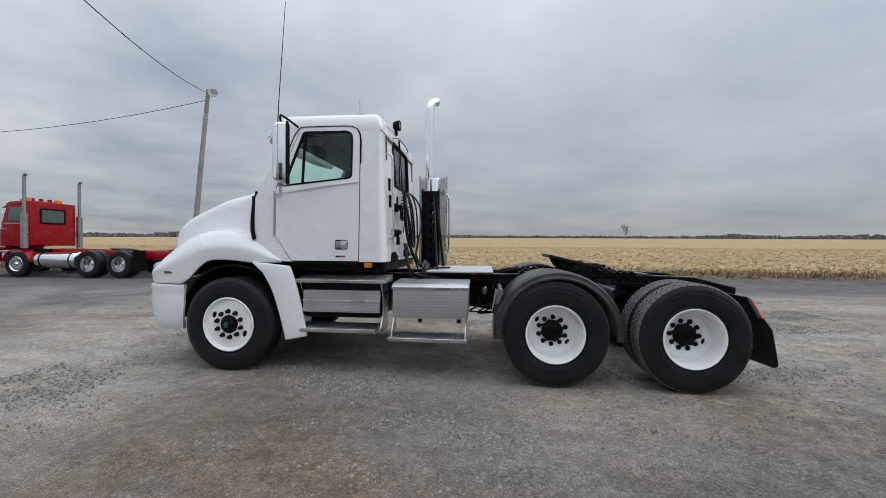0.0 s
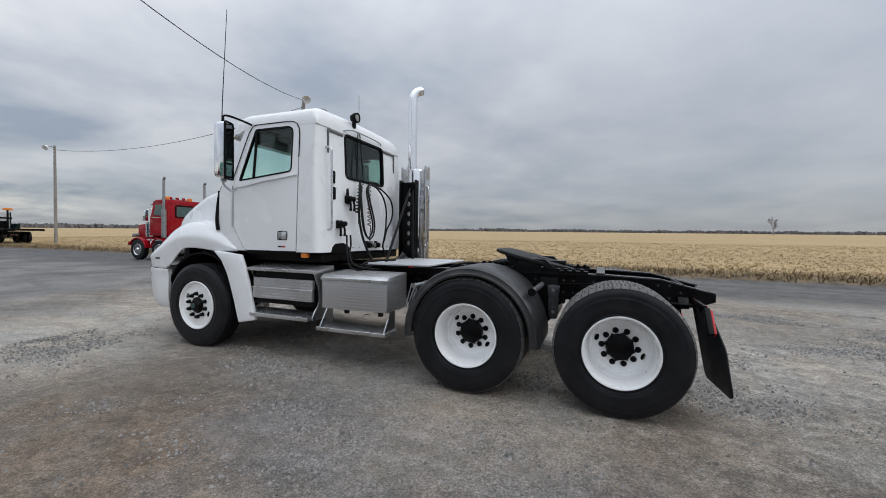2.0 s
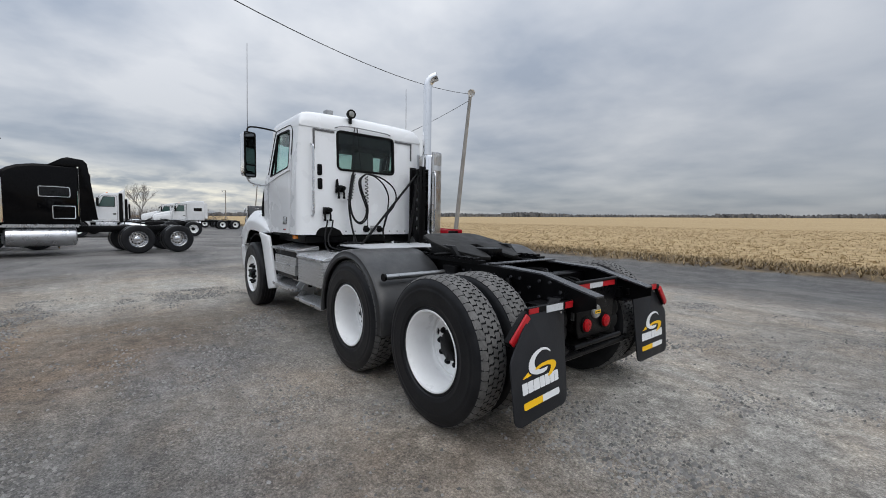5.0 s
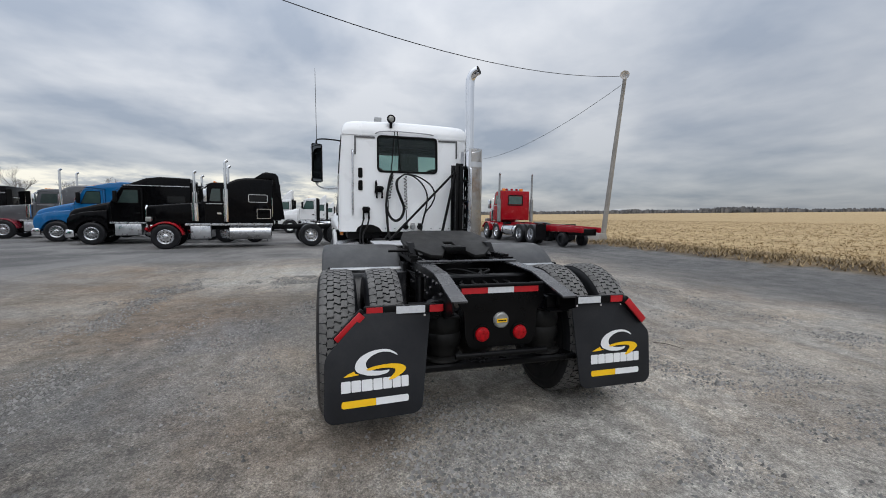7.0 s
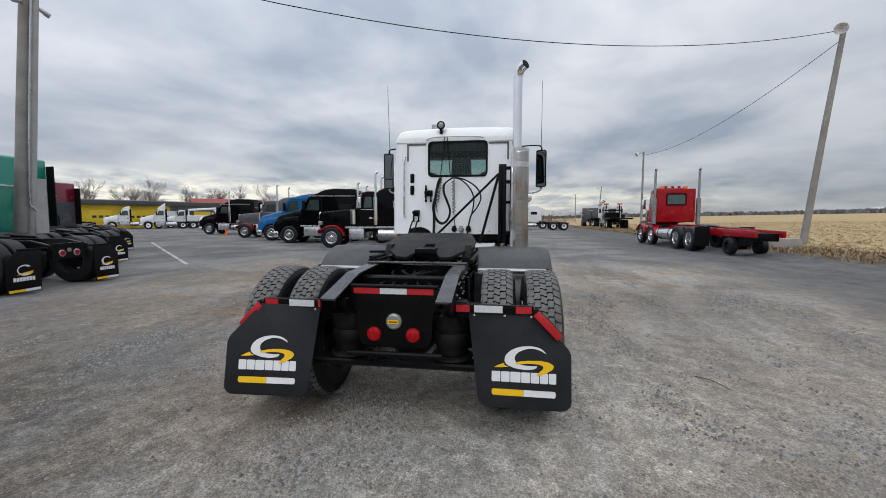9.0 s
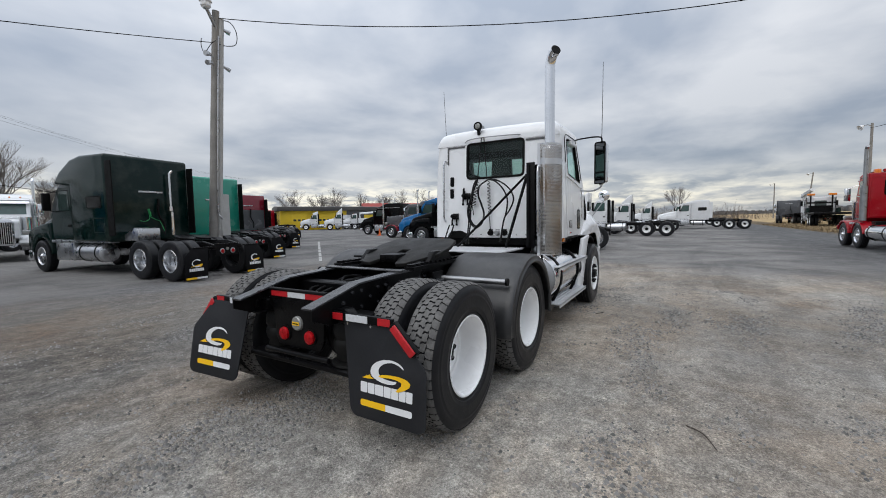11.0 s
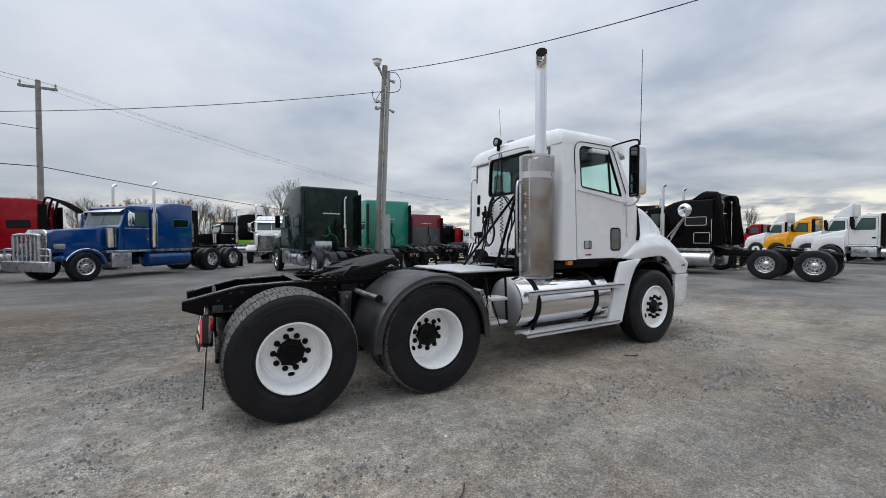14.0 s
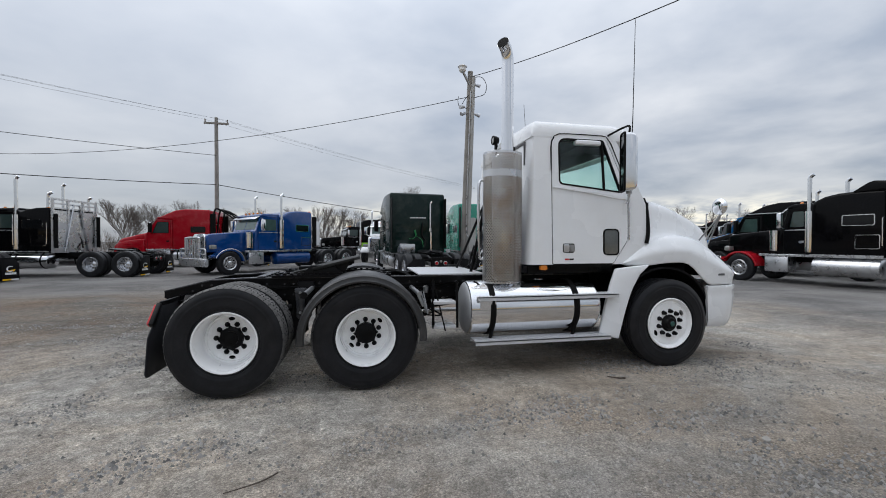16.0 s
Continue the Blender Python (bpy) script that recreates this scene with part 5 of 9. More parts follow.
def fifth_wheel():
    m = Matrix.Translation((-0.86, 0, 1.205)) @ Matrix.Rotation(radians(13.5), 4, "Y")
    b = bmesh.new()
    out = [(-0.40, -0.30), (-0.33, -0.40), (-0.10, -0.46), (0.12, -0.455), (0.43, -0.26), (0.45, -0.16), (0.20, -0.055), (0.02, -0.05), (0.02, 0.05), (0.20, 0.055), (0.45, 0.16), (0.43, 0.26), (0.12, 0.455), (-0.10, 0.46), (-0.33, 0.40), (-0.40, 0.30)]
    prism(b, out, "z", -0.035, 0.0)
    for s in (-1, 1):
        prism(b, [(-0.30, -0.02), (0.38, -0.02), (0.15, -0.13), (-0.20, -0.13)], "y", s * 0.34 - 0.02, s * 0.34 + 0.02)
        prism(b, [(-0.33, -0.02), (0.02, -0.02), (0.0, -0.09), (-0.28, -0.09)], "y", s * 0.12 - 0.02, s * 0.12 + 0.02)
    b.transform(m)
    fw = part("fifth_wheel", b, material("greasy_steel_plate", (0.012, 0.0118, 0.0115), 0.52, 0.0, 0.35, 6, 50, bump=0.2, bump_scale=40, dirt=(0.05, 0.046, 0.04), dirt_amount=0.35, dirt_scale=5, spec=0.2), truck, "black greased fifth-wheel coupling plate, tilted", bevel=0.006)
    for s in (-1, 1):
        b = bmesh.new()
        prism(b, [(-1.10, 1.06), (-0.55, 1.06), (-0.70, 1.20), (-0.95, 1.20)], "y", s * 0.40 - 0.03, s * 0.40 + 0.03)
        part("pivot_bracket", b, BLACKP, fw, bevel=0.006)
        b = bmesh.new()
        box(b, -1.62, -0.28, s * 0.43 - 0.05, s * 0.43 + 0.05, 1.062, 1.092)
        for k in range(17):
            box(b, -1.60 + 0.078 * k, -1.565 + 0.078 * k, s * 0.43 - 0.055, s * 0.43 + 0.02, 1.092, 1.112)
        part("slide_rail", b, BLACKP, fw, "toothed sliding rail")


def frame_rails():
    for s in (-1, 1):
        prof = [(-5.6, 0.82), (-5.6, 1.05), (-0.10, 1.062), (0.36, 1.045), (0.815, 0.935), (0.815, 0.86), (0.66, 0.80), (-5.6, 0.80)]
        b = bmesh.new()
        prism(b, prof, "y", s * 0.42, s * 0.43)
        fl = bmesh.new()
        # flanges
        for (x0, z0), (x1, z1) in (((-5.6, 1.05), (-0.10, 1.062)), ((-0.10, 1.062), (0.36, 1.045)), ((0.36, 1.045), (0.815, 0.935))):
            v = [fl.verts.new(p) for p in ((x0, s * 0.432, z0 + 0.004), (x1, s * 0.432, z1 + 0.004), (x1, s * 0.33, z1 + 0.004), (x0, s * 0.33, z0 + 0.004))]
            u = [fl.verts.new((q.co.x, q.co.y, q.co.z - 0.012)) for q in v]
            fl.faces.new(v)
            fl.faces.new(u[::-1])
            for i in range(4):
                fl.faces.new((v[i], u[i], u[(i + 1) % 4], v[(i + 1) % 4]))
        box(b, -5.6, 0.66, min(s * 0.33, s * 0.42), max(s * 0.33, s * 0.42), 0.795, 0.807)
        rail = part("frame_rail", b, BLACKP, truck, "black pressed-steel chassis rail")
        # lighter than its rail: the sky's sheen is painted into the colour
        part("top_flange", fl, WORN_SHEEN, rail, "scuffed grey-black top flange with painted sheen")
        b = bmesh.new()
        lathe(b, [(0.0, s * 0.442), (0.013, s * 0.442), (0.014, s * 0.43)], "y", (0, 0, 0), 6)
        bolt = mesh_of(b, "bolt", WORN_SHEEN, smooth=40)
        for k in range(34):
            for z in ((0.87, 0.99) if k % 3 else (0.93,)):
                share("bolt", bolt, rail, pose(-2.6 + 0.095 * k, 0, z))
    for k, x in enumerate((-5.2, -2.9, -1.95, -0.66, 0.15)):
        bx("crossmember", BLACKP, truck, x - 0.06, x + 0.06, -0.42, 0.42, 0.84, 1.0, 0.01)
    bx("cross_bar", WORN_SHEEN, truck, -0.20, -0.12, -0.44, 0.44, 1.068, 1.082, 0.004, "grey flat bar across the rails")
    # rear plate with the lamps
    b = bmesh.new()
    panel(b, rounded([(-0.225, 0.555), (0.225, 0.555), (0.262, 0.62), (0.272, 0.80), (0.325, 0.88), (0.325, 0.985), (-0.325, 0.985), (-0.325, 0.88), (-0.272, 0.80), (-0.262, 0.62)], 0.02), [], lambda y, z, d: (0.572 - 0.02 * d, y, z))
    plate = part("rear_plate", b, BLACKP, truck, "black rear crossmember plate", bevel=0.003)
    for y0, y1, mt in ((-0.295, -0.105, REDTAPE), (-0.105, 0.09, WHITETAPE), (0.09, 0.278, REDTAPE)):
        bx("reflector_strip", mt, plate, 0.572, 0.5765, y0 + 0.001, y1 - 0.001, 0.934, 0.975, 0)
    rod("top_lip", BLACKP, plate, [(0.572, -0.31, 0.988), (0.572, 0.31, 0.988)], 0.014, 10)
    for y in (-0.145, 0.135):
        b = bmesh.new()
        lathe(b, [(0.0, 0.608), (0.03, 0.606), (0.047, 0.599), (0.051, 0.587), (0.051, 0.572)], "x", (0, y, 0.652), 24)
        lamp = part("tail_lamp", b, REDLENS, truck, "round red tail lamp")
        b = bmesh.new()
        lathe(b, [(0.051, 0.584), (0.062, 0.584), (0.064, 0.572), (0.051, 0.572)], "x", (0, y, 0.652), 24, loop=True)
        part("grommet", b, SEAL, lamp)
    b = bmesh.new()
    lathe(b, [(0.0, 0.594), (0.045, 0.594), (0.054, 0.587), (0.058, 0.572)], "x", (0, -0.004, 0.742), 24)
    lamp = part("reversing_lamp", b, LAMPG, truck, "round clear reversing lamp")
    bx("label", YELLOW, lamp, 0.594, 0.5965, -0.042, 0.034, 0.730, 0.756, 0, "yellow sticker")
    bx("print_bar", SEAL, lamp, 0.5965, 0.5975, -0.034, 0.026, 0.739, 0.747, 0)
    # cross tube, air bags and brackets
    rod("cross_tube", BLACKP, truck, [(0.60, -0.34, 0.515), (0.60, 0.34, 0.515)], 0.020, 10)
    bx("lower_beam", BLACKP, truck, 0.42, 0.57, -0.62, 0.62, 0.405, 0.452, 0.012)
    for s in (-1, 1):
        b = bmesh.new()
        lathe(b, [(0.0, 0.487), (0.110, 0.487), (0.118, 0.50), (0.112, 0.535), (0.126, 0.56), (0.135, 0.60), (0.132, 0.635), (0.121, 0.652), (0.132, 0.672), (0.135, 0.705), (0.128, 0.745), (0.118, 0.775), (0.0, 0.78)], "z", (0.41, s * 0.385, 0), 28)
        bag = part("air_bag", b, BAG, truck, "black rubber suspension air bag", smooth=60)
        b = bmesh.new()
        lathe(b, [(0.0, 0.452), (0.142, 0.452), (0.152, 0.462), (0.148, 0.478), (0.112, 0.489), (0.0, 0.487)], "z", (0.41, s * 0.385, 0), 28)
        part("pedestal", b, BAG, bag, smooth=40)
        b = bmesh.new()
        lathe(b, [(0.0, 0.772), (0.112, 0.772), (0.116, 0.78), (0.112, 0.80), (0.0, 0.80)], "z", (0.41, s * 0.385, 0), 24)
        lathe(b, [(0.0, 0.83), (0.022, 0.83), (0.026, 0.80)], "z", (0.48, s * 0.36, 0), 6)
        part("top_plate", b, BLACKP, bag, smooth=40)
        b = bmesh.new()
        prism(b, rounded([(s * 0.345, 0.80), (s * 0.575, 0.80), (s * 0.575, 0.83), (s * 0.50, 0.90), (s * 0.345, 0.90)], 0.02), "x", 0.50, 0.585)
        part("air_bag_bracket", b, BLACKP, truck, bevel=0.006)
        for x in (-1.32, 0.0):
            b = bmesh.new()
            tube(b, [(x + 0.25, s * 0.45, 0.50), (x - 0.35, s * 0.45, 0.58)], 0.05, 8)
            part("trailing_arm", b, BLACKP, truck)
            rod("shock_absorber", BLACKP, truck, [(x + 0.18, s * 0.50, 0.45), (x + 0.05, s * 0.47, 0.98)], 0.032, 10)
            b = bmesh.new()
            lathe(b, [(0.0, -0.12), (0.075, -0.12), (0.085, -0.03), (0.085, 0.03), (0.075, 0.12), (0.0, 0.12)], "x", (x + 0.25, s * 0.33, 0.70), 16)
            part("brake_chamber", b, BLACKP, truck)
    for x in (-1.32, 0.0):
        b = bmesh.new()
        tube(b, [(x, -0.98, R_TYRE - 0.01), (x, 0.98, R_TYRE - 0.01)], 0.075, 12)
        bmesh.ops.create_uvsphere(b, u_segments=18, v_segments=12, radius=0.22, matrix=Matrix.Translation((x, 0, R_TYRE)))
        part("drive_axle", b, BLACKP, truck)
    for s in (-1, 1):
        b = bmesh.new()
        prism(b, rounded([(-0.665, 0.95), (-0.535, 0.95), (-0.548, 0.86), (-0.56, 0.61), (-0.64, 0.61), (-0.652, 0.86)], 0.02), "y", s * 0.47, s * 0.56)
        part("spring_hanger", b, WORN_SHEEN, truck, "scuffed suspension hanger", bevel=0.012)
        for z in (0.68, 0.90):
            b = bmesh.new()
            lathe(b, [(0.0, s * 0.575), (0.016, s * 0.575), (0.018, s * 0.558)], "y", (-0.60, 0, z), 6)
            part("hanger_bolt", b, STEEL, truck)
    rod("drive_shaft", BLACKP, truck, [(-3.6, 0, 0.85), (-1.5, 0, 0.55)], 0.055, 10)
    bx("gearbox", BLACKP, truck, -4.3, -3.4, -0.28, 0.28, 0.55, 1.05, 0.05)
    bx("underbody", BLACKP, truck, -4.25, -3.15, -0.92, 0.92, 1.10, 1.20, 0.01)
    for s in (-1, 1):
        b = bmesh.new()
        tube(b, [(-2.35 if s < 0 else -2.0, s * 0.25, 0.78), (-1.75 if s < 0 else -1.4, s * 0.25, 0.78)], 0.13, 16)
        part("air_tank", b, BLACKP, truck, "black compressed-air tank")
    # air lines between the rails at the back
    for k in range(5):
        rng = random.Random(k)
        rod("air_line", SEAL, truck, spline([(-0.3, -0.25 + 0.1 * k, 0.98), (0.0, -0.15 + 0.07 * k, 1.02 - 0.05 * rng.random()), (0.25, 0.2 - 0.1 * k, 0.95), (0.5, -0.1 + 0.06 * k, 0.9)], 5), 0.011, 6)


def mud_flaps():
    """Black rubber flaps with the dealer's mark as plain shapes."""
    for s in (-1, 1):
        tilt = 9.0 if s < 0 else 4.0
        m = Matrix.Translation((0.615, 0, 0.855)) @ Matrix.Rotation(radians(-tilt), 4, "Y") @ Matrix.Translation((-0.615, 0, -0.855))
        if s < 0:
            m = m @ Matrix.Translation((0.615, -0.5, 0)) @ Matrix.Rotation(radians(5), 4, "Z") @ Matrix.Translation((-0.615, 0.5, 0))
        out = [(s * 0.52, 0.85), (s * 0.95, 0.85), (s * 1.185, 0.60), (s * 1.19, 0.25), (s * 1.15, 0.215), (s * 0.63, 0.215), (s * 0.59, 0.25)]
        b = bmesh.new()
        pts = rounded(out, [0.01, 0.01, 0.04, 0.03, 0.03, 0.03, 0.03], 3)
        panel(b, pts if s > 0 else pts[::-1], [], lambda y, z, d: (0.618 - 0.010 * d, y, z))
        b.transform(m)
        flap = part("mud_flap", b, FLAPM, truck, "black rubber mud flap with a printed white and yellow mark", bevel=0.002)
        c = s * 0.885

        def printed(name, mat, shape, lift=0.0):
            q = bmesh.new()
            panel(q, shape, [], lambda y, z, d: (0.6185 + lift + (0.0 if d else 0.0016), c + y, z))
            q.transform(m)
            part(name, q, mat, flap)
        # two-colour bar
        printed("yellow_bar", YELLOW, rounded([(-0.205, 0.298), (0.0, 0.298), (0.0, 0.340), (-0.205, 0.340)], [0.015, 0.001, 0.001, 0.015]))
        printed("white_bar", WHITEPR, rounded([(0.001, 0.298), (0.205, 0.298), (0.205, 0.340), (0.001, 0.340)], [0.001, 0.015, 0.015, 0.001]))
        # the name as seven plain blocks of uneven width
        y = -0.206
        for wd in (0.056, 0.056, 0.066, 0.056, 0.054, 0.052, 0.046):
            printed("name_block", WHITEPR, rounded([(y, 0.388), (y + wd, 0.388), (y + wd, 0.456), (y, 0.456)], 0.006, 2))
            y += wd + 0.0045
        # a white sickle open to the right, crossed by a yellow sweep that hooks down at its end
        ring = [(0.147, 0.580), (0.124, 0.607), (0.086, 0.625), (0.034, 0.630), (-0.027, 0.622), (-0.083, 0.598), (-0.117, 0.564), (-0.126, 0.524), (-0.106, 0.499), (-0.05, 0.478), (0.025, 0.472), (0.074, 0.482), (0.092, 0.502), (0.047, 0.498), (-0.016, 0.503), (-0.052, 0.521), (-0.061, 0.551), (-0.043, 0.580), (-0.005, 0.603), (0.047, 0.615), (0.097, 0.607)]
        printed("ring_mark", WHITEPR, rounded(ring, 0.02, 3), 0.0014)
        printed("band_tip", YELLOW, [(-0.194, 0.481), (-0.162, 0.498), (-0.129, 0.511), (-0.122, 0.497), (-0.097, 0.488), (-0.151, 0.482)])
        band = [(-0.065, 0.513), (-0.027, 0.527), (0.034, 0.535), (0.108, 0.537), (0.165, 0.528), (0.194, 0.507), (0.185, 0.484), (0.153, 0.462), (0.111, 0.442), (0.075, 0.438), (0.101, 0.462), (0.124, 0.485), (0.124, 0.504), (0.086, 0.514), (0.018, 0.515), (-0.029, 0.506)]
        printed("band_mark", YELLOW, rounded(band, 0.02, 3), 0.0030)
        # hanger: a horizontal tube, bent down at its outer end
        b = bmesh.new()
        p, q = Vector((0.635, s * 0.945, 0.866)), Vector((0.635, s * 1.115, 0.690))
        box(b, 0.612, 0.640, min(s * 0.40, s * 0.945), max(s * 0.40, s * 0.945), 0.838, 0.894)
        d, w = (q - p).normalized(), Vector((0, (q - p).z, -(q - p).y)).normalized() * 0.028
        prism(b, [((p + w).y, (p + w).z), ((q + w).y, (q + w).z), ((q - w).y, (q - w).z), ((p - w).y, (p - w).z)], "x", 0.612, 0.652)
        hang = part("flap_hanger", b, BLACKP, truck, "black steel hanger with red and white reflector tape", bevel=0.006)
        for y0, y1, mt in ((0.44, 0.53, REDTAPE), (0.56, 0.745, WHITETAPE), (0.83, 0.93, REDTAPE)):
            bx("reflector_strip", mt, hang, 0.640, 0.6445, min(s * y0, s * y1), max(s * y0, s * y1), 0.843, 0.889, 0)
        b = bmesh.new()
        p2, q2, w2 = p.lerp(q, 0.08), p.lerp(q, 0.97), w * 0.86
        prism(b, [((p2 + w2).y, (p2 + w2).z), ((q2 + w2).y, (q2 + w2).z), ((q2 - w2).y, (q2 - w2).z), ((p2 - w2).y, (p2 - w2).z)], "x", 0.652, 0.668)
        part("marker_bar", b, REDTAPE, hang, "red reflector bar", bevel=0.004)
        for y in (0.56, 0.76, 0.93):
            b = bmesh.new()
            lathe(b, [(0.0, 0.632), (0.008, 0.630), (0.011, 0.62)], "x", (0, s * y, 0.822), 8)
            part("bolt", b, CHROME, hang)


def half_fenders():
    for s in (-1, 1):
        b = bmesh.new()
        cx, cz, r = -1.29, 0.50, 0.635
        rows = []
        for k in range(29):
            a = radians(-4 + 188 * k / 28)
            c, q = math.cos(a), math.sin(a)
            ring = []
            for rr, y in ((r - 0.070, 1.225), (r - 0.052, 1.236), (r - 0.038, 1.225), (r - 0.005, 1.225), (r + 0.010, 1.205), (r + 0.014, 1.15), (r + 0.012, 0.60), (r + 0.006, 0.47), (r - 0.02, 0.465), (r - 0.008, 0.50), (r, 0.62), (r + 0.002, 1.14), (r - 0.006, 1.195), (r - 0.070, 1.21)):
                ring.append((cx + rr * c, s * y, cz + rr * q))
            rows.append(ring)
        loft(b, rows)
        f = part("wheel_fender", b, FENDER, truck, "black plastic fender arched over the drive wheel", smooth=40)
        rod("support_tube", STEEL, f, [(-0.72, s * 0.40, 0.945), (-0.72, s * 1.16, 0.945)], 0.026, 12, "grey steel support tube")
        b = bmesh.new()
        lathe(b, [(0.0, s * 1.175), (0.035, s * 1.175), (0.035, s * 1.155), (0.0, s * 1.155)], "y", (-0.72, 0, 0.945), 12)
        part("tube_end", b, BLACKP, f)
        rod("support_tube", STEEL, f, [(-1.86, s * 0.40, 0.93), (-1.86, s * 1.16, 0.93)], 0.024, 12)
        for k in range(3):
            rod("bracket_rod", STEEL, f, [(-1.87 - 0.02 * k, s * (1.0 + 0.05 * k), 0.95), (-1.95, s * (1.05 + 0.05 * k), 0.72)], 0.007, 6)


def left_steps():
    # step box under the door
    b = bmesh.new()
    prism(b, [(-1.075, 0.985), (-1.075, 1.012), (-0.76, 1.06), (-0.76, 0.985)], "x", -4.13, -3.09)
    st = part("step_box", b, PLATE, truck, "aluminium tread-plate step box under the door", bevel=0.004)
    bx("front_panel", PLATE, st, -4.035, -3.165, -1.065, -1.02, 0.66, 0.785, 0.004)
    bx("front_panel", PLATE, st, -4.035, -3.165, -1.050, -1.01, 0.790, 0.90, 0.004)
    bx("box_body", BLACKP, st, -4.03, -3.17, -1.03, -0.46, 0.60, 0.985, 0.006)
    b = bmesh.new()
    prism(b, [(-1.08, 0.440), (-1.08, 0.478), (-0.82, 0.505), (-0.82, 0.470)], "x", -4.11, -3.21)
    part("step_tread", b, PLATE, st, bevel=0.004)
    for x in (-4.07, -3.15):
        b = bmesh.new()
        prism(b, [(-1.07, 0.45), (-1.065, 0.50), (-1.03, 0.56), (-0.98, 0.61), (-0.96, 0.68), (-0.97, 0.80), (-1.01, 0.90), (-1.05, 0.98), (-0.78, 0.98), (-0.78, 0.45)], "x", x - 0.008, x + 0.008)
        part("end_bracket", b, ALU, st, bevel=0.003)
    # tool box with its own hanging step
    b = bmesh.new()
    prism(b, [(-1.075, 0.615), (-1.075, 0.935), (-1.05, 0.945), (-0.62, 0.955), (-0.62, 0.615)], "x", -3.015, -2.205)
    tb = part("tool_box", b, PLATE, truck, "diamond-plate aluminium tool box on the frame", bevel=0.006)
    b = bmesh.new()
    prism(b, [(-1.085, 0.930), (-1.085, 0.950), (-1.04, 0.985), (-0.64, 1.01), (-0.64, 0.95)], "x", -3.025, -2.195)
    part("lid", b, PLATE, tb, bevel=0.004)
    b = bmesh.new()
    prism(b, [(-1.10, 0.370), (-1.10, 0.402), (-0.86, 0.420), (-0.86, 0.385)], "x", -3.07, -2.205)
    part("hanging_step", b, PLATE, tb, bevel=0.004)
    for x in (-3.03, -2.23):
        b = bmesh.new()
        prism(b, [(-1.09, 0.38), (-1.09, 0.41), (-0.95, 0.615), (-0.86, 0.615), (-0.86, 0.38)], "x", x - 0.006, x + 0.006)
        part("step_bracket", b, ALU, tb)
    for x in (-2.72, -2.30):
        b = bmesh.new()
        box(b, x - 0.02, x + 0.02, -1.05, -1.01, 0.57, 0.615)
        part("latch", b, BLACKP, tb)
    for nm, x0, x1, y0, z0, z1 in (("edge_lip", -4.13, -3.09, -1.078, 0.984, 1.016), ("edge_lip", -4.04, -3.16, -1.068, 0.782, 0.794), ("edge_lip", -4.11, -3.21, -1.084, 0.439, 0.481)):
        bx(nm, ALU, st, x0, x1, y0 - 0.004, y0 + 0.006, z0, z1, 0.003)
    bx("edge_lip", ALU, tb, -3.026, -2.194, -1.092, -1.078, 0.926, 0.956, 0.003)
    bx("edge_lip", ALU, tb, -3.07, -2.205, -1.106, -1.096, 0.368, 0.406, 0.003)
    # deck plate behind the cab
    bx("deck_plate", DECKP, truck, -2.72, -1.93, -0.62, 0.62, 1.080, 1.10, 0.004, "bright aluminium deck plate across the rails", 1)
    bx("deck_label", REDTAPE, truck, -2.18, -2.13, -0.627, -0.62, 1.066, 1.078, 0)


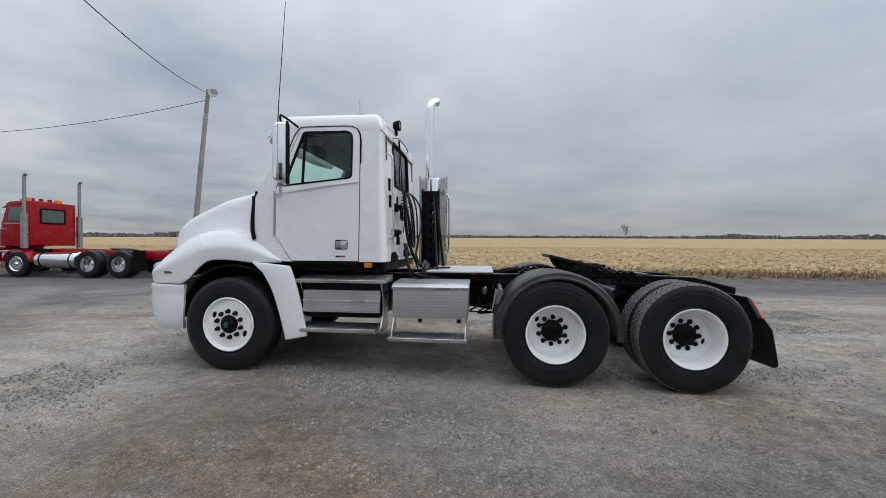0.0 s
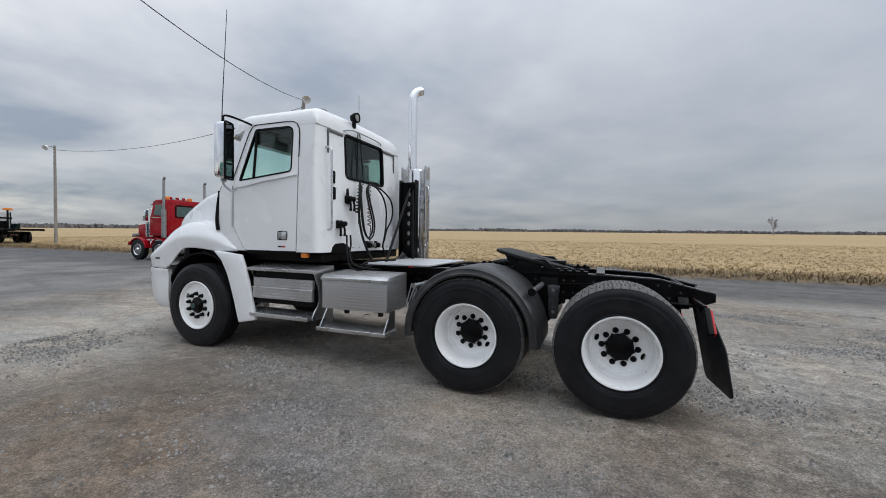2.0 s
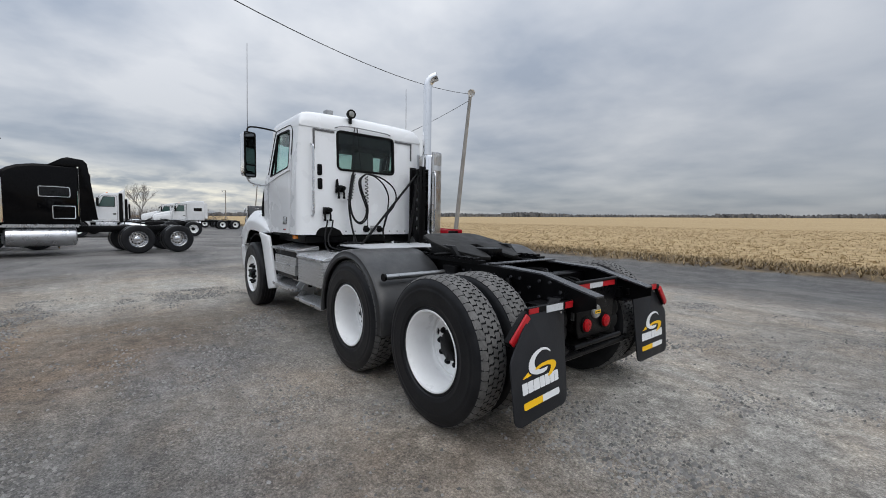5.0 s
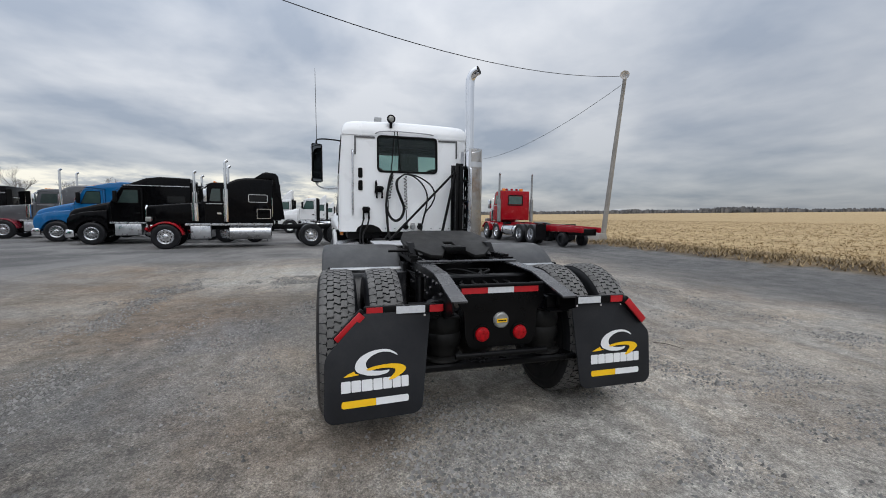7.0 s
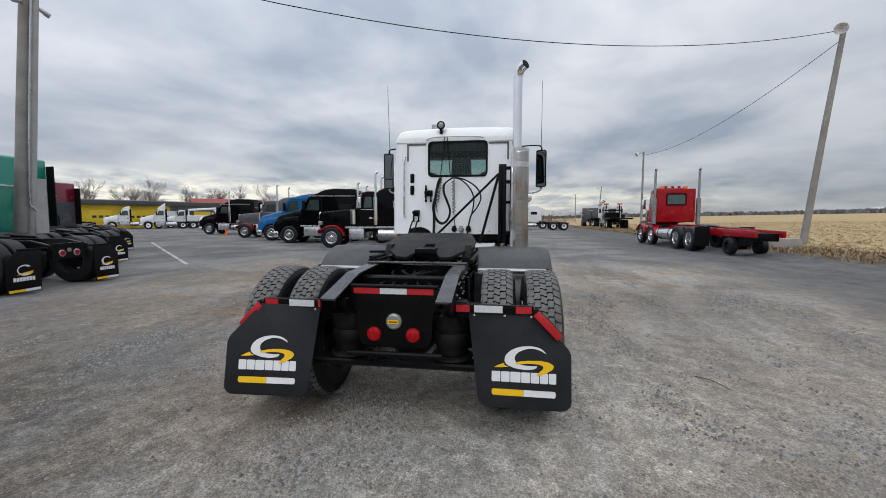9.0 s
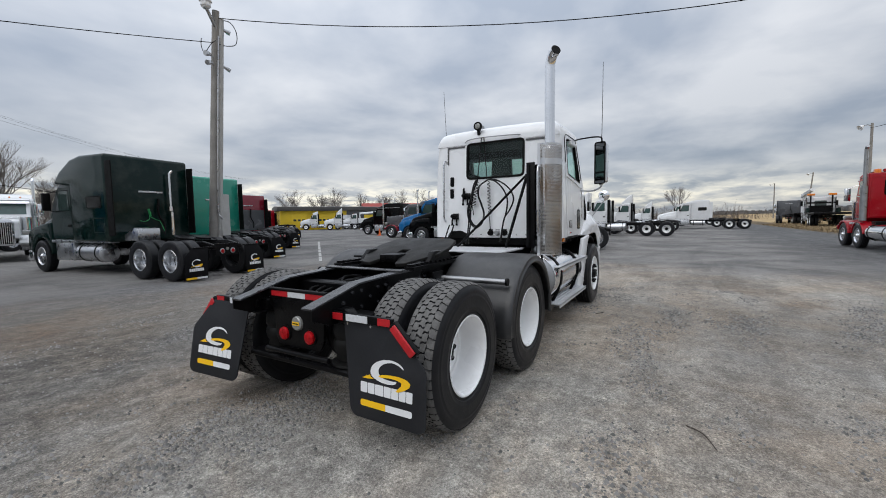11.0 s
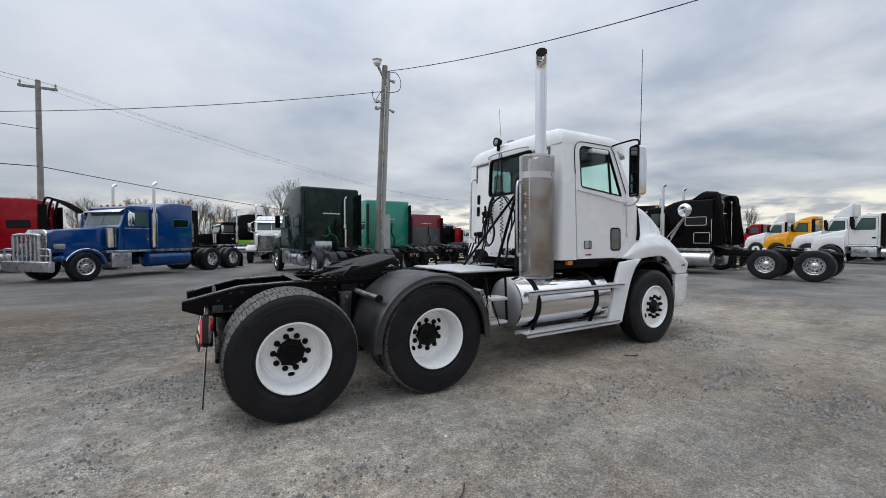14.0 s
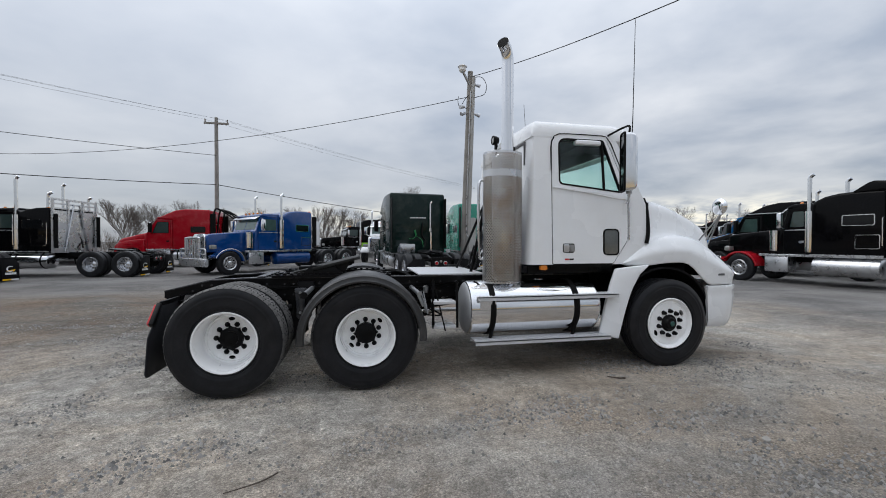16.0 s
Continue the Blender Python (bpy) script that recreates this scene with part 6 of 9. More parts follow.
def right_tank():
    b = bmesh.new()
    c = (0, 0.845, 0.728)
    lathe(b, [(0.285, -2.425), (0.298, -2.43), (0.302, -2.45), (0.302, -3.92), (0.296, -3.95), (0.27, -3.97), (0.0, -3.985)], "x", c, 56)
    tank = part("fuel_tank", b, CHROME, truck, "polished cylindrical fuel tank", smooth=50)
    b = bmesh.new()
    lathe(b, [(0.0, -2.365), (0.12, -2.37), (0.21, -2.385), (0.262, -2.405), (0.284, -2.425), (0.29, -2.44)], "x", c, 56)
    part("tank_head", b, TANKEND, tank, "dull grey domed end", smooth=50)
    bx("tank_plate", CHROME, tank, -2.70, -2.52, 1.142, 1.150, 0.74, 0.85, 0.002)
    for x in (-2.67, -3.66):
        b = bmesh.new()
        lathe(b, [(0.303, x - 0.032), (0.314, x - 0.03), (0.314, x + 0.03), (0.303, x + 0.032)], "x", c, 40, loop=True)
        part("strap", b, SEAL, tank, "black tank strap")
        bx("tank_bracket", BLACKP, tank, x - 0.035, x + 0.035, 0.43, 0.80, 0.42, 0.62, 0.006)
    b = bmesh.new()
    lathe(b, [(0.0, 1.035), (0.045, 1.035), (0.05, 1.02), (0.05, 0.99)], "z", (-3.35, 0.80, 0), 20)
    part("filler_cap", b, ALU, tank)
    for nm, z, x0, x1, y0, y1 in (("upper_step", 0.872, -4.16, -2.49, 0.99, 1.185), ("lower_step", 0.398, -4.06, -2.46, 0.97, 1.19)):
        b = bmesh.new()
        box(b, x0, x1, y0, y1, z, z + 0.012)
        box(b, x0, x1, y1 - 0.012, y1, z - 0.030, z + 0.014)
        box(b, x0, x1, y0, y0 + 0.012, z - 0.030, z + 0.014)
        n = int((x1 - x0) / 0.045)
        for k in range(n):
            for j in range(3):
                x, y = x0 + 0.03 + k * 0.045, y0 + 0.05 + j * 0.05
                lathe(b, [(0.0, z + 0.020), (0.008, z + 0.020), (0.013, z + 0.011)], "z", (x, y, 0), 6)
        part(nm, b, DECKP, tank, "studded aluminium step")
    for x in (-2.67, -3.66):
        rod("step_bracket", SEAL, tank, spline([(x, 0.98, 0.885), (x, 1.115, 0.86), (x, 1.14, 0.735), (x, 1.10, 0.56), (x, 1.03, 0.40)], 4), 0.022, 8)
    # ladder steps behind the tank
    b = bmesh.new()
    for z in (0.575, 0.835):
        box(b, -2.265, -2.03, 0.88, 1.08, z - 0.032, z)
    lad = part("ladder_step", b, DECKP, truck, "two aluminium ladder steps", bevel=0.003)
    for x in (-2.03, -2.295):
        rod("ladder_side", BLACKP, lad, [(x, 1.0, 1.05), (x, 1.03, 0.54)], 0.014, 8)
    rod("ladder_side", SEAL, lad, [(-2.04, 0.95, 1.06), (-2.15, 1.09, 0.52)], 0.008, 6)


def perforated(bm, arc, z0, z1, nu, nv):
    """A curved sheet pierced by rows of slots: arc(u) gives the plan."""
    for j in range(nv):
        za, zb = z0 + (z1 - z0) * j / nv, z0 + (z1 - z0) * (j + 1) / nv
        for i in range(nu):
            sh = 0.5 * (j % 2)
            u0, u1 = (i + sh) / (nu + 0.5), (i + 1 + sh) / (nu + 0.5)
            fu, fz = 0.22, 0.22
            ua, ub = u0 + (u1 - u0) * fu, u1 - (u1 - u0) * fu
            zc, zd = za + (zb - za) * fz, zb - (zb - za) * fz
            o = [bm.verts.new((*arc(u), z)) for u, z in ((u0, za), (u1, za), (u1, zb), (u0, zb))]
            q = [bm.verts.new((*arc(u), z)) for u, z in ((ua, zc), (ub, zc), (ub, zd), (ua, zd))]
            for k in range(4):
                bm.faces.new((o[k], o[(k + 1) % 4], q[(k + 1) % 4], q[k]))


def exhaust():
    cx, cy = -2.842, 0.955
    b = bmesh.new()
    lathe(b, [(0.0, 1.05), (0.125, 1.05), (0.13, 1.08), (0.13, 2.40), (0.12, 2.44), (0.085, 2.455), (0.0, 2.47)], "z", (cx, cy, 0), 28)
    px, py = cx - 0.058, cy - 0.03
    tip = spline([(px, py, 2.43), (px, py, 3.0), (px, py, 3.42), (px + 0.006, py + 0.008, 3.55), (px + 0.040, py + 0.045, 3.635), (px + 0.095, py + 0.105, 3.672)], 6)
    tube(b, tip, 0.068, 20)
    tube(b, [(px, py, 2.465), (px, py, 2.50)], 0.080, 20)
    ex = part("exhaust_pipe", b, CHROME, truck, "chrome exhaust stack with a turned-out tip", smooth=50)
    # solid black disc paints the shade inside the pipe's mouth
    b = bmesh.new()
    e = Vector(tip[-1])
    d = (e - Vector(tip[-2])).normalized()
    tube(b, [e - d * 0.02, e + d * 0.004], 0.0655, 20)
    part("stack_opening", b, SEAL, ex, "black disc for the shaded stack opening")

    def arc(u):
        a = radians(-118 + 236 * u)
        return (cx + 0.222 * math.sin(a), cy - 0.02 + 0.165 * math.cos(a))
    b = bmesh.new()
    for z0, z1, nv in ((1.03, 2.20, 44), (2.275, 2.455, 7)):
        perforated(b, arc, z0, z1, 26, int(nv * 1.5))
    heat = material("heat_stained_steel", (0.42, 0.40, 0.375), 0.34, 1.0, 0.12, 5, 80, rough_vary=0.1, dirt=(0.26, 0.155, 0.075), dirt_amount=0.95, dirt_scale=1.9)
    sh = part("heat_shield", b, heat, ex, "perforated stainless heat shield with brown heat stains", smooth=60)
    b = bmesh.new()
    for z0, z1 in ((1.012, 1.032), (2.198, 2.277), (2.453, 2.473)):
        rows = [[(*arc(k / 24), z) for k in range(25)] for z in (z0, z1)]
        loft(b, rows, caps=False, closed=False)
    for u in (0.0, 1.0):
        p = arc(u)
        box(b, p[0] - 0.008, p[0] + 0.008, p[1] - 0.02, p[1] + 0.02, 1.012, 2.473)
    part("shield_band", b, ALU, sh)
    rod("shield_handle", ALU, ex, spline([(cx + 0.19, cy - 0.10, 1.30), (cx + 0.25, cy - 0.10, 1.34), (cx + 0.255, cy - 0.10, 2.10), (cx + 0.19, cy - 0.10, 2.16)], 4), 0.014, 8)
    # black carrier frame beside the stack
    b = bmesh.new()
    hole = [[(x + 0.028 * math.cos(a), z + 0.034 * math.sin(a)) for a in [2 * math.pi * k / 12 for k in range(12)]] for z in [1.32 + 0.145 * q for q in range(6)] for x in (-2.845,)]
    panel(b, [(-2.985, 1.10), (-2.715, 1.10), (-2.715, 2.22), (-2.985, 2.22)], hole, lambda x, z, d: (x, 0.70 + 0.02 * d, z))
    box(b, -2.985, -2.965, 0.66, 0.775, 1.10, 2.25)
    box(b, -2.735, -2.715, 0.66, 0.775, 1.10, 2.25)
    car = part("stack_carrier", b, BLACKP, truck, "black punched steel carrier for the stack", bevel=0.003)
    rod("brace", BLACKP, car, [(-2.80, 0.66, 2.12), (-2.62, -0.36, 1.10)], 0.017, 10)
    rod("brace", BLACKP, car, [(-2.76, 0.66, 2.10), (-2.62, 0.40, 1.10)], 0.020, 10)
    for z in (1.25, 1.7, 2.0, 2.2):
        bx("clamp", BLACKP, car, -2.90, -2.76, 0.72, 0.86, z - 0.02, z + 0.02, 0.004)
    b = bmesh.new()
    tube(b, spline([(-2.9, 0.72, 1.15), (-3.0, 0.70, 1.05), (-3.2, 0.6, 0.95), (-3.5, 0.55, 0.9)], 5), 0.06, 12)
    part("exhaust_pipe", b, STEEL, ex)


def rear_wall_kit():
    """Hoses, couplings and the work lamp behind the cab."""
    x = rear_x(1.9) + 0.03
    for y, z, wide in ((-0.445, 1.86, 1.0), (-0.645, 1.545, 0.85)):
        b = bmesh.new()
        box(b, rear_x(z), rear_x(z) + 0.035, y - 0.055 * wide, y + 0.055 * wide, z - 0.045, z + 0.05)
        for q in (-0.036, 0.036):
            lathe(b, [(0.0, 0.10), (0.022, 0.10), (0.03, 0.09), (0.032, 0.07), (0.026, 0.06), (0.026, 0.03)], "x", (rear_x(z), y + q * wide, z + 0.01), 14)
            tube(b, [(x + 0.04, y + q, z - 0.01), (x + 0.055, y + q * 1.1, z - 0.06), (x + 0.055, y + q * 1.1, z - 0.12)], 0.014, 8)
            lathe(b, [(0.0, z - 0.14), (0.019, z - 0.14), (0.019, z - 0.11), (0.0, z - 0.11)], "z", (x + 0.055, y + q * 1.1, 0), 6)
        part("hose_coupling", b, SEAL, truck, "black stowed air-hose coupling", bevel=0.004)
    b = bmesh.new()
    prism(b, rounded([(-0.515, 1.80), (-0.495, 1.80), (-0.47, 1.93), (-0.485, 2.0), (-0.505, 1.98)], 0.006, 2), "x", x, x + 0.02)
    part("coupling_bracket", b, BLACKP, truck)
    paths = [
        [(0.03, -0.255, 2.106), (0.04, -0.30, 1.994), (0.045, -0.352, 1.667), (0.06, -0.349, 1.43), (0.09, -0.34, 1.237), (0.12, -0.33, 1.12)],
        [(0.02, -0.24, 2.11), (0.03, -0.285, 1.99), (0.035, -0.335, 1.68), (0.05, -0.33, 1.42), (0.08, -0.325, 1.24), (0.10, -0.30, 1.11)],
        [(0.03, -0.057, 2.097), (0.05, -0.185, 2.0), (0.06, -0.194, 1.875), (0.06, -0.142, 1.727), (0.06, -0.093, 1.578), (0.06, -0.13, 1.445), (0.06, -0.215, 1.394), (0.06, -0.30, 1.465), (0.06, -0.346, 1.637), (0.05, -0.322, 1.845), (0.03, -0.264, 2.047)],
        [(0.035, -0.05, 2.10), (0.055, -0.165, 2.01), (0.07, -0.178, 1.87), (0.07, -0.125, 1.73), (0.07, -0.08, 1.575), (0.07, -0.12, 1.43), (0.07, -0.22, 1.375), (0.07, -0.315, 1.46), (0.07, -0.358, 1.64), (0.05, -0.31, 1.86), (0.03, -0.25, 2.06)],
        [(0.03, -0.057, 2.097), (0.05, 0.065, 2.068), (0.06, 0.203, 1.949), (0.06, 0.279, 1.786), (0.06, 0.264, 1.593), (0.06, 0.218, 1.43), (0.05, 0.193, 1.281), (0.06, 0.19, 1.18)],
        [(0.03, -0.026, 2.106), (0.06, 0.157, 2.053), (0.08, 0.325, 1.934), (0.08, 0.392, 1.786), (0.08, 0.34, 1.637), (0.07, 0.248, 1.513), (0.06, 0.209, 1.37), (0.05, 0.187, 1.281), (0.07, 0.18, 1.16)],
        [(0.06, -0.61, 1.42), (0.07, -0.64, 1.30), (0.08, -0.70, 1.18), (0.12, -0.70, 1.06), (0.25, -0.60, 1.02)],
        [(0.06, -0.685, 1.42), (0.07, -0.72, 1.30), (0.08, -0.745, 1.18), (0.10, -0.74, 1.04), (0.2, -0.66, 0.98)],
        [(0.09, -0.33, 1.20), (0.14, -0.40, 1.12), (0.16, -0.52, 1.04), (0.14, -0.64, 1.06), (0.18, -0.55, 1.12), (0.3, -0.42, 1.13)],
    ]
    for p in paths:
        rod("air_hose", HOSE, truck, spline([(rear_x(z) + 0.02 + d * 2.1, y, z) for d, y, z in p], 6), 0.0115, 8, "black rubber air hose")
    for y0, z0, y1, z1, turns, rad in ((-0.255, 2.08, -0.315, 1.70, 9, 0.032), (-0.05, 2.068, -0.035, 1.548, 10, 0.022)):
        pts = []
        for k in range(turns * 10 + 1):
            t = k / (turns * 10)
            a = 2 * math.pi * k / 10
            pts.append((rear_x(1.9) + 0.075 + rad * math.cos(a), y0 + (y1 - y0) * t + rad * math.sin(a), z0 + (z1 - z0) * t))
        pts += [(rear_x(1.4) + 0.06, y1 + 0.005, z1 - 0.08), (rear_x(1.3) + 0.05, y1 + 0.01, 1.31 if turns == 10 else z1 - 0.14)]
        rod("coiled_cable", HOSE, truck, pts, 0.0065, 5, "black coiled electric cable")
    for y, mt in ((-0.035, SEAL), (0.075, STEEL), (0.19, SEAL)):
        b = bmesh.new()
        lathe(b, [(0.0, 0.075), (0.03, 0.075), (0.036, 0.06), (0.036, 0.03), (0.044, 0.026), (0.044, 0.0)], "x", (rear_x(1.29), y, 1.29), 14)
        box(b, rear_x(1.29), rear_x(1.29) + 0.02, y - 0.03, y + 0.03, 1.325, 1.345)
        part("cable_socket", b, mt, truck)
    # hanging lines from the roof and the strap rod over the window
    for y0, y1 in ((-0.20, -0.26), (-0.16, -0.10)):
        rod("air_line", SEAL, truck, [(rear_x(2.7) + 0.03, y0, 2.76), (rear_x(2.4) + 0.03, (y0 + y1) / 2, 2.42), (rear_x(2.1) + 0.03, y1, 2.12)], 0.007, 6)
    rod("hose_rod", STEEL, truck, spline([(rear_x(2.7) + 0.0, -0.50, 2.70), (rear_x(2.7) + 0.05, -0.42, 2.73), (rear_x(2.7) + 0.06, -0.2, 2.745), (rear_x(2.7) + 0.05, 0.30, 2.735), (rear_x(2.7) - 0.01, 0.44, 2.725)], 5), 0.008, 8)
    b = bmesh.new()
    c = (0, -0.255, 2.93)
    lathe(b, [(0.0, -3.21), (0.044, -3.205), (0.060, -3.17), (0.066, -3.13), (0.062, -3.115), (0.050, -3.122), (0.0, -3.13)], "x", c, 24)
    wl_ = part("work_lamp", b, SEAL, truck, "round black work lamp on the cab roof", smooth=50)
    b = bmesh.new()
    lathe(b, [(0.0, -3.117), (0.026, -3.119), (0.050, -3.125), (0.050, -3.131), (0.0, -3.131)], "x", c, 24)
    part("lens", b, LAMPG, wl_)
    bx("lamp_bracket", BLACKP, wl_, -3.19, -3.15, -0.275, -0.235, 2.80, 2.90, 0.004)
    bx("roof_unit", STEEL, truck, -3.62, -3.50, -0.47, -0.36, 2.88, 3.035, 0.01, "small grey roof unit")
    # clearance lamps
    for y in (-0.55, 0.0, 0.55):
        b = bmesh.new()
        bmesh.ops.create_uvsphere(b, u_segments=12, v_segments=8, radius=1, matrix=Matrix.Translation((-4.22, y, 2.905)) @ Matrix.Diagonal((0.05, 0.03, 0.022, 1)))
        part("clearance_lamp", b, AMBER, truck)


def chassis_details():
    """Lines, valves and brackets along the rails."""
    rng = random.Random(12)
    for s in (-1, 1):
        # brackets that carry the flap hangers, bolted to the rail ends
        b = bmesh.new()
        prism(b, [(s * 0.43, 0.90), (s * 0.60, 0.835), (s * 0.60, 0.80), (s * 0.52, 0.775), (s * 0.43, 0.76)], "x", 0.50, 0.515)
        box(b, 0.36, 0.62, min(s * 0.43, s * 0.62), max(s * 0.43, s * 0.62), 0.842, 0.850)
        part("hanger_bracket", b, BLACKP, truck, bevel=0.003)
        # spring seats with U-bolts over each axle
        for x in (-1.32, 0.0):
            b = bmesh.new()
            box(b, x - 0.13, x + 0.13, s * 0.47 - 0.06, s * 0.47 + 0.06, 0.56, 0.64)
            for dx in (-0.10, 0.10):
                for dy in (-0.05, 0.05):
                    tube(b, [(x + dx, s * 0.47 + dy, 0.40), (x + dx, s * 0.47 + dy, 0.70)], 0.010, 6)
            part("spring_seat", b, BLACKP, truck, bevel=0.004)
        # hanger casting between the two axles
        b = bmesh.new()
        prism(b, [(-0.74, 1.02), (-0.56, 1.02), (-0.60, 0.62), (-0.66, 0.56), (-0.71, 0.62)], "y", s * 0.435, s * 0.50)
        part("suspension_hanger", b, BLACKP, truck, bevel=0.01)
        # valves and lines in front of the first drive axle
        for k in range(4):
            x, z = -2.12 + 0.09 * k, 0.86 + 0.05 * rng.random()
            b = bmesh.new()
            lathe(b, [(0.0, -0.045), (0.028, -0.045), (0.034, -0.02), (0.034, 0.03), (0.018, 0.045), (0.0, 0.045)], "z", (x, s * 0.50, z), 12)
            part("air_valve", b, STEEL if k == 1 else BLACKP, truck)
            rod("air_line", SEAL, truck, spline([(x, s * 0.50, z - 0.04), (x + 0.03, s * (0.52 + 0.04 * rng.random()), z - 0.18), (x - 0.08, s * 0.55, 0.58 + 0.06 * rng.random()), (x + 0.25, s * 0.50, 0.62)], 5), 0.010, 6)
        for k in range(3):
            rod("brake_hose", SEAL, truck, spline([(0.30, s * (0.30 + 0.05 * k), 0.80), (0.16 + 0.05 * k, s * 0.52, 0.72), (0.10, s * 0.56, 0.60 - 0.03 * k), (0.02, s * 0.46, 0.66)], 5), 0.011, 6)
            rod("air_line", SEAL, truck, spline([(-2.7, s * (0.455 + 0.012 * k), 0.90 + 0.03 * k), (-1.9, s * 0.46, 0.93 + 0.02 * k), (-0.9, s * (0.45 + 0.01 * k), 0.95), (-0.2, s * 0.455, 0.93 + 0.02 * k)], 5), 0.008, 6)
        bx("slack_adjuster", STEEL, truck, 0.12, 0.16, min(s * 0.36, s * 0.40), max(s * 0.36, s * 0.40), 0.52, 0.68, 0.006)
        # trim strip along the fender's edge, and its hooks
        for k in range(4):
            rod("fender_hook", STEEL, truck, [(-1.93 + 0.012 * k, s * (1.06 + 0.035 * k), 0.80), (-1.875 + 0.012 * k, s * (1.06 + 0.035 * k), 0.92)], 0.007, 6)
    # greased lock and lever under the coupling plate
    b = bmesh.new()
    box(b, -0.78, -0.52, -0.10, 0.10, 1.10, 1.17)
    tube(b, [(-0.70, -0.05, 1.13), (-0.72, -0.62, 1.12)], 0.014, 8)
    part("lock_lever", b, BLACKP, truck, bevel=0.004)
    b = bmesh.new()
    for k in range(3):
        tube(b, spline([(-1.9, -0.25 + 0.2 * k, 1.03), (-1.7, -0.2 + 0.15 * k, 1.10), (-1.45, 0.1 - 0.1 * k, 1.09), (-1.2, -0.15 + 0.15 * k, 1.05)], 5), 0.013, 6)
    part("deck_hoses", b, SEAL, truck)
    # inner dark plates that close the engine bay
    for s in (-1, 1):
        bx("splash_panel", BLACKPL, truck, -5.5, -4.2, min(s * 0.50, s * 0.53), max(s * 0.50, s * 0.53), 0.55, 1.25, 0)


for s in (-1, 1):
    cab_side(s)
cab_rear()
cab_roof()
sun_visor()
windshield()
cab_inside()
hood()
mirrors()
frame_rails()
fifth_wheel()
mud_flaps()
half_fenders()
left_steps()
right_tank()
exhaust()
rear_wall_kit()
chassis_details()
for s in (-1, 1):
    wheel(truck, -4.845, s, False, RIMW, turn=22 if s < 0 else 85)
    wheel(truck, -1.316, s, True, RIMW, turn=15 if s < 0 else 92, y=-0.015, z=0.508)
    wheel(truck, 0.0, s, True, RIMW, turn=32 if s < 0 else -38, y=-0.035, z=0.506)

# ---- the other trucks on the lot ----


def paint(name, color, rough=0.22, coat=0.5, spec=0.5):
    return material(name, color, rough, 0, 0.08, 2.0, 40, coat=coat, spec=spec, dirt=(0.20, 0.19, 0.17), dirt_amount=0.12, dirt_scale=2.0)


P_BLACK = material("black_truck_paint", (0.003, 0.003, 0.0035), 0.10, 0, 0.1, 2, 40, coat=0.04, spec=0.10)
P_RED = paint("red_truck_paint", (0.33, 0.004, 0.012), 0.2, 0.12, 0.22)
P_BLUE = paint("deep_blue_truck_paint", (0.002, 0.048, 0.20), 0.14, 0.45, 0.45)
P_SKYB = paint("light_blue_truck_paint", (0.006, 0.12, 0.32), 0.2, 0.25, 0.35)
P_GREEN = paint("dark_green_truck_paint", (0.002, 0.014, 0.012), 0.14, 0.10, 0.22)
P_TEAL = paint("teal_truck_paint", (0.02, 0.27, 0.19))
P_MAROON = paint("maroon_truck_paint", (0.20, 0.008, 0.022))
P_GREY = paint("grey_truck_paint", (0.085, 0.088, 0.095))
P_YELLOW = paint("yellow_truck_paint", (0.80, 0.36, 0.01))
P_LIME = paint("lime_green_paint", (0.22, 0.50, 0.02))
P_WHITE = paint("white_fleet_paint", (0.76, 0.77, 0.78))
DARKGL = material("dark_window_glass", (0.035, 0.055, 0.052), 0.06, 0, 0.15, 4, 40, coat=0.5)
LITGL = material("pale_window_glass", (0.055, 0.10, 0.092), 0.08, 0, 0.15, 4, 40, coat=0.5)
BLACKGL = material("black_window_glass", (0.006, 0.007, 0.008), 0.05, 0, 0.1, 4, 40, spec=0.3)
SILVER = material("silver_painted_steel", (0.55, 0.56, 0.58), 0.3, 0.8, 0.1, 4, 60)


def facing(origin, d):
    """The pose of a truck whose drive axles stand at origin and whose nose points along d."""
    return pose(origin[0], origin[1], ground_height(*origin[:2]), 0, 0, math.degrees(math.atan2(-d[1], -d[0])))


def slab(name, mat, parent, profile, w, bevel=0.05, label="", y0=None, seg=2):
    b = bmesh.new()
    prism(b, profile, "y", -w if y0 is None else y0, w)
    return part(name, b, mat, parent, label, bevel, seg=seg)


def flat_plate(name, mat, parent, pts, s, w, t=0.012, label="", r=0.05):
    """A rounded plate on the side of a body, proud of it by t."""
    b = bmesh.new()
    prism(b, rounded(pts, r, 3), "y", s * (w - 0.004), s * (w + t))
    return part(name, b, mat, parent, label)


